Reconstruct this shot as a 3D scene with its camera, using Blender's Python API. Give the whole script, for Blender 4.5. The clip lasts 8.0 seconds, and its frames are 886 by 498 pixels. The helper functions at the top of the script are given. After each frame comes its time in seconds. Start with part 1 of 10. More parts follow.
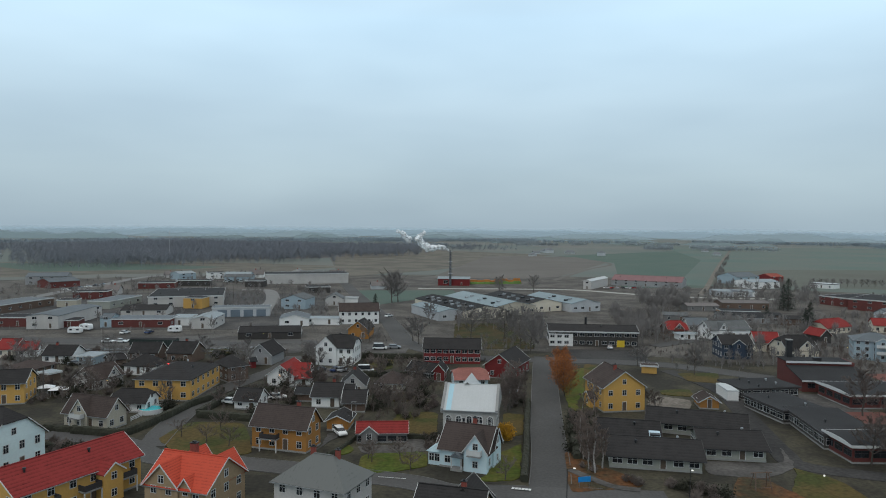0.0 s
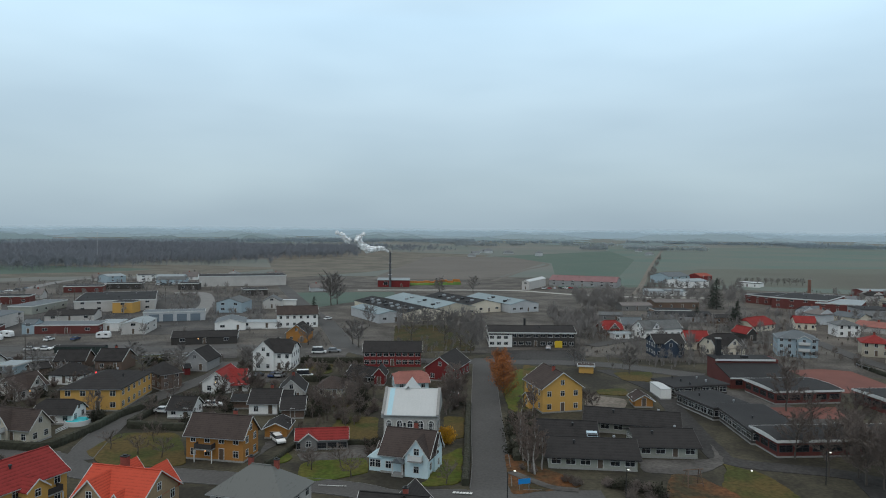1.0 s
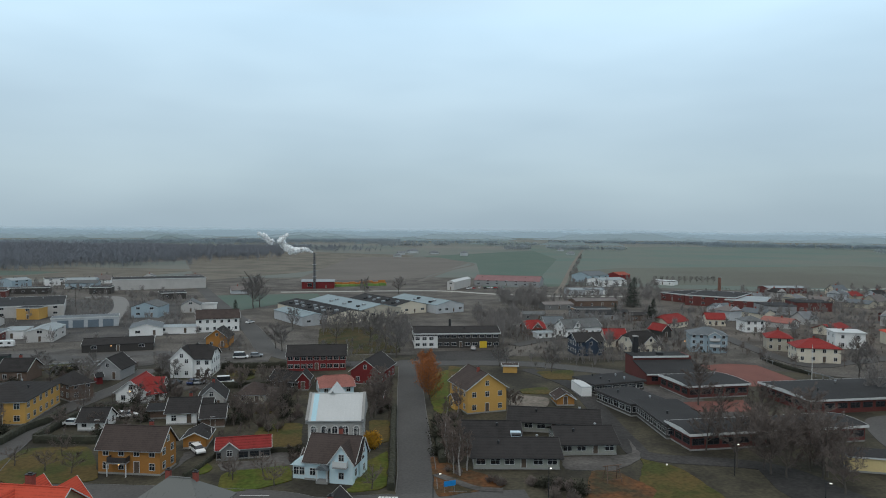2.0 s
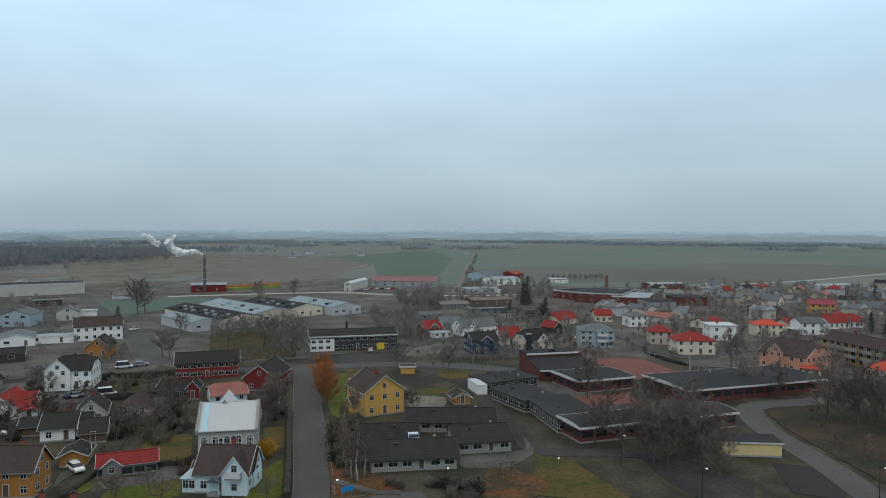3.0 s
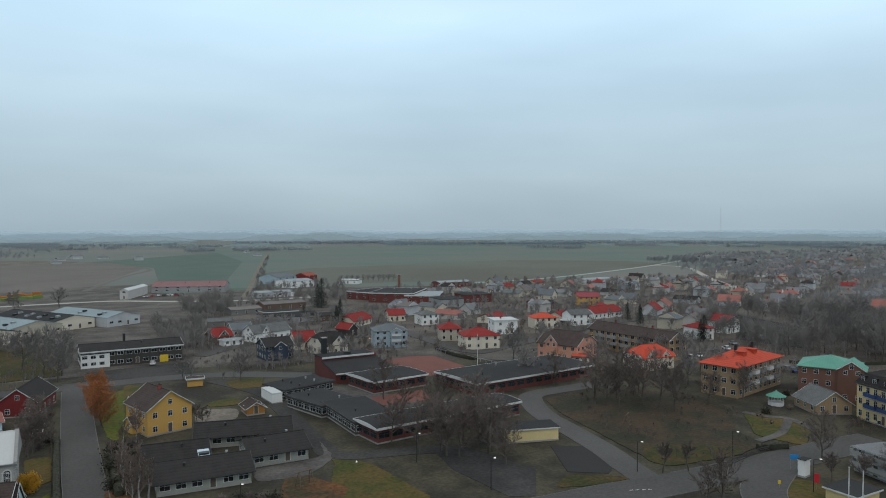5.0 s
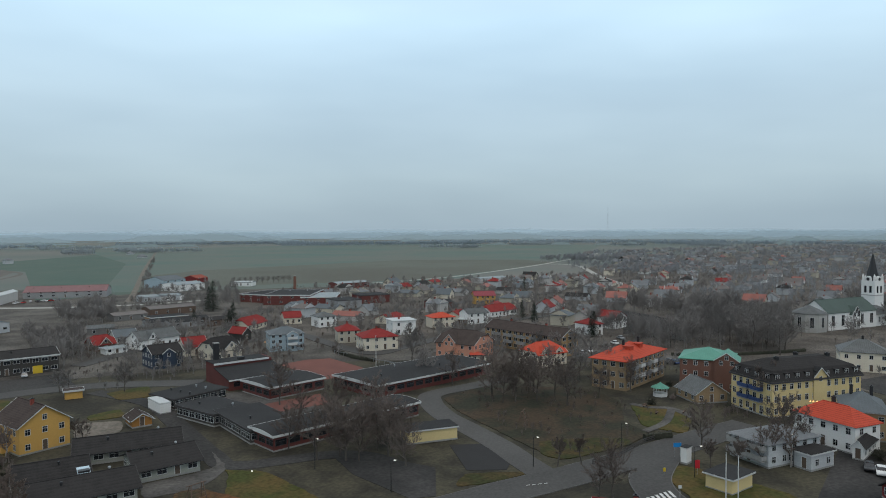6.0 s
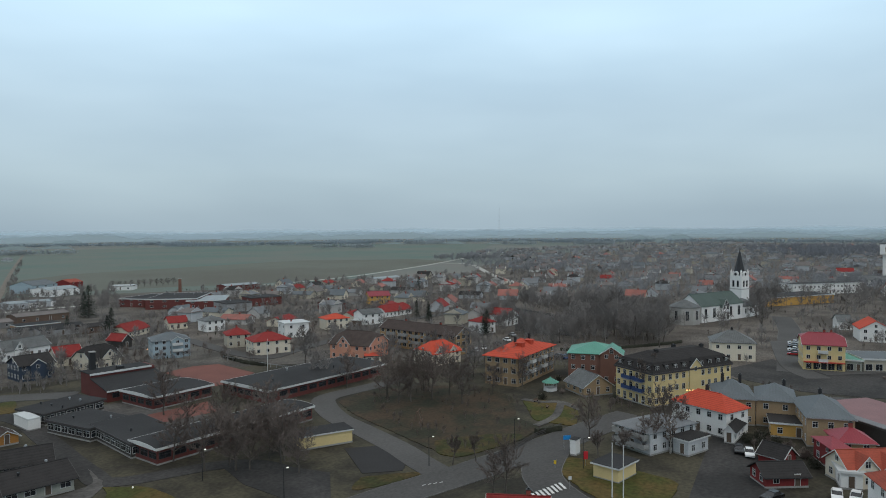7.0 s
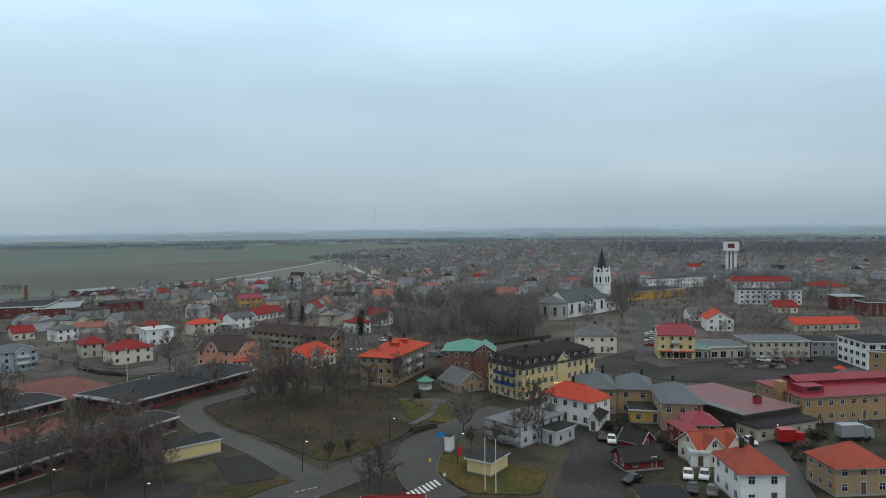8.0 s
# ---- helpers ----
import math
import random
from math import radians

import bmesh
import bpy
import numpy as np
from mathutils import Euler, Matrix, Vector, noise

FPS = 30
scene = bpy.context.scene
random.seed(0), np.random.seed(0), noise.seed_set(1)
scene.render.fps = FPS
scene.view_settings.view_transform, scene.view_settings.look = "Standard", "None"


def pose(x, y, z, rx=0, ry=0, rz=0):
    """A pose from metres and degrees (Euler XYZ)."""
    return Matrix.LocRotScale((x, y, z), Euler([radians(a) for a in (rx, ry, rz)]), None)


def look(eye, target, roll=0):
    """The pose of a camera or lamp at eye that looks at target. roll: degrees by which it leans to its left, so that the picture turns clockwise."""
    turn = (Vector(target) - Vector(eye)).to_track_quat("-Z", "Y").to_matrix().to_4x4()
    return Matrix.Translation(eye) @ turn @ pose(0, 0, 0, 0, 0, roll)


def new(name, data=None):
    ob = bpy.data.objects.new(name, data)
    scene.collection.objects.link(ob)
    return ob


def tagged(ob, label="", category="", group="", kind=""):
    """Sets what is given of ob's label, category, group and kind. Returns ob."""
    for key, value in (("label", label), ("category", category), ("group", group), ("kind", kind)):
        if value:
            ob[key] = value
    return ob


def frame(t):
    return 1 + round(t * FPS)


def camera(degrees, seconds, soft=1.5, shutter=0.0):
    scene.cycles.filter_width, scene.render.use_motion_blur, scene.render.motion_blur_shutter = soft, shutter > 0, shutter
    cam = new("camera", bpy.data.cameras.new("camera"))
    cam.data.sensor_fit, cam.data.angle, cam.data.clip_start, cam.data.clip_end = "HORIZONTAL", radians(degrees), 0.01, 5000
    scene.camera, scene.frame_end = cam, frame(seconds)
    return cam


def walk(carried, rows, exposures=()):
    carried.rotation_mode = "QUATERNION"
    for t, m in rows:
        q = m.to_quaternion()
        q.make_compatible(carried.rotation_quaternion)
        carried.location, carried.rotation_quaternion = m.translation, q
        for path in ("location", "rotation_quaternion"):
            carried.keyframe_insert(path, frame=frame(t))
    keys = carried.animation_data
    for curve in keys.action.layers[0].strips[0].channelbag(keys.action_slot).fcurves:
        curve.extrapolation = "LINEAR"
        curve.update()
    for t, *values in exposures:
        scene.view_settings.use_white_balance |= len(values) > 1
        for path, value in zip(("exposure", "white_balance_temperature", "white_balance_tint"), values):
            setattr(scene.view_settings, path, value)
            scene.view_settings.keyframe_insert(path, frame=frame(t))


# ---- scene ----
cam = camera(64.6, 8.0, soft=1.0)
PATH = [
    (0.0, pose(-0.00, -0.00, 44.00, 88.18, -0.45, 3.54)),
    (0.5, pose(-0.12, 0.21, 44.40, 88.19, -0.48, 1.11)),
    (1.0, pose(-0.20, 0.33, 44.78, 88.23, -0.47, -1.40)),
    (1.5, pose(-0.15, 0.37, 45.16, 88.24, -0.46, -4.02)),
    (3.0, pose(0.19, 0.36, 45.98, 88.29, -0.20, -15.87)),
    (3.5, pose(0.14, 0.41, 46.17, 88.30, -0.12, -20.03)),
    (4.0, pose(0.00, 0.48, 46.38, 88.33, -0.07, -24.27)),
    (4.5, pose(-0.11, 0.51, 46.60, 88.33, 0.01, -28.48)),
    (6.0, pose(0.08, 1.24, 47.15, 88.27, 0.23, -41.08)),
    (6.5, pose(0.34, 1.58, 47.23, 88.23, 0.28, -45.29)),
    (7.0, pose(0.64, 1.73, 47.29, 88.19, 0.41, -49.72)),
    (7.5, pose(0.97, 1.66, 47.29, 88.14, 0.46, -54.22)),
    (8.0, pose(1.38, 1.68, 47.23, 88.10, 0.63, -59.87)),
]
walk(cam, PATH)

# overcast sky: bright overhead, duller towards the horizon, soft cloud bands
world = bpy.data.worlds.new("overcast_sky")
scene.world = world
world.use_nodes = True
wn, wl = world.node_tree.nodes, world.node_tree.links
wn.clear()


def wnode(kind, **kw):
    n = wn.new(kind)
    for k, v in kw.items():
        if k == "noise_dimensions":
            n.noise_dimensions = v
        elif k == "sky_type":
            n.sky_type = v
        elif k == "blend_type":
            n.blend_type = v
        elif k == "data_type":
            n.data_type = v
    return n


w_out = wnode("ShaderNodeOutputWorld")
w_bg = wnode("ShaderNodeBackground")
w_bg.inputs[1].default_value = 1.0
w_co = wnode("ShaderNodeTexCoord")
w_sep = wnode("ShaderNodeSeparateXYZ")
wl.new(w_co.outputs["Generated"], w_sep.inputs[0])
w_ramp = wnode("ShaderNodeValToRGB")
cr = w_ramp.color_ramp
cr.elements[0].position, cr.elements[0].color = 0.0, (0.363, 0.474, 0.554, 1)
cr.elements[1].position, cr.elements[1].color = 1.0, (0.90, 0.92, 0.94, 1)
for p, c in ((0.02, (0.385, 0.500, 0.580, 1)), (0.07, (0.475, 0.610, 0.690, 1)), (0.16, (0.545, 0.715, 0.835, 1)), (0.28, (0.660, 0.905, 1.09, 1)), (0.42, (0.68, 0.85, 0.96, 1)), (0.65, (0.84, 0.90, 0.93, 1))):
    e = cr.elements.new(p)
    e.color = c
wl.new(w_sep.outputs[2], w_ramp.inputs[0])
w_map = wnode("ShaderNodeMapping")
w_map.inputs["Scale"].default_value = (1.6, 1.6, 6.0)
wl.new(w_co.outputs["Generated"], w_map.inputs[0])
w_noise = wnode("ShaderNodeTexNoise")
w_noise.inputs["Scale"].default_value = 1.6
w_noise.inputs["Detail"].default_value = 3.0
w_noise.inputs["Roughness"].default_value = 0.45
wl.new(w_map.outputs[0], w_noise.inputs["Vector"])
w_r2 = wnode("ShaderNodeValToRGB")
w_r2.color_ramp.elements[0].position, w_r2.color_ramp.elements[0].color = 0.30, (0.89, 0.90, 0.915, 1)
w_r2.color_ramp.elements[1].position, w_r2.color_ramp.elements[1].color = 0.72, (1.07, 1.06, 1.05, 1)
wl.new(w_noise.outputs["Fac"], w_r2.inputs[0])
w_mul = wnode("ShaderNodeMix", data_type="RGBA", blend_type="MULTIPLY")
w_mul.inputs[0].default_value = 1.0
wl.new(w_ramp.outputs[0], w_mul.inputs[6])
wl.new(w_r2.outputs[0], w_mul.inputs[7])
w_sky = wnode("ShaderNodeTexSky", sky_type="NISHITA")
w_sky.sun_disc = False
w_sky.sun_elevation = radians(24)
w_sky.sun_rotation = radians(200)
w_dim = wnode("ShaderNodeMix", data_type="RGBA", blend_type="MULTIPLY")
w_dim.inputs[0].default_value = 1.0
w_dim.inputs[7].default_value = (0.06, 0.06, 0.06, 1)
wl.new(w_sky.outputs[0], w_dim.inputs[6])
w_mix = wnode("ShaderNodeMix", data_type="RGBA")
w_mix.inputs[0].default_value = 0.94
wl.new(w_dim.outputs[2], w_mix.inputs[6])
wl.new(w_mul.outputs[2], w_mix.inputs[7])
wl.new(w_mix.outputs[2], w_bg.inputs[0])
wl.new(w_bg.outputs[0], w_out.inputs[0])

sun = new("sun", bpy.data.lights.new("sun", "SUN"))
sun.data.energy, sun.data.angle, sun.data.color = 0.5, radians(25), (1.0, 0.96, 0.9)
sun.matrix_world = look((0, 0, 100), (30, 70, 0))
scene.view_settings.exposure = 0.0


# ---- materials ----
def material(name, base, rough=0.8, metal=0.0, vary=0.25, grain=3.0, blotch=0.25, bump=0.3, bump_scale=None, bands=None, hue=0.0, streak=0.0, spec=0.4):
    """Two scales of variation round a base colour, fine relief; bands: (size in metres, axis, strength) draws courses as relief and tone."""
    m = bpy.data.materials.new(name)
    m.use_nodes = True
    nt = m.node_tree
    nodes, links = nt.nodes, nt.links
    bsdf = nodes["Principled BSDF"]
    bsdf.inputs["Roughness"].default_value = rough
    bsdf.inputs["Metallic"].default_value = metal
    bsdf.inputs["Specular IOR Level"].default_value = spec
    co = nodes.new("ShaderNodeTexCoord")
    n1 = nodes.new("ShaderNodeTexNoise")
    n1.inputs["Scale"].default_value, n1.inputs["Detail"].default_value = grain, 4.0
    n2 = nodes.new("ShaderNodeTexNoise")
    n2.inputs["Scale"].default_value, n2.inputs["Detail"].default_value = blotch, 5.0
    links.new(co.outputs["Object"], n1.inputs["Vector"])
    links.new(co.outputs["Object"], n2.inputs["Vector"])
    add = nodes.new("ShaderNodeMath")
    add.operation = "ADD"
    links.new(n1.outputs["Fac"], add.inputs[0])
    links.new(n2.outputs["Fac"], add.inputs[1])
    last = add.outputs[0]
    info = nodes.new("ShaderNodeObjectInfo")
    rnd = nodes.new("ShaderNodeMath")
    rnd.operation = "MULTIPLY_ADD"
    rnd.inputs[1].default_value = 0.25
    links.new(info.outputs["Random"], rnd.inputs[0])
    links.new(last, rnd.inputs[2])
    last = rnd.outputs[0]
    height = n1.outputs["Fac"]
    if bands:
        size, axis, strength = bands
        wave = nodes.new("ShaderNodeTexWave")
        wave.wave_type, wave.bands_direction, wave.wave_profile = "BANDS", axis, "SAW"
        wave.inputs["Scale"].default_value = 0.314 / size
        wave.inputs["Distortion"].default_value = 0.15
        links.new(co.outputs["Object"], wave.inputs["Vector"])
        mb = nodes.new("ShaderNodeMath")
        mb.operation = "MULTIPLY_ADD"
        mb.inputs[1].default_value = strength
        links.new(wave.outputs["Fac"], mb.inputs[0])
        links.new(last, mb.inputs[2])
        last = mb.outputs[0]
        hb = nodes.new("ShaderNodeMath")
        hb.operation = "MULTIPLY_ADD"
        hb.inputs[1].default_value = 1.5
        links.new(wave.outputs["Fac"], hb.inputs[0])
        links.new(n1.outputs["Fac"], hb.inputs[2])
        height = hb.outputs[0]
    if streak:
        mp = nodes.new("ShaderNodeMapping")
        mp.inputs["Scale"].default_value = (1.6, 1.6, 0.18)
        links.new(co.outputs["Object"], mp.inputs[0])
        n3 = nodes.new("ShaderNodeTexNoise")
        n3.inputs["Scale"].default_value, n3.inputs["Detail"].default_value = 1.0, 3.0
        links.new(mp.outputs[0], n3.inputs["Vector"])
        ms = nodes.new("ShaderNodeMath")
        ms.operation = "MULTIPLY_ADD"
        ms.inputs[1].default_value = streak
        links.new(n3.outputs["Fac"], ms.inputs[0])
        links.new(last, ms.inputs[2])
        last = ms.outputs[0]
    ramp = nodes.new("ShaderNodeMapRange")
    ramp.inputs[1].default_value, ramp.inputs[2].default_value = 0.75, 1.55
    ramp.inputs[3].default_value, ramp.inputs[4].default_value = 1 - vary, 1 + vary
    links.new(last, ramp.inputs[0])
    mul = nodes.new("ShaderNodeMix")
    mul.data_type, mul.blend_type = "RGBA", "MULTIPLY"
    mul.inputs[0].default_value = 1.0
    mul.inputs[6].default_value = (*base, 1)
    links.new(ramp.outputs[0], mul.inputs[7])
    out = mul.outputs[2]
    if hue:
        hs = nodes.new("ShaderNodeHueSaturation")
        hm = nodes.new("ShaderNodeMath")
        hm.operation = "MULTIPLY_ADD"
        hm.inputs[1].default_value, hm.inputs[2].default_value = hue, 0.5 - hue / 2
        links.new(n2.outputs["Fac"], hm.inputs[0])
        links.new(hm.outputs[0], hs.inputs["Hue"])
        links.new(out, hs.inputs["Color"])
        out = hs.outputs[0]
    links.new(out, bsdf.inputs["Base Color"])
    if bump:
        b = nodes.new("ShaderNodeBump")
        b.inputs["Strength"].default_value, b.inputs["Distance"].default_value = bump, 0.05
        links.new(height, b.inputs["Height"])
        links.new(b.outputs[0], bsdf.inputs["Normal"])
    return m


def two_tone(name, a, b, scale, low=0.42, high=0.58, rough=0.95, detail=6.0, fine=0.35, bump=0.4):
    """Ground: one colour breaking into another in patches, with fine grain over both."""
    m = bpy.data.materials.new(name)
    m.use_nodes = True
    nodes, links = m.node_tree.nodes, m.node_tree.links
    bsdf = nodes["Principled BSDF"]
    bsdf.inputs["Roughness"].default_value = rough
    bsdf.inputs["Specular IOR Level"].default_value = 0.2
    co = nodes.new("ShaderNodeTexCoord")
    n = nodes.new("ShaderNodeTexNoise")
    n.inputs["Scale"].default_value, n.inputs["Detail"].default_value, n.inputs["Roughness"].default_value = scale, detail, 0.62
    links.new(co.outputs["Object"], n.inputs["Vector"])
    r = nodes.new("ShaderNodeMapRange")
    r.inputs[1].default_value, r.inputs[2].default_value = low, high
    links.new(n.outputs["Fac"], r.inputs[0])
    mix = nodes.new("ShaderNodeMix")
    mix.data_type = "RGBA"
    mix.inputs[6].default_value, mix.inputs[7].default_value = (*a, 1), (*b, 1)
    links.new(r.outputs[0], mix.inputs[0])
    n2 = nodes.new("ShaderNodeTexNoise")
    n2.inputs["Scale"].default_value, n2.inputs["Detail"].default_value = 1.3, 5.0
    links.new(co.outputs["Object"], n2.inputs["Vector"])
    r2 = nodes.new("ShaderNodeMapRange")
    r2.inputs[1].default_value, r2.inputs[2].default_value = 0.3, 0.7
    r2.inputs[3].default_value, r2.inputs[4].default_value = 1 - fine, 1 + fine
    links.new(n2.outputs["Fac"], r2.inputs[0])
    mul = nodes.new("ShaderNodeMix")
    mul.data_type, mul.blend_type = "RGBA", "MULTIPLY"
    mul.inputs[0].default_value = 1.0
    links.new(mix.outputs[2], mul.inputs[6])
    links.new(r2.outputs[0], mul.inputs[7])
    links.new(mul.outputs[2], bsdf.inputs["Base Color"])
    if bump:
        bp = nodes.new("ShaderNodeBump")
        bp.inputs["Strength"].default_value, bp.inputs["Distance"].default_value = bump, 0.1
        links.new(n2.outputs["Fac"], bp.inputs["Height"])
        links.new(bp.outputs[0], bsdf.inputs["Normal"])
    return m


def glow(name, colour, strength):
    m = bpy.data.materials.new(name)
    m.use_nodes = True
    b = m.node_tree.nodes["Principled BSDF"]
    b.inputs["Base Color"].default_value = (*colour, 1)
    b.inputs["Emission Color"].default_value = (*colour, 1)
    b.inputs["Emission Strength"].default_value = strength
    return m


WALL = {
    "white": material("white_render", (0.68, 0.67, 0.65), 0.8, vary=0.10, streak=0.25, bump=0.15),
    "cream": material("cream_render", (0.58, 0.52, 0.42), 0.85, vary=0.12, streak=0.25, bump=0.15),
    "greywhite": material("weathered_white_boards", (0.42, 0.40, 0.38), 0.85, vary=0.15, streak=0.3, bands=(0.2, "X", 0.12)),
    "paleblue": material("pale_blue_boards", (0.52, 0.64, 0.68), 0.7, vary=0.08, streak=0.2, bands=(0.18, "X", 0.1)),
    "blue": material("blue_boards", (0.028, 0.042, 0.068), 0.7, vary=0.12, bands=(0.18, "X", 0.1)),
    "lightblue": material("light_blue_sheet", (0.29, 0.36, 0.40), 0.5, vary=0.1, bands=(0.3, "X", 0.12)),
    "yellow": material("yellow_boards", (0.50, 0.285, 0.075), 0.75, vary=0.1, streak=0.2, bands=(0.18, "X", 0.1)),
    "paleyellow": material("pale_yellow_render", (0.56, 0.44, 0.22), 0.85, vary=0.1, streak=0.2, bump=0.15),
    "ochre": material("ochre_render", (0.32, 0.145, 0.036), 0.85, vary=0.14, streak=0.25, bump=0.15),
    "tan": material("tan_render", (0.285, 0.200, 0.118), 0.85, vary=0.14, streak=0.25, bump=0.15),
    "red": material("red_boards", (0.15, 0.018, 0.018), 0.85, vary=0.18, streak=0.25, bands=(0.2, "X", 0.15)),
    "brick": material("red_brick", (0.122, 0.035, 0.030), 0.85, vary=0.22, grain=6, bands=(0.085, "Z", 0.12)),
    "yellowbrick": material("yellow_brick", (0.34, 0.22, 0.11), 0.85, vary=0.2, grain=6, bands=(0.085, "Z", 0.12)),
    "grey": material("grey_render", (0.26, 0.26, 0.26), 0.85, vary=0.16, streak=0.3),
    "beige": material("beige_render", (0.40, 0.36, 0.29), 0.85, vary=0.14, streak=0.3),
    "dark": material("dark_stained_boards", (0.045, 0.04, 0.037), 0.8, vary=0.25, bands=(0.2, "X", 0.15)),
    "brown": material("brown_boards", (0.12, 0.08, 0.06), 0.85, vary=0.25, bands=(0.2, "X", 0.15)),
    "pink": material("salmon_render", (0.52, 0.25, 0.17), 0.85, vary=0.12, streak=0.2),
    "green": material("grey_green_boards", (0.27, 0.275, 0.24), 0.85, vary=0.14, bands=(0.2, "X", 0.12)),
    "brownbrick": material("brown_brick", (0.165, 0.080, 0.058), 0.85, vary=0.2, grain=6, bands=(0.085, "Z", 0.12)),
    "mint": material("pale_mint_boards", (0.60, 0.71, 0.71), 0.75, vary=0.08, streak=0.2, bands=(0.2, "X", 0.1)),
    "greyboard": material("weathered_grey_boards", (0.15, 0.145, 0.14), 0.85, vary=0.2, streak=0.3, bands=(0.2, "X", 0.2)),
    # greyed to put haze into far walls; also plain dull render nearby
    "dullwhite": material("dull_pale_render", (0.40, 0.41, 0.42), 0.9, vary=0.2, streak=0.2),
    "stone": material("pale_stone_render", (0.33, 0.32, 0.30), 0.9, vary=0.18, streak=0.3),
}
ROOF = {
    "red": material("red_roof_tile", (0.160, 0.021, 0.019), 0.85, vary=0.45, blotch=0.6, bands=(0.36, "Z", 0.75), spec=0.2),
    "orange": material("orange_roof_tile", (0.34, 0.050, 0.027), 0.8, vary=0.4, blotch=0.6, bands=(0.3, "Z", 0.75), spec=0.2),
    "brownred": material("brown_red_roof_tile", (0.255, 0.050, 0.028), 0.8, vary=0.3, blotch=0.5, bands=(0.3, "Z", 0.3)),
    "dark": material("dark_roof_tile", (0.028, 0.026, 0.0255), 0.9, vary=0.35, blotch=0.5, bands=(0.3, "Z", 0.4), spec=0.15),
    "brown": material("brown_roof_tile", (0.052, 0.040, 0.036), 0.9, vary=0.35, blotch=0.5, bands=(0.3, "Z", 0.4), spec=0.15),
    "grey": material("grey_sheet_roof", (0.08, 0.084, 0.084), 0.65, 0.1, vary=0.5, blotch=0.5, bands=(0.6, "X", 0.32)),
    "felt": material("grey_felt_roof", (0.036, 0.036, 0.037), 0.95, spec=0.15, vary=0.35, blotch=0.12),
    "white": material("white_sheet_roof", (0.44, 0.45, 0.445), 0.5, vary=0.07, bands=(0.9, "X", 0.12)),
    "lightgrey": material("light_sheet_roof", (0.22, 0.25, 0.26), 0.55, vary=0.15, bands=(0.9, "X", 0.15)),
    "green": material("verdigris_copper_roof", (0.085, 0.25, 0.19), 0.65, vary=0.2, bands=(0.6, "X", 0.18)),
    "darkgreen": material("dark_green_copper_roof", (0.05, 0.075, 0.065), 0.65, vary=0.25, bands=(0.6, "X", 0.18)),
    "redsheet": material("crimson_sheet_roof", (0.215, 0.020, 0.032), 0.5, vary=0.15, bands=(0.5, "X", 0.2)),
    "pinksheet": material("faded_pink_sheet_roof", (0.185, 0.088, 0.088), 0.6, vary=0.2, bands=(0.9, "X", 0.2)),
    "paleblue": material("pale_blue_sheet_roof", (0.36, 0.47, 0.50), 0.6, vary=0.12, bands=(0.5, "X", 0.15)),
    "paleslate": material("pale_slate_blue_sheet_roof", (0.185, 0.235, 0.25), 0.6, vary=0.18, blotch=0.08, bands=(0.9, "X", 0.12)),
    "mossgrey": material("streaked_old_sheet_roof", (0.072, 0.074, 0.070), 0.7, 0.1, vary=0.75, blotch=0.7, grain=1.2, streak=0.9, bands=(0.6, "X", 0.5)),
    # three roofs paled to put haze into far houses; also weathered near ones
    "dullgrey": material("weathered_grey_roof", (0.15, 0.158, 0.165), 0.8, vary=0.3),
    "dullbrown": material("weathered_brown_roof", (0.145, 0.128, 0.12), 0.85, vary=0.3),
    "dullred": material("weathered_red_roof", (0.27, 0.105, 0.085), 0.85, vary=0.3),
    "bluegrey": material("blue_grey_sheet_roof", (0.092, 0.106, 0.115), 0.7, vary=0.2, bands=(0.7, "X", 0.18)),
}
TRIM = material("white_painted_trim", (0.54, 0.54, 0.53), 0.6, vary=0.08, bump=0.1)
DARKTRIM = material("dark_painted_trim", (0.05, 0.045, 0.045), 0.6, vary=0.15, bump=0.1)
GLASS = material("dark_window_glass", (0.022, 0.025, 0.03), 0.08, vary=0.4, grain=0.7, bump=0.0, spec=0.7)
CONCRETE = material("weathered_concrete", (0.25, 0.245, 0.235), 0.9, vary=0.2, streak=0.2)
CHIMNEY_BRICK = material("chimney_brick", (0.24, 0.06, 0.045), 0.85, vary=0.25, grain=6, bands=(0.085, "Z", 0.15))
BLACKMETAL = material("black_sheet_metal", (0.03, 0.03, 0.032), 0.5, 0.3, vary=0.2)
STEEL = material("galvanised_steel", (0.38, 0.39, 0.40), 0.45, 0.7, vary=0.15)
BARK = material("wet_bark", (0.085, 0.073, 0.063), 0.95, vary=0.3, grain=5)
TWIG = material("winter_twigs", (0.140, 0.113, 0.100), 0.95, vary=0.3, grain=2, bump=0)
BIRCH = material("birch_twigs", (0.15, 0.115, 0.098), 0.95, vary=0.3, grain=2, bump=0)
BIRCHBARK = material("birch_bark", (0.30, 0.28, 0.26), 0.9, vary=0.5, grain=4)
# needle colour lifted slightly to put haze into the far spruces
NEEDLE = material("spruce_needles", (0.032, 0.042, 0.030), 0.9, vary=0.4, grain=1.5, bump=0)
HEDGE = material("clipped_hedge", (0.032, 0.032, 0.021), 0.95, vary=0.45, grain=2.5, bump=0.6)
COPPER = material("copper_beech_leaves", (0.31, 0.11, 0.034), 0.9, vary=0.4, grain=1.5, bump=0)
YELLOWLEAF = material("yellow_witch_hazel", (0.50, 0.26, 0.02), 0.9, vary=0.35, grain=1.5, bump=0)
LAMP = glow("warm_lamp", (1.0, 0.50, 0.18), 2.2)
COOLAMP = glow("cool_lamp", (1.0, 0.95, 0.85), 0.6)
REDLAMP = glow("red_warning_lamp", (1.0, 0.03, 0.03), 3.0)


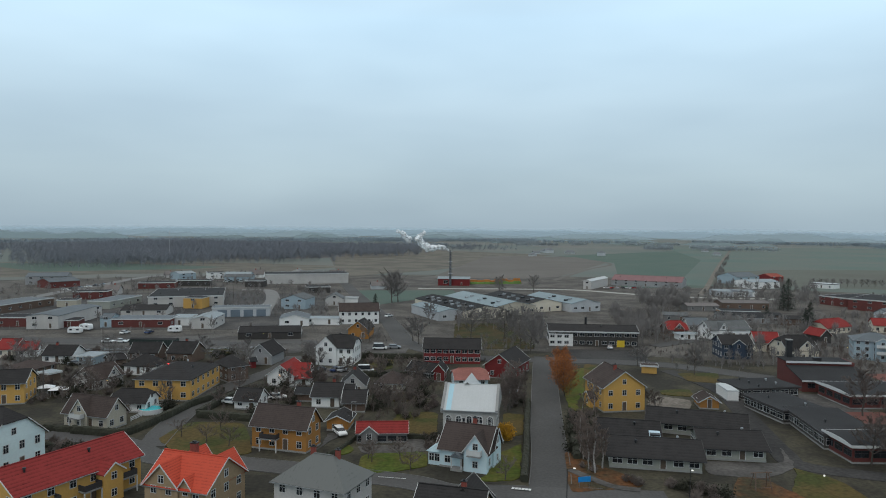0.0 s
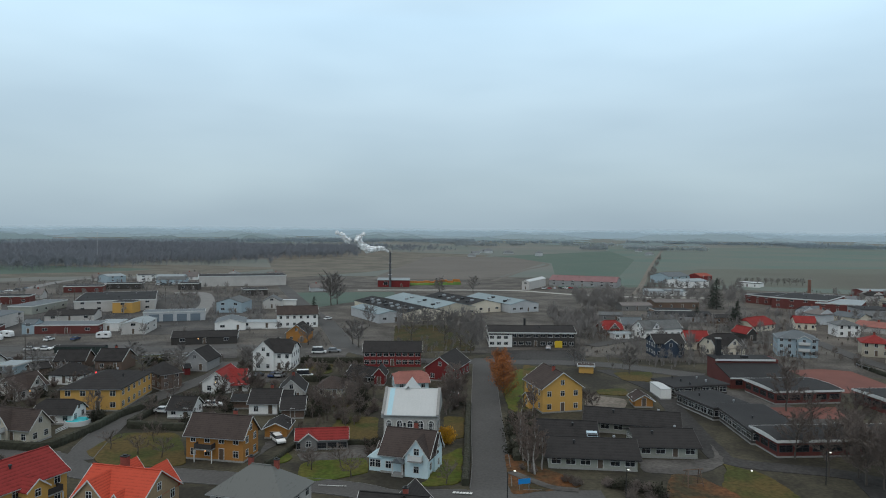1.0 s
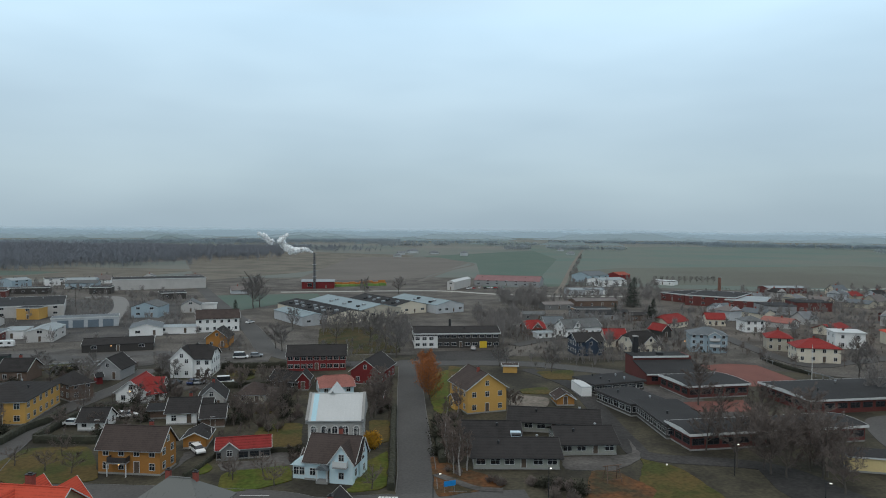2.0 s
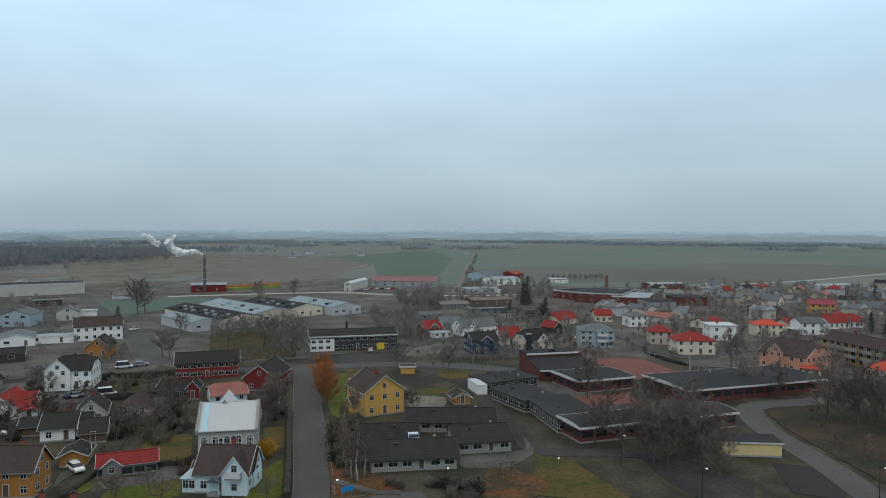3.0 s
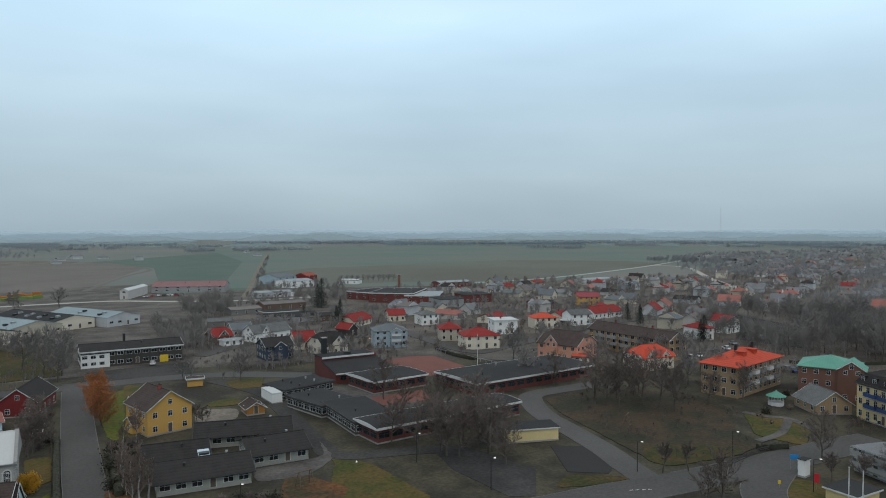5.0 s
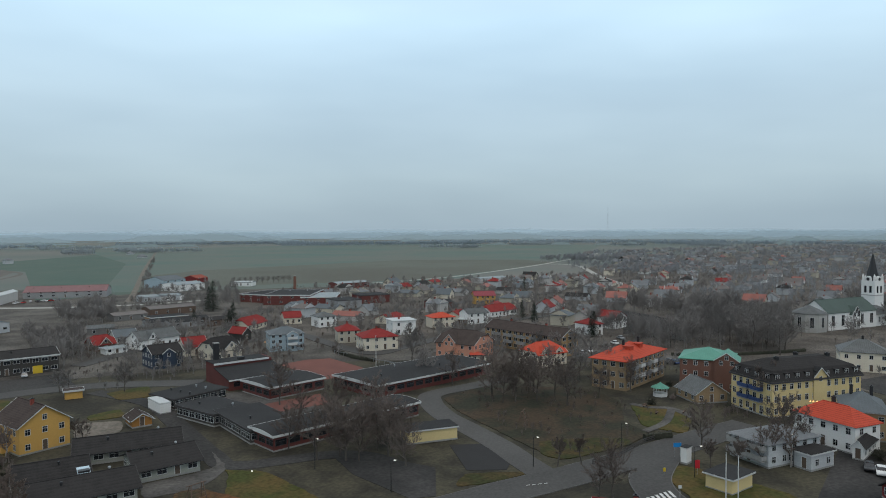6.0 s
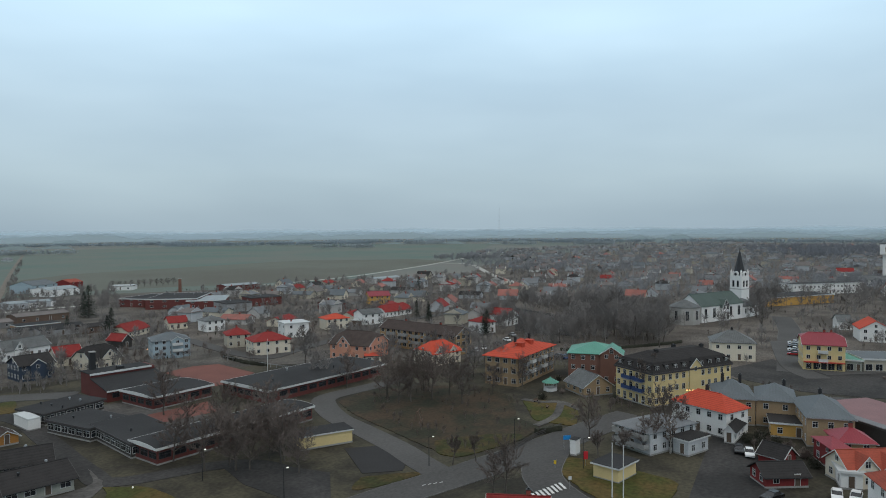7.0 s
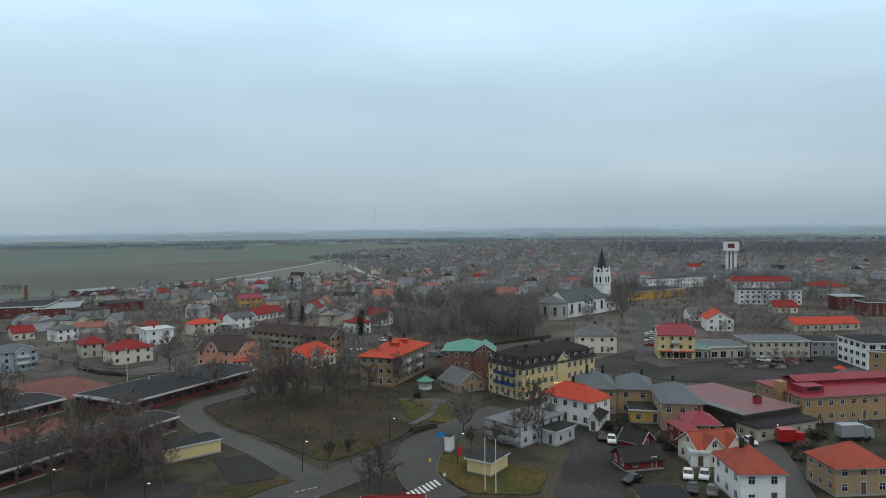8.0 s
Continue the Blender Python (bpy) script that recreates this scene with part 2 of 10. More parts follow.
# ---- builders ----
class Shape:
    """Collects boxes and faces for one mesh."""

    def __init__(self):
        self.v, self.f = [], []

    def add(self, verts, faces):
        n = len(self.v)
        self.v += verts
        self.f += [tuple(i + n for i in face) for face in faces]
        return self

    def box(self, x0, x1, y0, y1, z0, z1):
        return self.add([(x, y, z) for z in (z0, z1) for y in (y0, y1) for x in (x0, x1)],
                        [(0, 2, 3, 1), (4, 5, 7, 6), (0, 1, 5, 4), (2, 6, 7, 3), (0, 4, 6, 2), (1, 3, 7, 5)])

    def prism(self, pts, z0, z1):
        """An upright prism over a ring of (x, y), counter-clockwise."""
        n = len(pts)
        return self.add([(x, y, z0) for x, y in pts] + [(x, y, z1) for x, y in pts],
                        [tuple(range(n - 1, -1, -1)), tuple(range(n, 2 * n))] + [(i, (i + 1) % n, n + (i + 1) % n, n + i) for i in range(n)])

    def tube(self, x, y, z0, z1, r0, r1, n=8):
        ring = lambda r, z: [(x + r * math.cos(2 * math.pi * i / n), y + r * math.sin(2 * math.pi * i / n), z) for i in range(n)]
        return self.add(ring(r0, z0) + ring(r1, z1), [tuple(range(n - 1, -1, -1)), tuple(range(n, 2 * n))] + [(i, (i + 1) % n, n + (i + 1) % n, n + i) for i in range(n)])

    def beam(self, a, b, r, n=4, r2=None):
        """A thin bar from a to b."""
        a, b = Vector(a), Vector(b)
        d = b - a
        side = d.cross(Vector((0, 0, 1)))
        if side.length < 1e-6:
            side = Vector((1, 0, 0))
        side.normalize()
        up = side.cross(d).normalized()
        r2 = r if r2 is None else r2
        ring = lambda c, q: [tuple(c + q * (side * math.cos(2 * math.pi * (i + 0.5) / n) + up * math.sin(2 * math.pi * (i + 0.5) / n))) for i in range(n)]
        return self.add(ring(a, r) + ring(b, r2), [tuple(range(n)), tuple(range(2 * n - 1, n - 1, -1))] + [(i, n + i, n + (i + 1) % n, (i + 1) % n) for i in range(n)])

    def mesh(self, name, material):
        me = bpy.data.meshes.new(name)
        me.from_pydata(self.v, [], self.f)
        me.materials.append(material)
        return me


def part(name, shape, material, parent, label="", at=None):
    me = shape if isinstance(shape, bpy.types.Mesh) else shape.mesh(name, material)
    ob = new(name, me)
    if parent is not None:
        ob.parent = parent
    if at is not None:
        ob.matrix_basis = at
    if label:
        ob["label"] = label
    return ob


def thing(name, label, category, at, group="", kind=""):
    ob = new(name)
    ob.matrix_basis = at
    return tagged(ob, label, category, group, kind)


CACHE = {}


def window_mesh(w, h, bars, trim, joined=False):
    """A frame with its bars as one piece, and its pane; joined: both in one mesh, for far windows."""
    key = (round(w, 2), round(h, 2), bars, trim.name, joined)
    if key not in CACHE:
        t, m = 0.075, 0.045
        xs, solid_x = [-w / 2 - t, -w / 2], [1]
        for i in range(1, bars):
            c = -w / 2 + w * i / bars
            xs += [c - m / 2, c + m / 2]
            solid_x += [0, 1]
        xs += [w / 2, w / 2 + t]
        solid_x += [0, 1]
        zs, solid_z = [-t, 0], [1]
        if h > 1.0 and not joined:
            zs += [h * 0.64, h * 0.64 + m]
            solid_z += [0, 1]
        zs += [h, h + t]
        solid_z += [0, 1]
        nx, nz, yf, yg = len(xs), len(zs), -0.065, -0.014
        v = [(x, y, z) for y in (yf, yg) for z in zs for x in xs]
        at = lambda i, j, k: k * nx * nz + j * nx + i
        solid = lambda i, j: 0 <= i < nx - 1 and 0 <= j < nz - 1 and (solid_x[i] or solid_z[j])
        ff, pf = [], []
        for i in range(nx - 1):
            for j in range(nz - 1):
                if not solid(i, j):
                    pf.append((at(i, j, 1), at(i + 1, j, 1), at(i + 1, j + 1, 1), at(i, j + 1, 1)))
                    continue
                ff.append((at(i, j, 0), at(i + 1, j, 0), at(i + 1, j + 1, 0), at(i, j + 1, 0)))
                for di, dj, a, b in ((-1, 0, (i, j + 1), (i, j)), (1, 0, (i + 1, j), (i + 1, j + 1)), (0, -1, (i, j), (i + 1, j)), (0, 1, (i + 1, j + 1), (i, j + 1))):
                    if not solid(i + di, j + dj):
                        ff.append((at(*b, 0), at(*a, 0), at(*a, 1), at(*b, 1)))
        fr = bpy.data.meshes.new("window")
        fr.from_pydata(v, [], ff + (pf if joined else []))
        fr.materials.append(trim)
        if joined:
            fr.materials.append(GLASS)
            for q in fr.polygons:
                q.material_index = 1 if q.index >= len(ff) else 0
        CACHE[key] = (fr, Shape().box(-w / 2, w / 2, -0.016, 0.04, 0, h).mesh("pane", GLASS))
    return CACHE[key]


FOOT, DIM, H = [], {}, {}


def window(parent, w, h, at, bars=2, trim=TRIM, name="window"):
    if parent.matrix_basis.translation.length < 230:
        f, p = window_mesh(w, h, bars, trim)
        ob = part(name, f, None, parent, at=at)
        part("pane", p, None, ob)
        return ob
    return part(name, window_mesh(w, h, bars, trim, True)[0], None, parent, at=at)


def door(parent, at, mat, w=0.95, h=2.05):
    key = ("door", w, h, mat.name)
    if key not in CACHE:
        s = Shape().box(-w / 2, w / 2, -0.02, 0.06, 0, h)
        for i in range(3):
            s.box(-w / 2 + 0.12, w / 2 - 0.12, -0.045, -0.02, 0.18 + i * h / 3.2, 0.18 + i * h / 3.2 + h / 4.2)
        fr = Shape().box(-w / 2 - 0.1, -w / 2, -0.06, 0.08, 0, h + 0.1).box(w / 2, w / 2 + 0.1, -0.06, 0.08, 0, h + 0.1).box(-w / 2, w / 2, -0.06, 0.08, h, h + 0.1)
        CACHE[key] = (s.mesh("door", mat), fr.mesh("door_frame", TRIM))
    a, b = CACHE[key]
    ob = part("door", a, None, parent, at=at)
    part("door_frame", b, None, ob)
    return ob


def roof_shape(w, d, h, rh, over, q, t=0.16, verge=None):
    """A pitched roof, ridge along x. q 1: gables, 0: hips, between: clipped gables."""
    X, Y = w / 2 + (over if verge is None else verge), d / 2 + over
    slope = rh / (d / 2)
    ze, zr = h - slope * over, h + rh
    zc, yc = ze + q * (zr - ze), Y * (1 - q)
    xr = max(X - (1 - q) * Y, 0.05)
    top = [(-X, -Y, ze), (X, -Y, ze), (X, -yc, zc), (xr, 0, zr), (-xr, 0, zr), (-X, -yc, zc),
           (X, Y, ze), (-X, Y, ze), (-X, yc, zc), (X, yc, zc)]
    s = Shape()
    n = len(top)
    faces = [(0, 1, 2, 3, 4, 5), (6, 7, 8, 4, 3, 9), (2, 9, 3), (8, 5, 4)]
    if q >= 0.999:
        faces = [(0, 1, 2, 3), (4, 5, 3, 2)]
        top = [(-X, -Y, ze), (X, -Y, ze), (X, 0, zr), (-X, 0, zr), (X, Y, ze), (-X, Y, ze)]
        low = [(x, y, z - t) for x, y, z in top]
        s.add(top + low, faces + [tuple(i + 6 for i in reversed(f)) for f in faces] + [(0, 6, 7, 1), (4, 10, 11, 5), (1, 7, 8, 2), (2, 8, 10, 4), (3, 9, 6, 0), (5, 11, 9, 3)])
        return s, X, Y, ze, zr
    low = [(x, y, z - t) for x, y, z in top]
    faces_low = [tuple(i + n for i in reversed(f)) for f in faces]
    ring = [0, 1, 2, 9, 6, 7, 8, 5]
    if q <= 0.001:
        top = [(-X, -Y, ze), (X, -Y, ze), (xr, 0, zr), (-xr, 0, zr), (X, Y, ze), (-X, Y, ze)]
        n = 6
        low = [(x, y, z - t) for x, y, z in top]
        faces = [(0, 1, 2, 3), (4, 5, 3, 2), (1, 4, 2), (5, 0, 3)]
        faces_low = [tuple(i + n for i in reversed(f)) for f in faces]
        ring = [0, 1, 4, 5]
    sides = [(ring[i], ring[i] + n, ring[(i + 1) % len(ring)] + n, ring[(i + 1) % len(ring)]) for i in range(len(ring))]
    s.add(top + low, faces + faces_low + sides)
    return s, X, Y, ze, zr


def chimney(parent, x, y, z0, z1, mat=CHIMNEY_BRICK, a=0.7, b=0.55):
    s = Shape().box(x - a / 2, x + a / 2, y - b / 2, y + b / 2, z0, z1)
    c = part("chimney", s, mat, parent)
    cap = Shape().box(x - a / 2 - 0.07, x + a / 2 + 0.07, y - b / 2 - 0.07, y + b / 2 + 0.07, z1, z1 + 0.12).box(x - a / 4, x + a / 4, y - b / 4, y + b / 4, z1 + 0.12, z1 + 0.32)
    part("chimney_cap", cap, BLACKMETAL, c)
    return c


def arched_roof(top, w, d, h, rise, over, felt):
    """A low roof curved across its depth, with deep white boards on its sides and curved ends."""
    n, X, Y = 10, w / 2 + over, d / 2 + over
    arc = [(-Y + 2 * Y * i / n, h + 0.3 + rise * (1 - (2 * i / n - 1) ** 2)) for i in range(n + 1)]
    v = [(sx * X, y, z) for sx in (-1, 1) for y, z in arc] + [(sx * X, y, h + 0.002) for sx in (-1, 1) for y in (-Y, Y)]
    m = n + 1
    f = [(i, m + i, m + i + 1, i + 1) for i in range(n)] + [(2 * m, 2 * m + 1, 2 * m + 3, 2 * m + 2)]
    f += [tuple(range(n, -1, -1)) + (2 * m, 2 * m + 1), tuple(range(m, 2 * m)) + (2 * m + 3, 2 * m + 2)]
    part("roof", Shape().add(v, f), felt, top)
    for sgn in (-1, 1):
        x0, x1 = sorted((sgn * (X + 0.003), sgn * (X + 0.08)))
        ring = [(y, z + 0.03) for y, z in arc] + [(Y, h - 0.12), (-Y, h - 0.12)]
        k = len(ring)
        part("end_fascia", Shape().add([(x0, y, z) for y, z in ring] + [(x1, y, z) for y, z in ring],
             [tuple(range(k)), tuple(range(2 * k - 1, k - 1, -1))] + [(i, k + i, k + (i + 1) % k, (i + 1) % k) for i in range(k)]), TRIM, top)
        y0, y1 = sorted((sgn * (Y + 0.003), sgn * (Y + 0.08)))
        part("side_fascia", Shape().box(-X, X, y0, y1, h - 0.18, h + 0.34), TRIM, top)
    return h + 0.3 + rise


def house(x, y, rot, w, d, h, roof="gable", rh=2.8, wall="white", tile="dark", over=0.45, turn=0, floors=1, step=3.0, win=(1.0, 1.2), bars=2,
          chims=(), vents=0, base=0.35, label="", name="house", category="house", doors=("F",), trim=None, verge_white=True, q=None, faces="FRL", group="", gable_win=True, sill=0.95, wallmat=None):
    """A house w wide (its front faces its own -y), d deep, h to the eaves. turn 1: the ridge runs from front to back."""
    trim = {None: TRIM, 'dark': DARKTRIM}[trim]
    top = thing(name, label, category, pose(x, y, 0, 0, 0, rot), group)
    near = math.hypot(x, y) < 215
    FOOT.append((x, y, radians(rot), w / 2, d / 2))
    DIM[top.name] = (w, d, h)
    wm, rm = wallmat or WALL[wall], ROOF[tile]
    q = {"gable": 1.0, "hip": 0.0, "half": 0.62, "flat": 1.0, "arc": 1.0, "mono": 1.0}[roof] if q is None else q
    L, S = (d, w) if turn else (w, d)           # ridge length, span
    rt = pose(0, 0, 0, 0, 0, 90) if turn else Matrix.Identity(4)
    if near:
        part("plinth", Shape().box(-w / 2 - 0.04, w / 2 + 0.04, -d / 2 - 0.04, d / 2 + 0.04, -0.3, base), CONCRETE, top)
    body = Shape().box(-w / 2, w / 2, -d / 2, d / 2, base if near else -0.2, h)
    part("wall", body, wm, top)
    if roof == "arc":
        zr = arched_roof(top, w, d, h, rh, over, rm)
    elif roof == "flat":
        part("roof", Shape().box(-w / 2 - over, w / 2 + over, -d / 2 - over, d / 2 + over, h + 0.002, h + 0.22), rm, top)
        fs, o = Shape(), over + 0.03
        fh = rh
        fs.box(-w / 2 - o, w / 2 + o, -d / 2 - o, -d / 2 - over + 0.06, h - fh * 0.5, h + fh * 0.5).box(-w / 2 - o, w / 2 + o, d / 2 + over - 0.06, d / 2 + o, h - fh * 0.5, h + fh * 0.5)
        fs.box(-w / 2 - o, -w / 2 - over + 0.06, -d / 2 - over + 0.06, d / 2 + over - 0.06, h - fh * 0.5, h + fh * 0.5).box(w / 2 + over - 0.06, w / 2 + o, -d / 2 - over + 0.06, d / 2 + over - 0.06, h - fh * 0.5, h + fh * 0.5)
        part("fascia", fs, TRIM if verge_white else DARKTRIM, top)
        zr = h + 0.22
    else:
        rs, X, Y, ze, zr = roof_shape(L, S, h, rh, over, q)
        part("roof", rs, rm, top, at=rt)
        if q > 0:
            zc, yc = h + q * rh, S / 2 * (1 - q)
            for e in (-1, 1):
                gw = Shape()
                x0, x1 = sorted((e * L / 2, e * (L / 2 - 0.2)))
                ring = [(-S / 2, h), (S / 2, h), (yc, zc - 0.1), (-yc, zc - 0.1)] if yc > 0.01 else [(-S / 2, h), (S / 2, h), (0, zc - 0.1)]
                n = len(ring)
                gw.add([(x0, p, z) for p, z in ring] + [(x1, p, z) for p, z in ring], [tuple(range(n - 1, -1, -1)), tuple(range(n, 2 * n))] + [(i, (i + 1) % n, n + (i + 1) % n, n + i) for i in range(n)])
                part("gable_wall", gw, wm, top, at=rt)
            # barge boards along the verges
            zcv, ycv = ze + q * (zr - ze), Y * (1 - q)
            for e in (-1, 1):
                for sgn in (-1, 1):
                    vb = Shape()
                    a, b = (e * (X + 0.03), sgn * Y, ze), (e * (X + 0.03), sgn * ycv, zcv)
                    dx = 0.035
                    vb.add([(a[0] + i * dx, p[1], p[2] + dz) for i in (-1, 1) for p in (a, b) for dz in (-0.15, 0.04)],
                           [(0, 1, 3, 2), (4, 6, 7, 5), (0, 2, 6, 4), (1, 5, 7, 3), (0, 4, 5, 1), (2, 3, 7, 6)])
                    if math.hypot(x, y) < 330:
                        part("barge_board", vb, TRIM if verge_white else DARKTRIM, top, at=rt)

        gy, gz = Y + 0.06, ze - 0.12
        for sgn in (-1, 1) if near else ():
            gut = Shape().box(-X, X, min(sgn * gy, sgn * (gy + 0.11)), max(sgn * gy, sgn * (gy + 0.11)), gz - 0.05, gz + 0.07)
            part("gutter", gut, STEEL if verge_white else BLACKMETAL, top, at=rt)
        if zr - h > 1.2:
            part("ridge_cap", Shape().box(-max(X - (1 - q) * Y, 0.2), max(X - (1 - q) * Y, 0.2), -0.14, 0.14, zr - 0.06, zr + 0.07), rm, top, at=rt)
    for cx, cy in chims:
        slope_z = h + rh * max(0.0, 1 - abs((cx if turn else cy)) / (S / 2)) if roof not in ("flat", "arc") else h
        dark = wall in ("tan", "cream", "white") and tile in ("grey", "brownred", "orange", "bluegrey")
        chimney(top, cx, cy, slope_z - 0.5, max(zr, slope_z) + 0.75, BLACKMETAL if dark else CHIMNEY_BRICK)
    for i in range(vents):
        vx = -w / 2 + w * (i + 0.6) / vents
        vy = (0.22 if i % 2 else -0.18) * d
        zz = h + (0.1 if roof == "flat" else 0.75) if roof in ("flat", "arc") else h + rh * (1 - abs(vx if turn else vy) / (S / 2)) - 0.15
        part("roof_vent", Shape().tube(vx, vy, zz, zz + 0.55, 0.16, 0.16).tube(vx, vy, zz + 0.55, zz + 0.8, 0.3, 0.24), STEEL if i % 2 else BLACKMETAL, top)
    # windows in rows by storey
    fh = h / max(floors, 1)
    for face in faces:
        span = w if face in "FB" else d
        if not near and face != "F" and (w * d < 90 or math.hypot(x, y) > 330 or (face == "L") != (x * math.cos(radians(rot)) + y * math.sin(radians(rot)) > 0)):
            continue                              # far houses: the front and the side towards the camera
        n = max(1, int(round((span - 0.8) / step)))
        mat = {"F": lambda u, z: pose(u, -d / 2, z), "B": lambda u, z: pose(-u, d / 2, z, 0, 0, 180), "L": lambda u, z: pose(-w / 2, -u, z, 0, 0, -90), "R": lambda u, z: pose(w / 2, u, z, 0, 0, 90)}[face]
        for k in range(floors):
            for i in range(n):
                u = -span / 2 + span * (i + 0.5) / n
                if k == 0 and face in doors and i == n // 2:
                    door(top, mat(u, base + 0.02), DOORWOOD)
                    continue
                window(top, win[0], min(win[1], fh - 1.0), mat(u, k * fh + sill), bars, trim)
        is_gable = (face in "FB") if turn else (face in "LR")
        if gable_win and is_gable and roof in ("gable", "half") and rh > 2.2:
            window(top, win[0] * 0.85, min(1.1, rh * 0.4), mat(0, h + 0.15 * rh), bars, trim)
    return top


DOORWOOD = material("painted_door", (0.10, 0.07, 0.05), 0.6, vary=0.2)


def cross(top, face, u, width, out, h, rh, win=(0.9, 1.1)):
    """A cross gable or porch on a house's face, its ridge running back into the main roof."""
    wall = next(c for c in top.children if c.name.startswith("wall"))
    roof = next(c for c in top.children if c.name.startswith("roof"))
    xs = [v.co.x for v in wall.data.vertices]
    ys = [v.co.y for v in wall.data.vertices]
    w, d = max(xs) - min(xs), max(ys) - min(ys)
    deep = (d if face in "FB" else w) / 2
    turn = {"F": 0, "R": 90, "B": 180, "L": -90}[face]
    rt = pose(0, 0, 0, 0, 0, turn)
    wm, rm = wall.data.materials[0], roof.data.materials[0]
    y0 = -deep - out
    s = Shape().box(u - width / 2, u + width / 2, y0, -deep + 0.3, -0.2, h)
    s.add([(u - width / 2, y0, h), (u + width / 2, y0, h), (u, y0, h + rh), (u - width / 2, 0, h), (u + width / 2, 0, h), (u, 0, h + rh)], [(0, 1, 2), (3, 5, 4), (0, 3, 4, 1), (1, 4, 5, 2), (2, 5, 3, 0)])
    part("bay_wall", s, wm, top, at=rt)
    L = deep + out
    r, X, Y, ze, zr = roof_shape(L, width, h + 0.08, rh, 0.35, 1.0, 0.14, 0.4)
    part("bay_roof", r, rm, top, at=rt @ pose(u, y0 + L / 2 + 0.1, 0, 0, 0, 90))
    yv = y0 - 0.33
    for sgn in (-1, 1):
        a, b = (u + sgn * (width / 2 + 0.35), ze), (u, zr)
        vb = Shape().add([(p[0], yv + i * 0.03, p[1] + dz) for i in (-1, 1) for p in (a, b) for dz in (-0.2, 0.06)],
               [(0, 2, 3, 1), (4, 5, 7, 6), (0, 4, 6, 2), (1, 3, 7, 5), (0, 1, 5, 4), (2, 6, 7, 3)])
        part("barge_board", vb, TRIM, top, at=rt)
    n = 2 if width > 4.5 else 1
    for z in ([0.9, h - 1.3] if h > 4.6 else [0.9]) + ([h + 0.1 * rh] if rh > 2.0 else []):
        for i in range(1 if z > h else n):
            uu = u + (0 if z > h or n == 1 else (i - 0.5) * width * 0.45)
            window(top, win[0], win[1], rt @ pose(uu, y0, z))


# ---- ground ----
GROUND = two_tone("winter_soil_and_grass", (0.032, 0.029, 0.022), (0.066, 0.059, 0.040), 0.07, fine=0.28, bump=0.15)
ASPHALT = material("wet_asphalt", (0.080, 0.077, 0.074), 0.9, spec=0.2, vary=0.3, grain=2.0, blotch=0.05, bump=0.2)
YARDASPHALT = two_tone("worn_dark_asphalt", (0.032, 0.031, 0.030), (0.053, 0.050, 0.048), 0.06, fine=0.25)
GRAVEL = two_tone("grey_gravel", (0.060, 0.056, 0.052), (0.108, 0.101, 0.094), 0.07, fine=0.25)
LAWN = two_tone("winter_lawn", (0.048, 0.053, 0.013), (0.088, 0.062, 0.020), 0.09, fine=0.3)
GREENLAWN = two_tone("green_lawn", (0.058, 0.082, 0.011), (0.092, 0.086, 0.018), 0.15, fine=0.3)
DULLLAWN = two_tone("leaf_strewn_lawn", (0.034, 0.037, 0.012), (0.062, 0.044, 0.017), 0.15, fine=0.35)
LEAFLITTER = two_tone("leaf_litter", (0.030, 0.030, 0.019), (0.056, 0.039, 0.025), 0.09, fine=0.3, bump=0.2)
FALLENLEAVES = two_tone("fallen_orange_leaves", (0.046, 0.038, 0.020), (0.125, 0.052, 0.020), 0.14, 0.4, 0.62, fine=0.35, bump=0.3)
FIELD = two_tone("winter_wheat_field", (0.092, 0.138, 0.118), (0.132, 0.142, 0.122), 0.005, 0.35, 0.65, fine=0.12, detail=3.0)
GREENFIELD = two_tone("green_field", (0.068, 0.108, 0.088), (0.094, 0.120, 0.098), 0.02, 0.3, 0.7, fine=0.12)
BROWNWHEAT = two_tone("sparse_winter_wheat", (0.100, 0.098, 0.080), (0.118, 0.126, 0.104), 0.006, 0.35, 0.65, fine=0.15, detail=3.0)
PLOUGH = two_tone("bare_field", (0.112, 0.102, 0.090), (0.145, 0.131, 0.116), 0.012, 0.3, 0.7, fine=0.15)
SCRUB = two_tone("dead_grass_scrub", (0.100, 0.092, 0.075), (0.145, 0.13, 0.105), 0.03, fine=0.3)
REDCOURT = material("red_gravel_court", (0.155, 0.058, 0.044), 0.95, vary=0.3, blotch=0.1)
# pale base colour imitates the sky's sheen on wet asphalt
SHEENROAD = material("pale_worn_asphalt", (0.165, 0.160, 0.152), 0.85, vary=0.2)
DAMPYARD = two_tone("damp_yard_asphalt", (0.046, 0.045, 0.045), (0.094, 0.088, 0.082), 0.05, 0.38, 0.62, fine=0.3)
PALEROAD = material("pale_country_road", (0.34, 0.33, 0.30), 0.9, vary=0.15)
PALEGRAVEL = two_tone("pale_sandy_gravel", (0.13, 0.115, 0.095), (0.18, 0.155, 0.13), 0.2, fine=0.25)
SOFT_EDGED = (FALLENLEAVES, LAWN, GREENLAWN, DULLLAWN, LEAFLITTER, PALEGRAVEL, GRAVEL, SCRUB, PLOUGH)
DARKCOURT = material("new_black_asphalt", (0.032, 0.031, 0.031), 0.9, vary=0.2, blotch=0.1, spec=0.2)
TOWNSOIL = two_tone("trodden_garden_soil", (0.062, 0.053, 0.045), (0.135, 0.118, 0.102), 0.045, 0.38, 0.62, fine=0.4)
KERB = material("granite_kerb", (0.115, 0.112, 0.108), 0.9, vary=0.2)
PAINT = material("white_road_paint", (0.62, 0.62, 0.60), 0.7, vary=0.2)


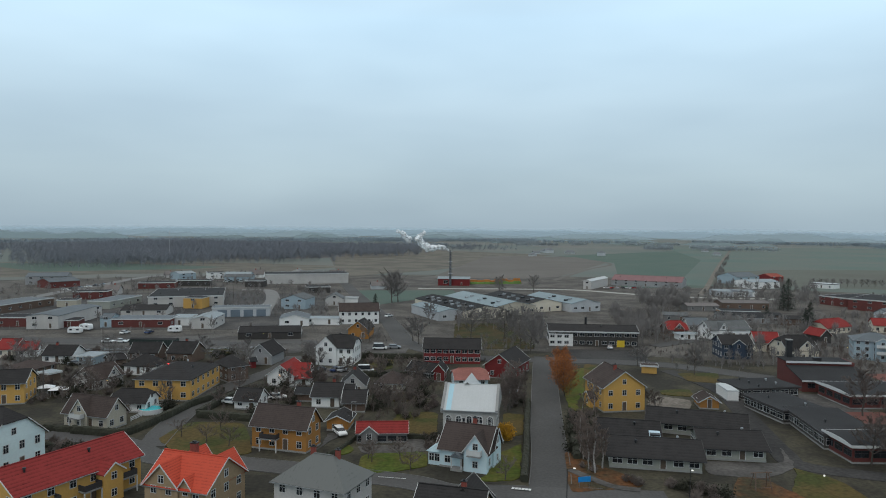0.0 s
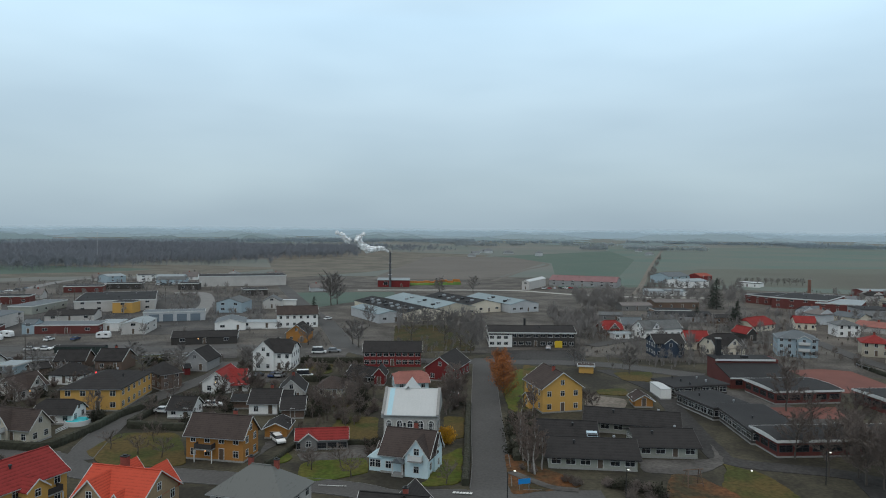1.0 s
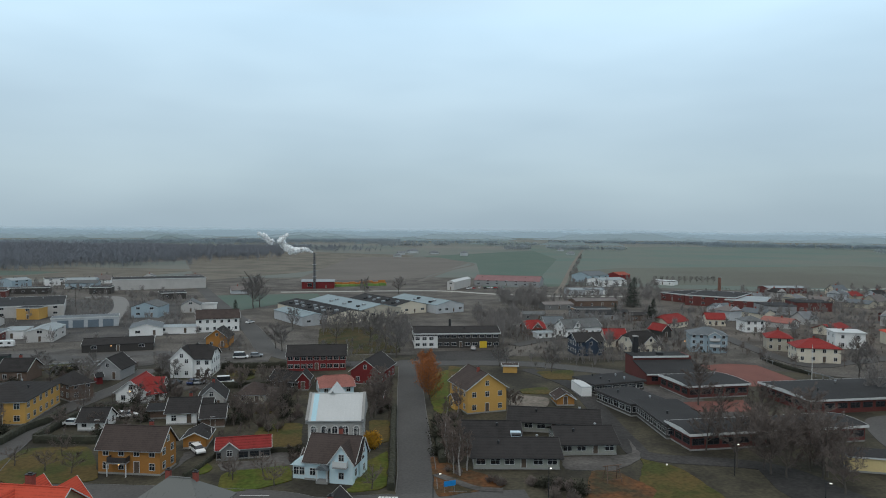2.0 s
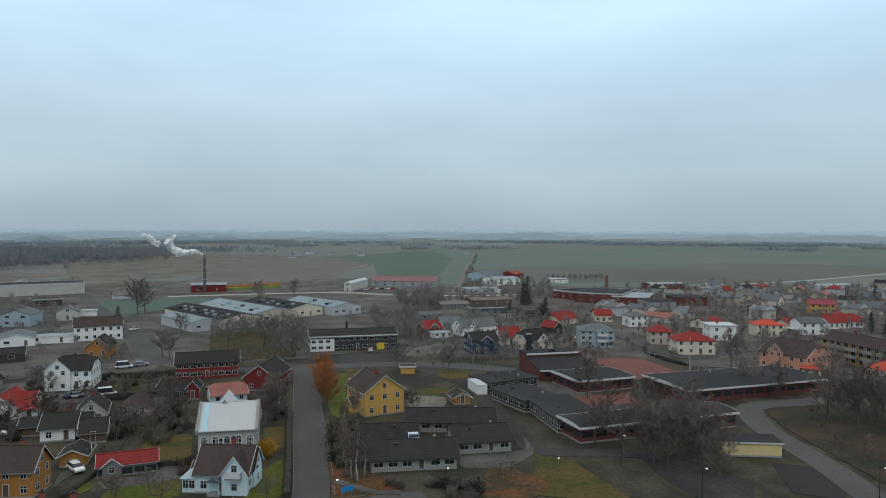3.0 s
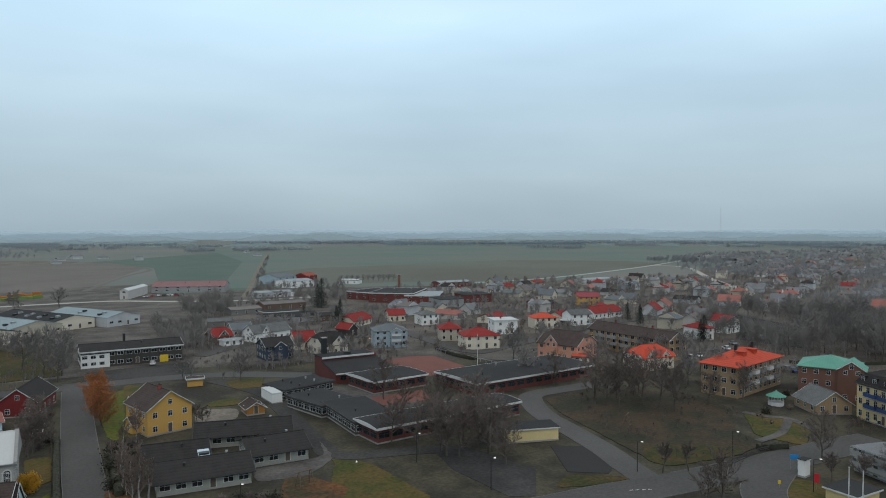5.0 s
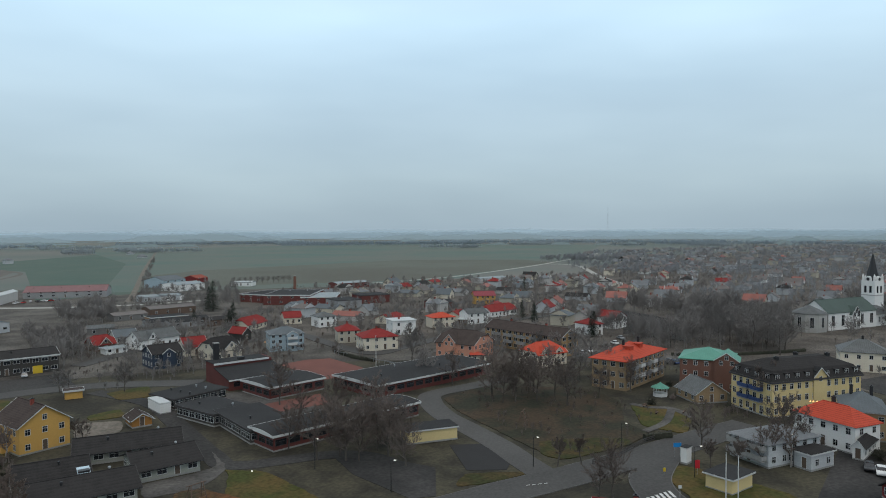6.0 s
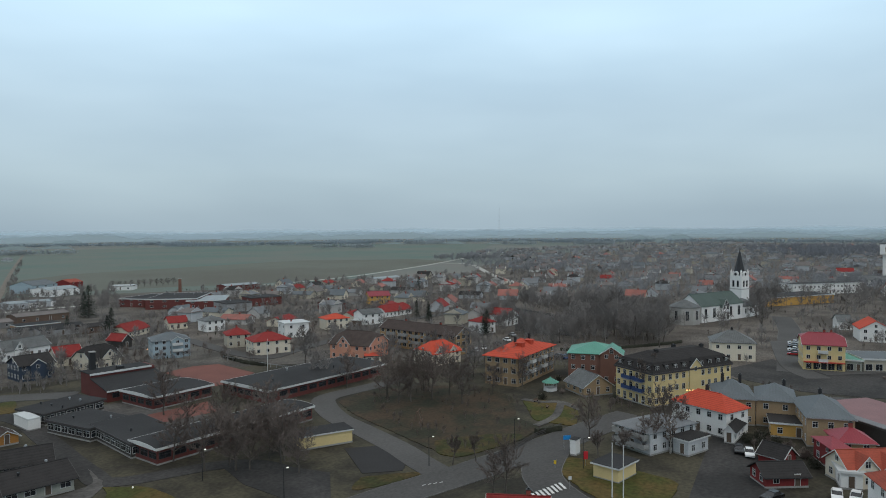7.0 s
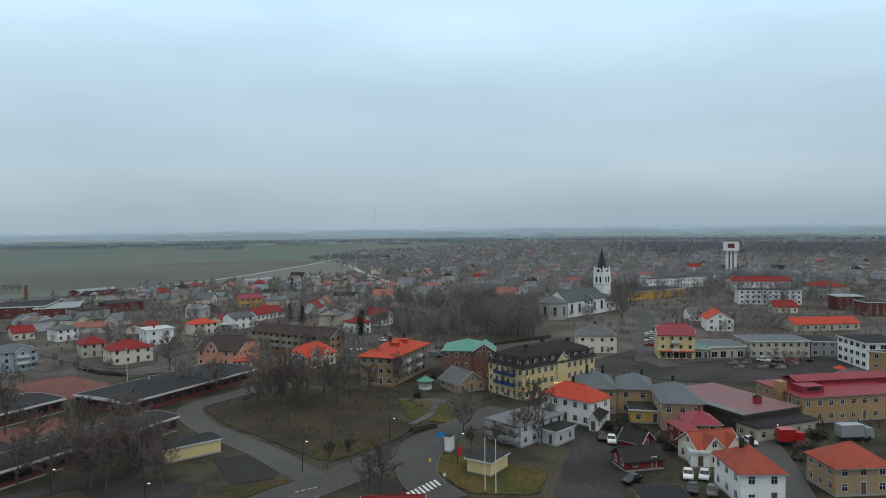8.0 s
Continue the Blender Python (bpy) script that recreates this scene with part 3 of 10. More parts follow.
def worn_edge(pts):
    """An outline with rounded corners that wanders a little, as turf and soil do."""
    fine = []
    for p, q in zip(pts, pts[1:] + pts[:1]):
        k = max(2, min(24, int(math.dist(p, q) / 1.5)))
        fine += [Vector((p[0] + (q[0] - p[0]) * i / k, p[1] + (q[1] - p[1]) * i / k, 0)) for i in range(k)]
    n = len(fine)
    for step in range(2):
        fine = [fine[i] * 0.5 + (fine[i - 1] + fine[(i + 1) % n]) * 0.25 for i in range(n)]
    return [(p.x + 0.5 * noise.noise(p * 0.5), p.y + 0.5 * noise.noise(p * 0.5 + Vector((9, 4, 2)))) for p in fine]


def ground_patch(name, pts, z, mat, label="", kerb=0.0):
    """A level patch of ground with a real edge."""
    s = Shape()
    pts = list(pts)
    area = sum(a[0] * b[1] - b[0] * a[1] for a, b in zip(pts, pts[1:] + pts[:1]))
    if area < 0:
        pts.reverse()
    LEVEL[0] += 0.0018
    if mat in SOFT_EDGED:
        pts = worn_edge(pts)
    s.prism(pts, -0.25, z * 0.5 + LEVEL[0])
    if mat in (ASPHALT, YARDASPHALT, GRAVEL, REDCOURT):
        YARDS.append(pts)
    return tagged(part(name, s, mat, None), label, name.replace("_", " "), kind="structure")


def smooth(pts, n=6):
    """A finer line through the points."""
    out = []
    P = [pts[0]] + list(pts) + [pts[-1]]
    for i in range(1, len(P) - 2):
        p0, p1, p2, p3 = (Vector((*q, 0)) for q in P[i - 1:i + 3])
        for k in range(n):
            t = k / n
            v = 0.5 * (2 * p1 + (p2 - p0) * t + (2 * p0 - 5 * p1 + 4 * p2 - p3) * t * t + (3 * p1 - p0 - 3 * p2 + p3) * t ** 3)
            out.append((v.x, v.y))
    return out + [tuple(pts[-1])]


ROADS, YARDS, KERBS, LEVEL = [], [], [], [0.0]


def ribbon(name, pts, width, z, mat, label="", kind="structure", side=0.0, thick=0.3, fine=6):
    """A road, path or kerb along a line."""
    line = smooth(pts, fine) if len(pts) > 2 else pts
    if name != "kerb":
        LEVEL[0] += 0.0018
        z += LEVEL[0]
        ROADS.extend((p, q, width / 2) for p, q in zip(line, line[1:]))
    s, ring = Shape(), []
    for i, p in enumerate(line):
        a, b = Vector(line[max(i - 1, 0)]), Vector(line[min(i + 1, len(line) - 1)])
        d = (b - a).normalized()
        nrm = Vector((-d.y, d.x))
        c = Vector(p) + nrm * side
        l, r = c + nrm * width / 2, c - nrm * width / 2
        ring.append((l, r))
    v = [(q.x, q.y, zz) for l, r in ring for q in (l, r) for zz in (z - thick, z)]
    f = []
    for i in range(len(ring) - 1):
        a = 4 * i
        f += [(a + 1, a + 3, a + 7, a + 5), (a, a + 1, a + 5, a + 4), (a + 2, a + 6, a + 7, a + 3)]
    e = 4 * (len(ring) - 1)
    f += [(0, 2, 3, 1), (e, e + 1, e + 3, e + 2)]
    s.add(v, f)
    return tagged(part(name, s, mat, None), label, name.replace("_", " "), kind=kind)


def seg_dist(x, y, p, q):
    dx, dy = q[0] - p[0], q[1] - p[1]
    t = max(0.0, min(1.0, ((x - p[0]) * dx + (y - p[1]) * dy) / (dx * dx + dy * dy + 1e-9)))
    return math.hypot(x - p[0] - t * dx, y - p[1] - t * dy)


def inside(x, y, pts):
    c = False
    for (ax, ay), (bx, by) in zip(pts, pts[1:] + pts[:1]):
        if (ay > y) != (by > y) and x < (bx - ax) * (y - ay) / (by - ay) + ax:
            c = not c
    return c


def free(x, y, r, yards=True):
    """Whether a thing of radius r may stand here, clear of houses, streets and yards."""
    for fx, fy, a, hw, hd in FOOT:
        dx, dy = x - fx, y - fy
        if abs(dx) + abs(dy) > 80:
            continue
        lx, ly = dx * math.cos(a) + dy * math.sin(a), -dx * math.sin(a) + dy * math.cos(a)
        if abs(lx) < hw + r and abs(ly) < hd + r:
            return False
    if any(seg_dist(x, y, p, q) < hw + r for p, q, hw in ROADS):
        return False
    return not (yards and any(inside(x, y, y_) for y_ in YARDS))


def street(pts, width, label, kerbs=True):
    first = len(ROADS)
    ribbon("road", pts, width, 0.06, ASPHALT, label)
    if kerbs:
        KERBS.append((smooth(pts) if len(pts) > 2 else list(pts), width, first, len(ROADS)))


def kerb_lines():
    """Kerbs along all streets, left open where a road, path or yard joins."""
    for line, width, first, last in KERBS:
        fine = []
        for p, q in zip(line, line[1:]):
            k = max(1, int(math.dist(p, q) / 1.5))
            fine += [(p[0] + (q[0] - p[0]) * i / k, p[1] + (q[1] - p[1]) * i / k) for i in range(k)]
        fine.append(line[-1])
        for sgn in (-1, 1):
            run = []
            for i, p in enumerate(fine):
                a, b = Vector(fine[max(i - 1, 0)]), Vector(fine[min(i + 1, len(fine) - 1)])
                d = (b - a).normalized()
                c = Vector(p) + Vector((-d.y, d.x)) * sgn * (width / 2 + 0.08)
                shut = any(seg_dist(c.x, c.y, *r[:2]) < r[2] + 0.4 for j, r in enumerate(ROADS) if not first <= j < last)
                shut = shut or any(inside(c.x, c.y, y_) for y_ in YARDS)
                if not shut:
                    run.append((c.x, c.y))
                if (shut or i == len(fine) - 1) and run:
                    if len(run) > 2:
                        ribbon("kerb", run, 0.16, 0.17, KERB, "grey granite kerb along the street", fine=1)
                    run = []


gs = Shape()
R = [0, 150, 400, 900, 1800, 3600]
gv, gf = [(0, 0, 0)], []
for r in R[1:]:
    gv += [(r * math.cos(2 * math.pi * i / 96), r * math.sin(2 * math.pi * i / 96), 0) for i in range(96)]
gf = [(0, 1 + i, 1 + (i + 1) % 96) for i in range(96)]
for k in range(len(R) - 2):
    a, b_ = 1 + 96 * k, 1 + 96 * (k + 1)
    gf += [(a + i, b_ + i, b_ + (i + 1) % 96, a + (i + 1) % 96) for i in range(96)]
gs.add(gv, gf)
tagged(part("ground", gs, GROUND, None), "flat winter ground of soil and dull grass", "ground", kind="structure")

ground_patch('field', [(99.9, 523.1), (163.4, 532.8), (329.9, 973.4), (546.0, 1597.9), (107.0, 1092.8), (161.6, 896.2)], 0.02, GREENFIELD, 'green winter wheat field beyond the works')
ground_patch('field', [(150, 560), (330, 470), (420, 480), (760, 620), (1500, 1100), (1300, 1700), (420, 1700), (300, 1000)], 0.02, FIELD, 'broad winter wheat field in dull green')
ground_patch('field', [(0.9, 1066.0), (-48.3, 602.0), (32.6, 604.1), (65.8, 633.7), (151.5, 894.0), (133.4, 1063.7)], 0.02, PLOUGH, 'bare stubble field in grey brown')
ground_patch('field', [(-251.0, 1448.9), (-317.2, 1359.5), (-126.2, 600.5), (-55.9, 695.8), (110.8, 1131.9)], 0.015, SCRUB, 'dull brown fallow field below the woods')
ground_patch('field', [(-640, 560), (-420, 520), (-330, 600), (-190, 640), (-150, 760), (-280, 800), (-520, 770), (-700, 700)], 0.012, SCRUB, 'dull brown rough grass before the wood')
ground_patch('field', [(-490.0, 677.8), (-407.4, 615.2), (-289.4, 683.4), (-273.7, 721.2), (-426.1, 769.3), (-538.5, 745.0)], 0.02, GREENFIELD, 'green strip of field below the woods')
ground_patch('field', [(-88.7, 473.8), (-61.3, 386.8), (-28.7, 441.4), (-18.5, 455.9), (-22.4, 483.7)], 0.03, GREENFIELD, 'green field strip beside the factory')
ground_patch('field', [(175, 560), (285, 540), (345, 509), (417, 500), (600, 560), (742, 616), (760, 700), (640, 820), (480, 800), (310, 780), (235, 720)], 0.03, BROWNWHEAT, 'sparse brown and green wheat field beyond the country road')
ground_patch('garden_ground', [(150, 300), (200, 440), (300, 478), (420, 485), (560, 440), (690, 520), (800, 540), (1050, 640), (1750, 560), (1780, -120), (600, -120), (260, -30), (220, 60), (240, 190), (150, 220)], 0.012, TOWNSOIL, 'dark garden soil between the houses of the outer town')
ribbon('field_road', [(348.9, 493.9), (394.3, 495.0), (467.7, 508.9), (600.5, 558.0), (703.9, 602.0), (845.0, 669.1)], 5.0, 0.06, PALEROAD, 'pale straight country road across the fields', thick=0.1)
ribbon('field_road', [(696.3, 595.5), (690.7, 542.5), (555.0, 409.1), (476.8, 323.4)], 6.0, 0.05, PALEROAD, 'pale country road into the houses', thick=0.1)
ribbon('farm_track', [(143.2, 476.5), (176.3, 566.4), (295.9, 906.2), (546.0, 1597.9), (856.4, 2462.5)], 4.0, 0.05, PALEGRAVEL, 'grassy farm track with trees', thick=0.1)
ribbon('country_road', [(-48.1, 495.3), (-6.3, 498.5), (35.4, 500.1), (66.8, 497.0), (98.5, 472.7), (144.3, 453.9), (186.4, 452.6)], 6.0, 0.06, PALEROAD, 'grey road past the heating plant', thick=0.1)
ribbon('farm_track', [(56.0, 585.8), (105.6, 742.8), (152.3, 870.6), (129.1, 1029.1), (94.8, 1127.7)], 5.0, 0.05, PLOUGH, 'pale dirt track across the field', thick=0.1)
street([(5.0, 70.0), (11.6, 121.8), (13.7, 152.7), (16.3, 190.3), (20.0, 238.8)], 7.0, 'straight grey asphalt street between gardens')
street([(-91.7, 139.8), (-72.8, 135.5), (-60.6, 126.9), (-46.2, 125.9), (-14.9, 119.4), (-5.8, 115.2), (5.3, 115.2), (30, 115)], 6.0, 'grey asphalt cross street between houses')
street([(-66.1, 133.5), (-68.9, 150.0), (-71.0, 175.2), (-67.3, 193.0), (-63.2, 211.4), (-63.7, 231.1)], 5.5, 'asphalt side street climbing past hedges')
street([(-115.6, 557.5), (-87.4, 459.6), (-61.2, 372.6), (-46.2, 326.4), (-36.9, 290.3), (-27.5, 257.1), (-6.1, 235.8), (16.1, 232.8), (34.1, 232.2), (45.8, 231.3), (62.2, 226.4), (84.3, 210.6)], 8.0, 'wide main road crossing the town')
ribbon('works_road', [(-258.0, 330.0), (-262.6, 362.9), (-270.3, 409.3), (-275.0, 443.1), (-275.2, 480.4), (-282.5, 531.0), (-284.8, 561.0), (-277.2, 588.3), (-240.0, 600.0), (-194.0, 604.0)], 8.0, 0.05, SHEENROAD, 'pale sky-sheen road through the works area', thick=0.1)
ribbon('works_road', [(-166.0, 466.0), (-149.5, 467.2), (-136.5, 440.0), (-124.0, 400.0), (-118.5, 372.0), (-112.0, 345.0)], 8.0, 0.05, SHEENROAD, 'pale sky-sheen road curving between the halls', thick=0.1)
ground_patch('lawn', [(-158.0, 455.0), (-149.0, 450.0), (-137.0, 412.0), (-135.0, 392.0), (-143.0, 385.0), (-149.0, 420.0)], 0.04, DULLLAWN, 'leaf-strewn grass beside a long hall')
street([(-179.3, 256.3), (-152.1, 252.3), (-117.2, 258.5), (-92.5, 252.2), (-72.9, 261.1), (-59.1, 253.7)], 9.0, 'asphalt road beside the railway', kerbs=False)
street([(242.4, 60.8), (303.7, 76.8), (339.6, 85.9), (385.3, 101.1)], 9.0, 'asphalt street past the church')
street([(133.0, 10.6), (159.8, 17.7), (175.8, 24.4), (198.7, 33.2), (215.7, 39.9)], 9.0, 'asphalt street beside the market hall')
ground_patch('parking_lot', [(166.8, 58.8), (163.4, 52.1), (145.5, 41.3), (119.9, 34.7), (113.9, 45.7), (136.7, 51.4)], 0.05, YARDASPHALT, 'dark asphalt yard with parked cars')
ground_patch('square', [(222, 70), (230, 80), (246, 76), (262, 72), (252, 62), (250, 48), (262, 38), (276, 26), (284, 8), (270, -2), (236, 12), (220, 34), (216, 52)], 0.05, YARDASPHALT, 'wide grey town square of asphalt')
ground_patch('parking_lot', [(24.6, 254.4), (55.7, 255.6), (54.5, 232.6), (61.8, 229.5), (34.7, 236.5), (21.4, 235.1)], 0.04, YARDASPHALT, 'grey asphalt forecourt of the black office')
ground_patch('school_yard', [(69.8, 195.3), (89.2, 191.5), (90.2, 189.9), (96.5, 159.8), (85.6, 157.2), (80.8, 161.0), (78.0, 180.6)], 0.03, GRAVEL, 'grey gravel school yard')
ground_patch('school_yard', [(84.0, 173.5), (82.1, 163.8), (100.8, 162.8), (103.8, 174.1)], 0.05, REDCOURT, 'reddish gravel patch in the school yard')
ground_patch('sports_court', [(115.8, 220.1), (127.4, 222.2), (135.2, 218.6), (134.2, 196.0), (118.4, 189.0), (112.9, 189.4), (115.4, 210.6)], 0.05, REDCOURT, 'red gravel sports court by the school')
ribbon('path', [(56.2, 219.6), (63.7, 194.6), (62.0, 171.9), (58.6, 142.0), (59.8, 132.3), (77.7, 125.3), (83.4, 115.2), (78.7, 99.2)], 5.0, 0.04, YARDASPHALT, 'asphalt path between the schools')
ribbon('path', [(160, 152), (143, 152), (128, 152), (121.5, 146), (115.4, 134), (112.2, 122), (107.8, 106), (104.0, 96), (101.5, 88.5)], 6.5, 0.05, ASPHALT, 'wide asphalt park path')
ground_patch('asphalt_court', [(100, 114), (107.2, 109), (103.6, 98.5), (98, 95), (92, 100)], 0.06, DARKCOURT, 'small black asphalt court by the path')
ground_patch('lawn', [(90.5, 99.0), (97.4, 94.0), (100.5, 91.0), (92.0, 91.6), (84.0, 95.0)], 0.07, DULLLAWN, 'leaf-strewn verge beside the court')
ground_patch('school_yard', [(74.2, 112.8), (77.1, 124.4), (84.6, 116.9), (88.4, 105.1), (79.0, 93.9), (74.9, 96.2)], 0.03, YARDASPHALT, 'dark asphalt yard')
ground_patch('railway_yard', [(-185.1, 255.6), (-103.2, 272.1), (-70.0, 261.4), (-63.5, 237.1), (-118.7, 231.3), (-169.2, 233.6)], 0.02, GRAVEL, 'grey gravel railway yard')
ground_patch('works_yard', [(-200.5, 276.9), (-109.1, 287.5), (-70.8, 303.8), (-100.5, 431.2), (-182.1, 459.9), (-257.7, 356.0)], 0.015, DAMPYARD, 'damp dark yards of the works area')
ground_patch('driveway', [(-33.2, 131.5), (-31.8, 139.0), (-29.1, 146.5), (-33.5, 146.4), (-32.4, 136.4), (-33.9, 131.3)], 0.06, GRAVEL, 'dark gravel drive to a garage')
ground_patch('driveway', [(-15.9, 143.8), (-11.7, 143.2), (-11.0, 134.9), (-16.7, 133.9), (-23.3, 132.2), (-25.6, 138.1), (-15.3, 138.9)], 0.06, GRAVEL, 'grey gravel drive before the garages')
ground_patch('playground', [(43.2, 187.0), (52.9, 181.8), (49.7, 171.7), (39.8, 172.6)], 0.06, PALEGRAVEL, 'pale sandy playground beside the yellow house')
ground_patch('yard', [(41.5, 134.3), (52.7, 133.4), (57.0, 134.7), (59.8, 144.9), (57.6, 131.6), (49.5, 125.1), (39.8, 126.7)], 0.05, GRAVEL, 'grey gravel yard before the kindergarten')
ground_patch('driveway', [(-135.7, 189.6), (-127.4, 188.9), (-126.3, 183.5), (-132.4, 184.1)], 0.05, GRAVEL, 'grey gravel drive')
ground_patch('yard', [(-55.2, 263.0), (-45.5, 259.6), (-27.5, 257.1), (-27.6, 233.6), (-44.6, 231.8)], 0.04, GRAVEL, 'grey gravel yard with parked vans')
ground_patch('yard', [(-55.4, 212.2), (-41.0, 213.6), (-40.2, 200.9), (-55.3, 200.7)], 0.05, GRAVEL, 'gravel parking with cars')
ground_patch('lawn', [(-67.0, 138.6), (-65.7, 151.1), (-53.3, 151.4), (-48.6, 141.6), (-44.4, 130.6), (-58.6, 129.4)], 0.1, LAWN, 'yellow-green winter lawn with bare fruit trees')
ground_patch('lawn', [(-23.4, 132.4), (-11.4, 135.2), (-10.2, 126.8), (-18.7, 122.0), (-22.9, 123.7)], 0.1, GREENLAWN, 'green winter lawn in front of a villa')
ground_patch('lawn', [(-20.8, 154.4), (-10.6, 155.8), (-10.9, 164.3), (-20.1, 163.8)], 0.1, LAWN, 'dull green garden lawn under fruit trees')
ground_patch('lawn', [(-23.4, 173.2), (-15.0, 173.6), (-15.8, 183.0), (-23.3, 183.8)], 0.1, DULLLAWN, 'leaf-strewn back garden lawn')
ground_patch('lawn', [(-19.0, 162.8), (-11.2, 164.4), (-9.9, 146.4), (-15.6, 144.5)], 0.1, LAWN, 'dull green back garden lawn')
ground_patch('lawn', [(2.7, 134.6), (7.7, 142.5), (6.3, 121.2), (-1.2, 119.6), (0.8, 124.7)], 0.1, GREENLAWN, 'green winter lawn beside the villa')
ground_patch('lawn', [(4.2, 164.9), (9.3, 164.5), (8.1, 146.6), (4.2, 147.6)], 0.1, LAWN, 'dull green garden lawn')
ground_patch('lawn', [(-27.6, 130.9), (-24.9, 134.6), (-27.8, 139.4), (-28.9, 136.8)], 0.1, GREENLAWN, 'small green lawn by a drive')
ground_patch('lawn', [(-102.1, 240.8), (-86.1, 242.5), (-82.8, 233.2), (-97.5, 231.7)], 0.1, LAWN, 'yellow-green railway verge')
ground_patch('lawn', [(-39.1, 228.4), (-29.9, 227.7), (-28.6, 213.4), (-35.3, 209.7)], 0.1, LAWN, 'green back lawn')
ground_patch('lawn', [(29.6, 220.7), (33.4, 221.1), (27.2, 169.3), (20.6, 168.7), (21.5, 206.5)], 0.1, GREENLAWN, 'green lawn beside the yellow house')
ground_patch('lawn', [(32.0, 228.1), (36.6, 223.0), (26.5, 167.6), (23.9, 170.5)], 0.1, LAWN, 'green lawn strip')
ground_patch('lawn', [(57.9, 215.5), (71.1, 217.2), (66.3, 202.7), (58.7, 203.8)], 0.1, LAWN, 'yellow-green verge by the path')
ground_patch('lawn', [(46.8, 192.2), (56.0, 194.4), (54.6, 185.5), (46.7, 187.0)], 0.1, LAWN, 'dull playground lawn')
ground_patch('lawn', [(56.0, 132.2), (62.3, 125.8), (63.4, 102.4), (47.1, 111.3), (57.4, 130.5)], 0.1, LAWN, 'yellow-green school lawn')
ground_patch('playground', [(45.3, 126.6), (49.5, 125.1), (53.3, 114.3), (46.7, 108.5), (38.4, 111.5)], 0.11, FALLENLEAVES, 'reddish brown leaf-strewn playground')
ground_patch('verge', [(15.8, 138.3), (19.6, 131.4), (25.2, 125.4), (28.2, 119.8), (14.3, 115.9)], 0.07, FALLENLEAVES, 'leaf-strewn verge in orange brown')
ground_patch('lawn', [(109.5, 96), (116, 103), (128, 96), (133, 90), (128, 88.2), (111, 91)], 0.1, DULLLAWN, 'leaf-strewn verge by the road')
ground_patch('park', [(126, 146), (140, 149), (150, 146), (165, 127), (160, 112), (143, 99), (140, 90), (128, 88), (110, 91.5), (112.5, 104), (117, 121), (120, 133)], 0.08, LEAFLITTER, 'brown leaf-strewn park ground')
ground_patch('lawn', [(159.3, 108.2), (162.8, 101.6), (160.3, 90.8), (145.3, 84.0), (143.7, 94.5)], 0.1, LAWN, 'green park lawn')
ground_patch('lawn', [(121.5, 76.2), (125.9, 73.6), (126.3, 57.2), (125.9, 51.3), (113.8, 48.1), (109.0, 59.5), (116.6, 71.9)], 0.1, LAWN, 'traffic island lawn with flagpoles')
ground_patch('lawn', [(-13.7, 316.9), (19.4, 320.8), (18.2, 253.7), (-0.9, 251.6), (-12.5, 272.4)], 0.1, DULLLAWN, 'dull green field below the factory')
ribbon('path', [(159.3, 108.2), (160.0, 102.5), (162.9, 98.2), (159.1, 90.2)], 2.2, 0.1, GRAVEL, 'grey gravel footpath through the park', thick=0.12)
ribbon('path', [(162.9, 98.2), (150.4, 92.4), (140.0, 91.4)], 2.0, 0.1, GRAVEL, 'grey gravel footpath through the park', thick=0.12)
ribbon('path', [(15.6, 126.9), (18.4, 123.3), (21.9, 119.2), (26.2, 117.9)], 1.8, 0.1, GRAVEL, 'grey gravel path beside the kindergarten', thick=0.12)
street([(72.0, 89.7), (79.6, 88.5), (89.5, 87.3), (101.9, 85.1), (119.0, 82.7), (133.9, 81.2), (149.9, 79.8), (163.5, 78.0)], 9.0, 'asphalt road past the park')
street([(104.4, 61.1), (109.2, 68.9), (115.0, 74.1), (124.0, 78.0), (131.6, 80.7)], 7.5, 'asphalt side road at the crossing')
street([(156.3, 276.7), (151.0, 219.9), (168.5, 219.3), (212.9, 233.4), (250.3, 245.9), (287.6, 245.9)], 6.0, 'grey residential street between villas', kerbs=False)
street([(222.9, 382.9), (234.5, 326.4), (265.3, 315.6), (326.1, 334.6), (385.4, 328.9)], 5.5, 'grey residential street between gardens', kerbs=False)
street([(246.5, 53.8), (264.5, 36.4), (279.7, 15.9), (278.5, -9.2)], 8.0, 'grey asphalt street along the square', kerbs=False)
street([(303.6, 80.1), (253.4, 63.1), (236.8, 51.7)], 8.0, 'grey asphalt street into the square', kerbs=False)
street([(378.3, 54.1), (395.9, 27.1), (420.5, -14.6)], 6.0, 'grey asphalt street behind the shops', kerbs=False)
street([(62.7, 264.6), (90.6, 283.8), (114.9, 278.1), (138.1, 272.7), (145.6, 263.7)], 6.0, 'grey residential street behind the main road', kerbs=False)
ground_patch('car_park', [(336.1, 232.0), (318.4, 180.7), (264.4, 153.1), (263.1, 181.9)], 0.04, YARDASPHALT, 'worn asphalt car park beside the apartments')
kerb_lines()


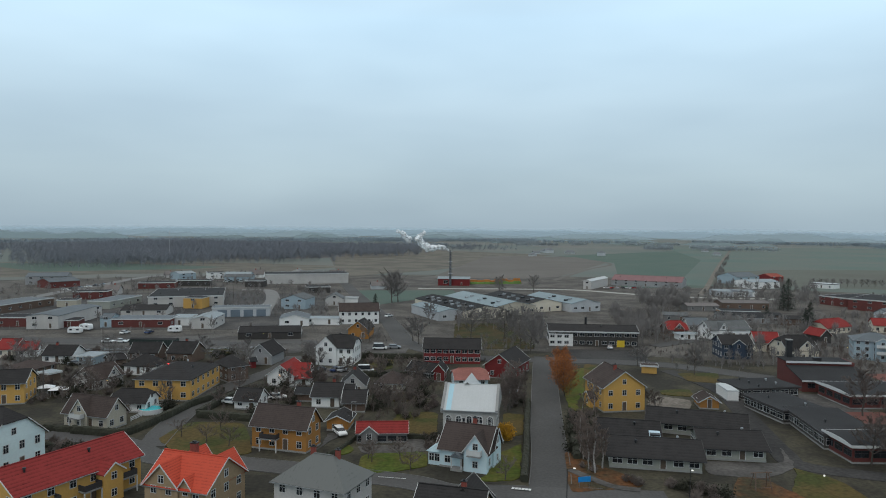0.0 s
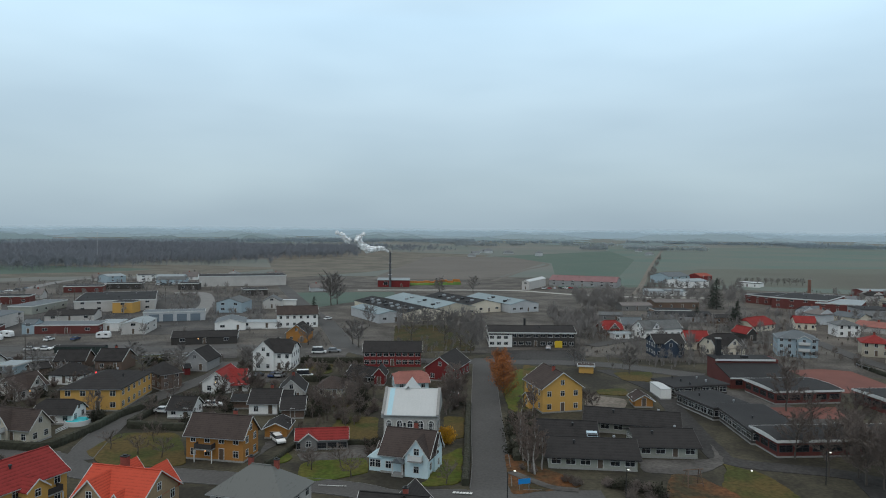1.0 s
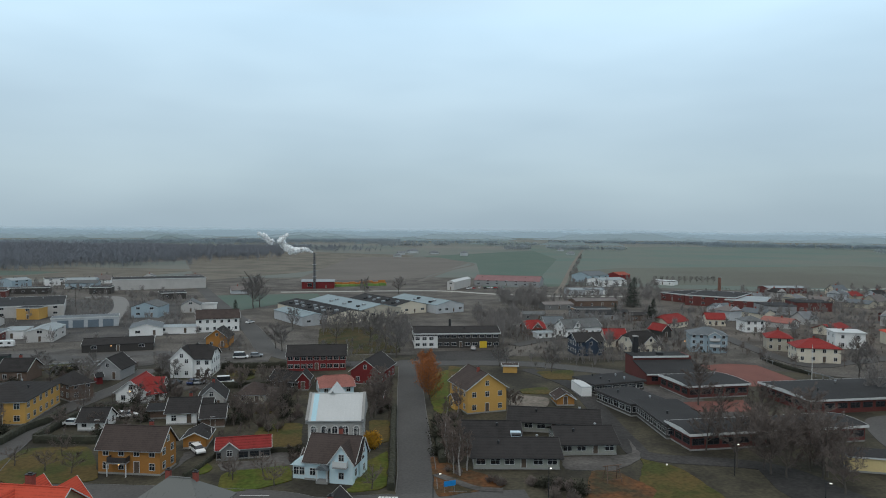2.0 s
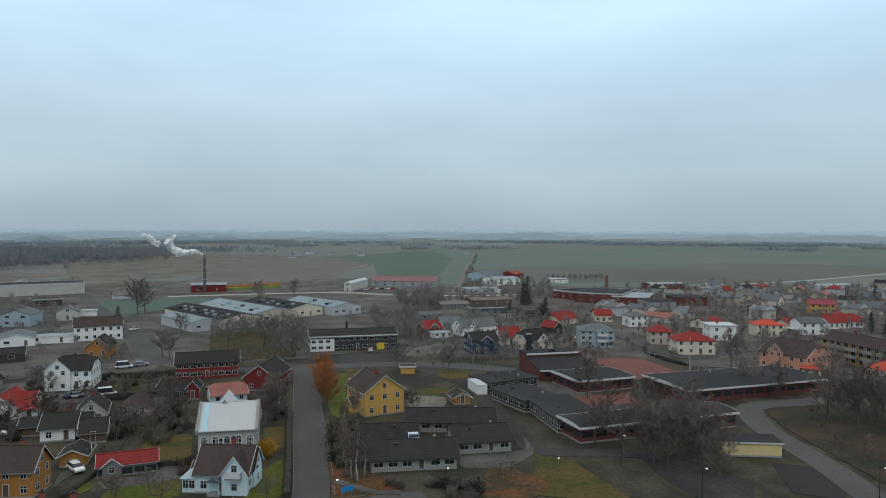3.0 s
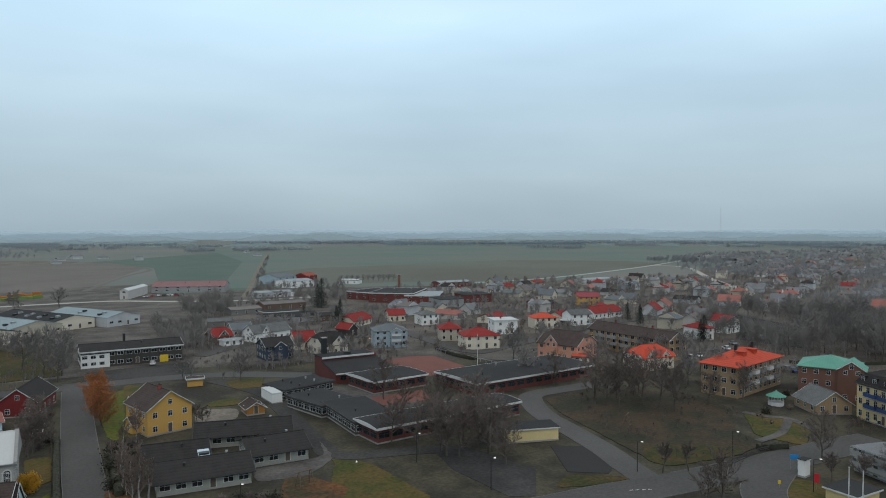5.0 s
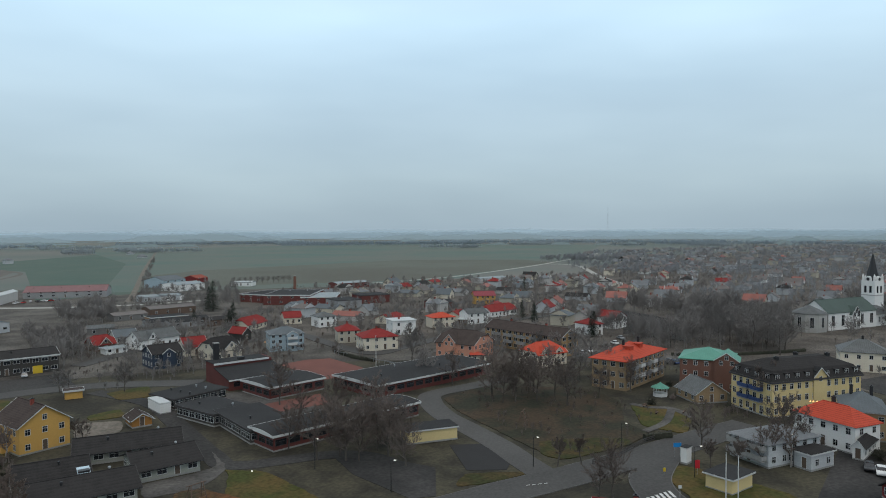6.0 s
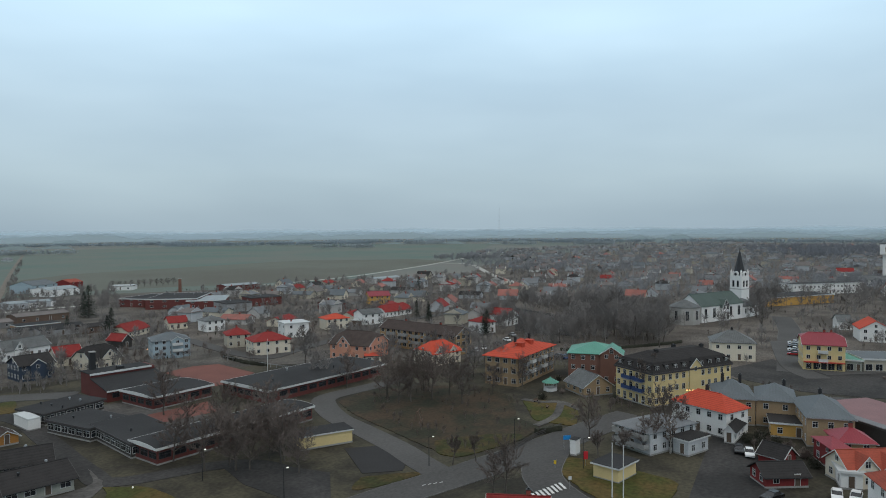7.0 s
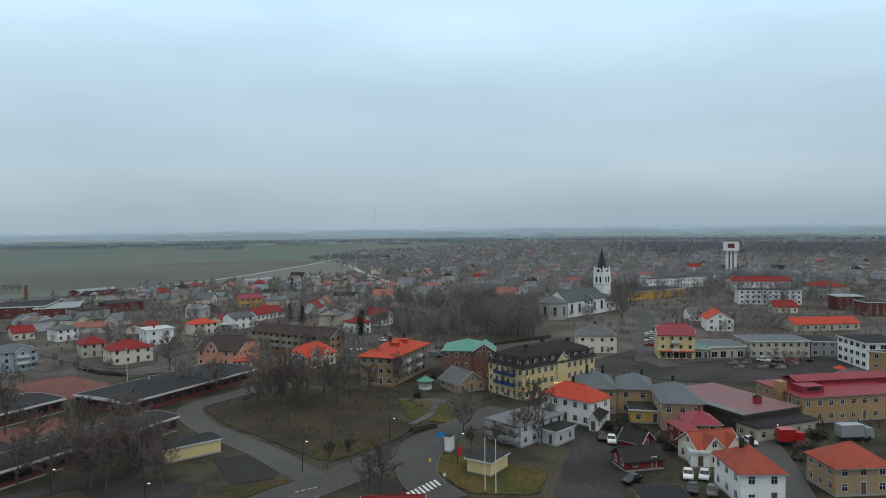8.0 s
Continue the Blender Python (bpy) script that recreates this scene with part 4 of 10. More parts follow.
# ---- buildings ----
top = H['whiteleft'] = house(-90.0, 119.2, 76.3, 13.0, 15.0, 6.0, roof='half', turn=1, rh=5.6, wall='mint', tile='dark', floors=2, step=3.0, win=(1.0, 1.4), chims=[(0, 3)], label='two-storey pale mint boarded house with a dark tiled half-hipped roof')
top = H['redlong'] = house(-66.4, 105.9, 66.2, 21.1, 9.5, 5.4, rh=3.0, wall='yellow', tile='red', step=3.2, vents=4, doors=('F',), floors=2, label='two-storey yellow boarded house with a red tiled gabled roof')
cross(top, 'F', 3.9, 3.4, 2.0, 4.9, 1.3)
house(-24.7, 105.7, -18.3, 12.1, 8.7, 5.6, rh=3.2, roof='hip', q=0.0, wall='greywhite', tile='mossgrey', chims=[(-2.2, 0.6), (2.2, 0.6)], floors=2, label='two-storey off-white boarded house with a streaked old grey sheet-metal hipped roof')
top = H['darkfront'] = house(-4.3, 97.1, -12.5, 9.3, 9.0, 4.6, rh=3.0, wall='tan', tile='dark', chims=[(1.5, 0.4)], floors=2, label='two-storey tan rendered house with a dark tiled gabled roof')
cross(top, 'B', -1.5, 6, 1.5, 4.6, 3.0)
top = H['villa'] = house(-2.5, 129.8, -18.5, 9.1, 8.3, 3.7, rh=3.6, wall='paleblue', tile='brown', chims=[(0.3, 1.5)], step=2.6, floors=1, label='one-storey pale blue boarded house with a brown tiled gabled roof')
cross(top, 'F', 2.6, 4.4, 0.8, 3.8, 3.0)
cross(top, 'R', 0.8, 4.4, 0.4, 3.8, 3.0)
cross(top, 'L', -2.0, 3.2, 2.4, 2.5, 1.2)
top = H['hall'] = house(-2.6, 145.7, -4.6, 10.6, 12.0, 7.4, rh=3.8, wall='stone', tile='white', over=0.35, floors=1, win=(1.0, 2.2), sill=3.4, step=2.3, name='mission_hall', category='hall', label='grey rendered mission hall with a white sheet-metal roof', doors=())
cross(top, 'B', 1.0, 5, 2.0, 8.5, 3.2)
top = H['redgarage'] = house(-21.0, 142.4, 6.5, 10.2, 5.0, 2.3, rh=1.5, wall='greyboard', tile='red', name='garage', category='garage', step=2.0, win=(1.6, 1.75), sill=0.12, doors=(), faces='F', over=0.3, trim='dark', floors=1, label='one-storey grey boarded garage with a red tiled gabled roof')
cross(top, 'F', -2.6, 3.2, 0.5, 2.3, 1.3)
top = H['brownhouse'] = house(-39.4, 136.4, -12.9, 11.8, 6.2, 5.0, rh=3.2, wall='ochre', tile='brown', step=2.9, chims=[(2.5, 0.5)], floors=2, label='two-storey ochre rendered house with a brown tiled gabled roof')
house(-31.5, 150.8, -0.4, 4.6, 6.5, 2.3, rh=1.1, turn=1, wall='ochre', tile='dark', name='garage', category='garage', step=2.6, win=(2.2, 1.9), sill=0.1, doors=(), faces='F', floors=1, label='one-storey ochre rendered garage with a dark tiled gabled roof')
house(-56.7, 166.0, -3.9, 5.7, 6.5, 2.3, rh=2.2, wall='white', tile='dark', name='garage', category='garage', faces='FR', floors=1, label='one-storey white rendered garage with a dark tiled gabled roof')
top = H['whiteblack'] = house(-38.4, 170.3, 0.6, 6.7, 9.0, 3.0, rh=2.3, wall='white', tile='dark', chims=[(1, 1)], floors=1, label='one-storey white rendered house with a dark tiled gabled roof')
cross(top, 'R', 0, 5, 3, 3, 2.0)
top = H['whitered'] = house(-55.3, 192.4, -3.6, 7.5, 11.0, 3.3, rh=2.7, turn=1, wall='white', tile='red', floors=1, label='one-storey white rendered house with a red tiled gabled roof')
cross(top, 'R', 1.5, 5, 2.5, 3.2, 2.2)
house(-51.1, 190.7, 29.8, 4.6, 6.0, 2.4, rh=1.6, wall='white', tile='red', name='garage', category='garage', floors=1, label='one-storey white rendered garage with a red tiled gabled roof')
house(-70.3, 221.0, -6.2, 7.6, 10.0, 3.4, rh=3.2, turn=1, wall='grey', tile='dark', floors=1, label='one-storey grey rendered house with a dark tiled gabled roof')
house(-72.5, 195.3, 45.3, 5.9, 9.0, 4.6, rh=2.5, roof='hip', wall='brown', tile='dark', floors=2, label='two-storey brown boarded house with a dark tiled hipped roof')
house(-34.6, 183.3, 5.4, 6.1, 10.0, 3.0, rh=2.8, turn=1, wall='greywhite', tile='dark', chims=[(0, 1)], floors=1, label='one-storey off-white boarded house with a dark tiled gabled roof')
house(-31.2, 166.6, 5.2, 5.1, 8.0, 2.5, rh=2.0, wall='brown', tile='dark', name='shed', category='shed', floors=1, label='one-storey brown boarded shed with a dark tiled gabled roof')
house(-25.1, 188.3, -4.1, 6.7, 10.0, 2.6, rh=2.2, roof='hip', wall='beige', tile='brown', floors=1, label='one-storey beige rendered house with a brown tiled hipped roof')
top = H['bigvilla'] = house(-46.3, 223.1, -3.3, 9.9, 11.0, 5.8, rh=3.2, roof='half', wall='white', tile='dark', step=2.4, floors=2, label='two-storey white rendered house with a dark tiled half-hipped roof')
cross(top, 'F', -3.5, 6.5, 0.7, 5.8, 3.2)
cross(top, 'B', 2, 5, 0.5, 5.8, 2.8)
house(-10.7, 228.3, 0.7, 18.2, 9.0, 5.0, rh=2.6, wall='red', tile='dark', step=2.0, win=(1.5, 1.2), floors=2, label='two-storey dark red boarded house with a dark tiled gabled roof')
house(6.7, 210.1, -19.7, 8.9, 15.0, 4.0, turn=1, rh=3.2, wall='red', tile='dark', step=4, floors=1, label='one-storey dark red boarded house with a dark tiled gabled roof')
house(-12.9, 200.2, -4.2, 3.0, 6.0, 3.4, rh=1.7, turn=1, wall='red', tile='dark', name='cottage', floors=1, label='one-storey dark red boarded cottage with a dark tiled gabled roof')
house(-17.2, 202.2, -29.1, 9.1, 6.0, 2.6, rh=2.0, wall='dark', tile='dark', name='outbuilding', category='shed', floors=1, label='one-storey dark stained wooden outbuilding with a dark tiled gabled roof')
house(-4.3, 194.2, 10.9, 9.0, 8.0, 2.6, rh=2.2, wall='paleblue', tile='dullred', roof='half', floors=1, label='one-storey pale blue boarded house with a weathered haze-pale red half-hipped roof')
top = H['poolvilla'] = house(-84.9, 147.0, -14.9, 11.6, 5.7, 3.5, rh=3.1, wall='beige', tile='brown', floors=1, label='one-storey beige rendered house with a brown tiled gabled roof')
cross(top, 'F', -1.0, 4.2, 0.6, 3.6, 2.8)
top = H['grey18'] = house(-104.7, 183.2, -16.8, 7.7, 9.2, 3.0, turn=1, rh=3.0, wall='greywhite', tile='brown', floors=1, label='one-storey off-white boarded house with a brown tiled gabled roof')
cross(top, 'R', 1.0, 4, 0.3, 3.2, 2.4)
house(-134.9, 215.8, 5.8, 9.1, 9.0, 2.8, rh=2.4, wall='white', tile='dark', chims=[(-2, 0)], floors=1, label='one-storey white rendered house with a dark tiled gabled roof')
house(-124.7, 214.3, -3.3, 5.9, 7.0, 2.6, rh=0.4, roof='flat', wall='lightblue', tile='lightgrey', name='garage', category='garage', floors=1, label='one-storey light blue metal-clad garage with a light grey sheet flat roof')
house(-157.6, 223.7, 5.9, 5.8, 9.0, 3.0, rh=2.6, wall='cream', tile='red', floors=1, label='one-storey cream rendered house with a red tiled gabled roof')
house(-152.2, 223.9, 25.6, 6.2, 8.0, 2.7, rh=2.0, wall='white', tile='red', floors=1, label='one-storey white rendered house with a red tiled gabled roof')
house(-132.8, 195.7, -5.2, 9.7, 10.0, 2.6, rh=1.7, roof='hip', wall='brown', tile='brown', floors=1, label='one-storey brown boarded house with a brown tiled hipped roof')
house(-117.6, 165.9, 17.5, 9.0, 9.0, 5.4, rh=2.4, wall='yellow', tile='dark', floors=2, label='two-storey yellow boarded house with a dark tiled gabled roof')
house(-100.4, 201.3, -8.0, 9.2, 8.0, 3.0, rh=2.6, roof='hip', wall='white', tile='dark', floors=1, label='one-storey white rendered house with a dark tiled hipped roof')
house(-96.8, 220.6, -3.1, 8.2, 9.0, 3.4, rh=2.8, wall='brown', tile='dark', chims=[(0, 0.5)], floors=1, label='one-storey brown boarded house with a dark tiled gabled roof')
house(-110.0, 221.7, 5.9, 8.7, 8.0, 3.0, rh=2.6, wall='brown', tile='dark', floors=1, label='one-storey brown boarded house with a dark tiled gabled roof')
house(-80.5, 179.2, 1.0, 14.1, 20.1, 5.5, rh=2.6, roof='hip', wall='yellow', tile='dark', vents=3, win=(1.2, 1.2), name='apartment_house', floors=2, label='two-storey yellow boarded apartment house with a dark tiled hipped roof')
house(-83.2, 160.9, -0.9, 8.5, 6.5, 2.6, rh=2.4, roof='half', wall='white', tile='dark', name='garage', category='garage', floors=1, label='one-storey white rendered garage with a dark tiled half-hipped roof')
top = H['yellow'] = house(32.0, 174.7, 13.0, 10.4, 12.0, 6.2, turn=1, rh=3.6, wall='yellow', tile='brown', chims=[(-0.5, -1.5)], step=3.2, floors=2, label='two-storey yellow boarded house with a brown tiled gabled roof')
cross(top, 'L', -0.5, 4.0, 1.6, 2.6, 1.2)
top = H['kgA'] = house(31.8, 133.8, -7.2, 16.2, 11.0, 2.6, rh=1.9, vents=2, wall='green', tile='dark', name='kindergarten_wing', category='school', verge_white=False, step=2.6, win=(1.7, 1.2), over=0.7, floors=1, label='one-storey grey-green boarded kindergarten wing with a dark tiled gabled roof')
house(47.8, 140.3, -4.0, 11.4, 11.0, 2.6, rh=1.9, vents=2, wall='green', tile='dark', name='kindergarten_wing', category='school', verge_white=False, step=2.6, win=(1.7, 1.2), over=0.7, floors=1, label='one-storey grey-green boarded kindergarten wing with a dark tiled gabled roof')
house(29.8, 146.4, -8.8, 11.3, 10.0, 2.6, rh=1.8, vents=1, wall='green', tile='dark', name='kindergarten_wing', category='school', verge_white=False, step=2.6, win=(1.7, 1.2), over=0.7, floors=1, label='one-storey grey-green boarded kindergarten wing with a dark tiled gabled roof')
house(46.2, 155.2, -16.1, 19.6, 10.0, 2.6, rh=1.8, vents=2, wall='green', tile='dark', name='kindergarten_wing', category='school', verge_white=False, step=2.6, win=(1.7, 1.2), over=0.7, floors=1, label='one-storey grey-green boarded kindergarten wing with a dark tiled gabled roof')
house(54.9, 176.3, -2.9, 4.5, 6.0, 2.0, rh=1.3, turn=1, wall='ochre', tile='brown', name='shed', category='shed', step=4, floors=1, label='one-storey ochre rendered shed with a brown tiled gabled roof')
house(63.1, 185.8, 0.5, 2.8, 8.7, 2.7, roof='flat', rh=0.25, wall='white', tile='white', over=0.03, name='site_cabin', category='cabin', doors=(), faces='R', win=(0.6, 0.6), floors=1, label='one-storey white rendered site cabin with a white sheet-metal flat roof')
house(71.0, 170.2, -77.9, 15.4, 10.5, 3.0, rh=0.5, vents=2, roof='flat', wall='dark', tile='felt', name='school_wing', category='school', over=0.5, step=2.6, win=(2.1, 1.35), doors=(), trim=None, sill=1.0, verge_white=False, floors=1, label='one-storey dark boarded school wing with a grey felt flat roof')
house(74.0, 153.6, -93.3, 21.3, 11.0, 3.1, rh=0.5, vents=1, roof='flat', wall='dark', tile='felt', name='school_wing', category='school', over=0.5, step=2.6, win=(2.1, 1.35), doors=(), trim=None, sill=1.0, verge_white=False, floors=1, label='one-storey dark boarded school wing with a grey felt flat roof')
house(72.7, 190.3, -76.4, 10.5, 16.0, 2.9, rh=0.4, vents=5, roof='flat', wall='dark', tile='felt', name='school_wing', category='school', over=0.5, step=2.6, win=(2.1, 1.35), doors=(), trim=None, sill=1.0, verge_white=False, floors=1, label='one-storey dark boarded school wing with a grey felt flat roof')
top = H['S1'] = house(89.4, 140.9, 3.0, 41.0, 9.6, 3.3, rh=0.42, vents=4, roof='arc', wall='brick', tile='felt', name='school_wing', category='school', over=0.5, step=3.4, win=(2.6, 1.25), doors=(), trim='dark', sill=1.2, floors=1, label='one-storey red brick school wing with a grey felt curved roof')
top = H['S2'] = house(98.1, 184.6, 4.8, 18.1, 14.4, 3.3, rh=0.42, vents=2, roof='arc', wall='brick', tile='felt', name='school_wing', category='school', over=0.5, step=3.4, win=(2.6, 1.25), doors=(), trim='dark', sill=1.2, floors=1, label='one-storey red brick school wing with a grey felt curved roof')
top = H['S3'] = house(135.6, 170.1, 2.4, 46.5, 20.1, 3.3, rh=0.42, vents=4, roof='arc', wall='brick', tile='felt', name='school_wing', category='school', over=0.5, step=3.4, win=(2.6, 1.25), doors=(), trim='dark', sill=1.2, floors=1, label='one-storey red brick school wing with a grey felt curved roof')
def boiler_hall(x, y, rot, w):
    """The school's taller hall: a lean-to roof rising to a strip of white fascia under a flat top."""
    top = thing("school_hall", "red brick school hall with a sloping dark roof and white fascia", "school", pose(x, y, 0, 0, 0, rot))
    FOOT.append((x, y, radians(rot), w / 2, 9.0))
    prof = [(-9.0, -0.2), (9.0, -0.2), (9.0, 6.2), (2.0, 6.2), (2.0, 5.0), (-9.0, 3.1)]
    n = len(prof)
    part("wall", Shape().add([(-w / 2, a, b) for a, b in prof] + [(w / 2, a, b) for a, b in prof], [tuple(range(n - 1, -1, -1)), tuple(range(n, 2 * n))] + [(i, (i + 1) % n, n + (i + 1) % n, n + i) for i in range(n)]), WALL["brick"], top)
    part("lean_to_roof", Shape().add([(u, a, b + dz) for dz in (0.02, 0.22) for u in (-w / 2 - 0.3, w / 2 + 0.3) for a, b in ((-9.6, 2.99), (1.96, 4.99))], [(4, 6, 7, 5), (0, 1, 3, 2), (0, 4, 5, 1), (2, 3, 7, 6), (0, 2, 6, 4), (1, 5, 7, 3)]), ROOF["felt"], top)
    part("eaves_fascia", Shape().box(-w / 2 - 0.3, w / 2 + 0.3, -9.68, -9.603, 2.85, 3.25), TRIM, top)
    part("flat_roof", Shape().box(-w / 2 - 0.3, w / 2 - 1.0, 1.7, 9.3, 6.202, 6.4), ROOF["felt"], top)
    part("fascia", Shape().box(-w / 2 - 0.3, w / 2 - 1.0, 1.6, 1.697, 5.85, 6.42), TRIM, top)
    for k in range(5):
        window(top, 1.8, 1.2, pose(-w / 2 + 2.4 + k * (w - 4.8) / 4, -9.0, 1.1), 2, DARKTRIM)
    part("roof_unit", Shape().box(-1.2, 0.8, 3.2, 4.4, 6.402, 7.2), BLACKMETAL, top)


boiler_hall(95.5, 203.2, -2.0, 18.5)
top = H['blk'] = house(40.1, 267.9, -1.4, 32.4, 13.0, 5.8, rh=1.6, roof='gable', wall='dark', tile='dark', step=2.7, win=(1.8, 1.1), name='office_building', category='office', vents=1, floors=2, label='two-storey dark stained wooden office building with a dark tiled gabled roof')
top = H['r1'] = house(78.4, 295.8, 6.4, 8.1, 9.0, 2.8, rh=3.0, roof='half', wall='brown', tile='red', floors=1, label='one-storey brown boarded house with a red tiled half-hipped roof')
cross(top, 'F', 0.3, 4, 0.2, 3, 2.2)
house(80.2, 284.0, 6.3, 8.3, 5.0, 2.2, rh=0.4, roof='flat', wall='white', tile='lightgrey', name='carport', category='carport', floors=1, label='one-storey white rendered carport with a light grey sheet flat roof')
house(91.1, 309.7, -2.3, 8.6, 10.0, 3.0, rh=2.4, wall='greywhite', tile='bluegrey', floors=1, label='one-storey off-white boarded house with a blue-grey sheet gabled roof')
top = H['r3'] = house(96.4, 289.4, 17.3, 18.0, 9.0, 4.0, rh=3.0, wall='white', tile='grey', floors=1, label='one-storey white rendered house with a grey sheet-metal gabled roof')
cross(top, 'F', -3.5, 4, 0.3, 4, 2.6)
top = H['blue'] = house(85.1, 246.4, 1.2, 10.1, 10.0, 5.2, rh=2.4, wall='blue', tile='dark', step=2.4, floors=2, label='two-storey blue boarded house with a dark tiled gabled roof')
cross(top, 'F', 0, 4, 0.8, 5.2, 1.5)
house(101.7, 261.8, -3.6, 8.3, 9.0, 3.6, rh=3.0, wall='cream', tile='red', floors=1, label='one-storey cream rendered house with a red tiled gabled roof')
top = H['gamb'] = house(105.9, 247.1, 10.1, 11.0, 11.1, 3.6, rh=4.2, roof='half', wall='cream', tile='dark', floors=1, label='one-storey cream rendered house with a dark tiled half-hipped roof')
cross(top, 'F', 1.0, 5, 0.4, 4.4, 2.2)
house(129.8, 281.5, 18.4, 5.0, 8.0, 3.4, rh=2.2, wall='dark', tile='red', turn=1, floors=1, label='one-storey dark stained wooden house with a red tiled gabled roof')
house(147.4, 309.5, 30.1, 15.9, 9.0, 3.0, rh=3.0, roof='half', wall='cream', tile='red', floors=1, label='one-storey cream rendered house with a red tiled half-hipped roof')
top = H['lbapt'] = house(133.2, 248.7, -19.3, 13.0, 11.0, 6.6, rh=2.2, roof='hip', wall='lightblue', tile='bluegrey', floors=3, step=2.6, label='three-storey light blue-grey house with a blue-grey sheet hipped roof')
cross(top, 'F', 1.8, 4.2, 1.6, 6.6, 1.2)
house(178.4, 293.8, -6.0, 9.0, 9.0, 5.2, rh=1.8, roof='hip', wall='white', tile='grey', floors=2, label='two-storey white rendered house with a grey sheet-metal hipped roof')
house(161.7, 247.9, -25.7, 8.9, 10.0, 5.2, rh=2.2, roof='hip', wall='beige', tile='red', chims=[(0, 0.6)], floors=2, label='two-storey beige rendered house with a red tiled hipped roof')
house(160.5, 225.1, -19.4, 13.9, 11.0, 5.4, rh=2.4, roof='hip', wall='cream', tile='red', chims=[(0, 0.6)], floors=2, label='two-storey cream rendered house with a red tiled hipped roof')
house(191.7, 250.1, -19.3, 10.6, 10.0, 6.2, rh=0.3, roof='flat', wall='white', tile='white', chims=[(-1, 0)], step=4, floors=2, label='two-storey white rendered house with a white sheet-metal flat roof')
house(218.0, 253.3, -19.2, 11.4, 9.0, 5.2, rh=1.8, roof='hip', wall='cream', tile='orange', floors=2, label='two-storey cream rendered house with a bright orange tiled hipped roof')
house(233.4, 253.3, -64.1, 4.3, 7.0, 2.5, rh=0.3, roof='flat', wall='brown', tile='white', name='carport', category='carport', floors=1, label='one-storey brown boarded carport with a white sheet-metal flat roof')
house(239.3, 252.8, -12.9, 11.1, 9.0, 5.4, rh=2.0, wall='white', tile='grey', floors=2, label='two-storey white rendered house with a grey sheet-metal gabled roof')
house(269.7, 265.7, 1.0, 20.4, 9.0, 3.2, rh=3.0, roof='half', wall='white', tile='red', floors=1, label='one-storey white rendered house with a red tiled half-hipped roof')
house(306.4, 314.8, -27.4, 13.3, 10.0, 5.2, rh=2.4, wall='yellow', tile='redsheet', floors=2, label='two-storey yellow boarded house with a crimson sheet-metal gabled roof')
top = H['apt'] = house(202.8, 183.0, -89.6, 38.9, 9.4, 7.4, rh=2.6, wall='yellowbrick', tile='brown', step=3.0, win=(1.6, 1.3), name='apartment_block', category='apartments', chims=[(-10, 0.5), (8, 0.5)], floors=3, label='three-storey yellow brick apartment block with a brown tiled gabled roof')
top = H['salmon'] = house(175.5, 190.5, 17.0, 14.5, 16.0, 5.6, turn=1, rh=4.0, roof='half', wall='pink', tile='brown', floors=2, label='two-storey salmon rendered house with a brown tiled half-hipped roof')
cross(top, 'L', -2.0, 5.0, 0.6, 6.0, 2.6)
cross(top, 'R', 1.5, 4.0, 0.4, 5.8, 2.4)
house(171.3, 178.8, -44.3, 5.4, 6.0, 2.6, rh=0.3, roof='flat', wall='cream', tile='orange', name='annex', category='annex', faces='F', verge_white=False, floors=1, label='low cream annex with a bright orange flat roof')
top = H['ordorm'] = house(185.0, 161.0, -8.6, 13.0, 10.0, 4.4, rh=3.4, roof='half', q=0.3, wall='cream', tile='orange', floors=2, label='two-storey cream rendered house with a bright orange tiled half-hipped roof')
cross(top, 'F', -3.2, 3.0, 0.2, 5.2, 1.4)
cross(top, 'F', 2.8, 2.6, 0.2, 5.0, 1.2)
top = H['orapt'] = house(183.5, 125.0, -81.0, 10.8, 27.3, 8.8, rh=3.4, over=0.8, roof='hip', wall='tan', tile='orange', floors=3, name='apartment_block', category='apartments', chims=[(0, -4), (0.6, 5)], step=2.8, win=(1.3, 1.3), label='three-storey tan rendered apartment block with a bright orange tiled hipped roof')
house(276.5, 197.5, 1.2, 9.6, 10.0, 5.4, rh=2.6, turn=1, wall='white', tile='red', floors=2, label='two-storey white rendered house with a red tiled gabled roof')
house(250.5, 191.0, -10.3, 7.1, 10.0, 5.2, rh=2.0, roof='hip', wall='white', tile='red', floors=2, label='two-storey white rendered house with a red tiled hipped roof')
top = H['hotel'] = house(189.0, 78.0, -111.9, 14.0, 29.0, 8.8, rh=0.5, roof='flat', wall='paleyellow', tile='felt', floors=3, name='town_hotel', category='hotel', step=2.3, win=(1.0, 1.4), over=0.4, verge_white=False, label='pale yellow three-storey hotel with a dark dormered mansard roof')
top = H['greenroof'] = house(197.0, 106.5, -66.2, 14.7, 14.0, 8.8, rh=2.4, roof='hip', wall='brownbrick', tile='green', floors=3, name='brick_house', category='house', label='three-storey brown brick house with a verdigris copper hipped roof')
cross(top, 'F', 5.5, 6.5, 0.8, 8.8, 2.2)
house(178.8, 98.7, -30.1, 9.2, 10.0, 2.8, rh=3.0, wall='tan', tile='grey', turn=1, floors=1, label='one-storey tan rendered house with a grey sheet-metal gabled roof')
top = H['greyhouse'] = house(144.6, 64.0, -106.6, 9.5, 14.4, 4.8, rh=1.4, roof='hip', wall='dullwhite', tile='dullgrey', floors=2, label='two-storey dull grey-white house with a weathered haze-pale grey hipped roof')
house(163.4, 59.1, -106.5, 14.4, 8.0, 6.2, rh=2.6, roof='hip', wall='white', tile='orange', chims=[(-2, 2)], floors=2, label='two-storey white rendered house with a bright orange tiled hipped roof')
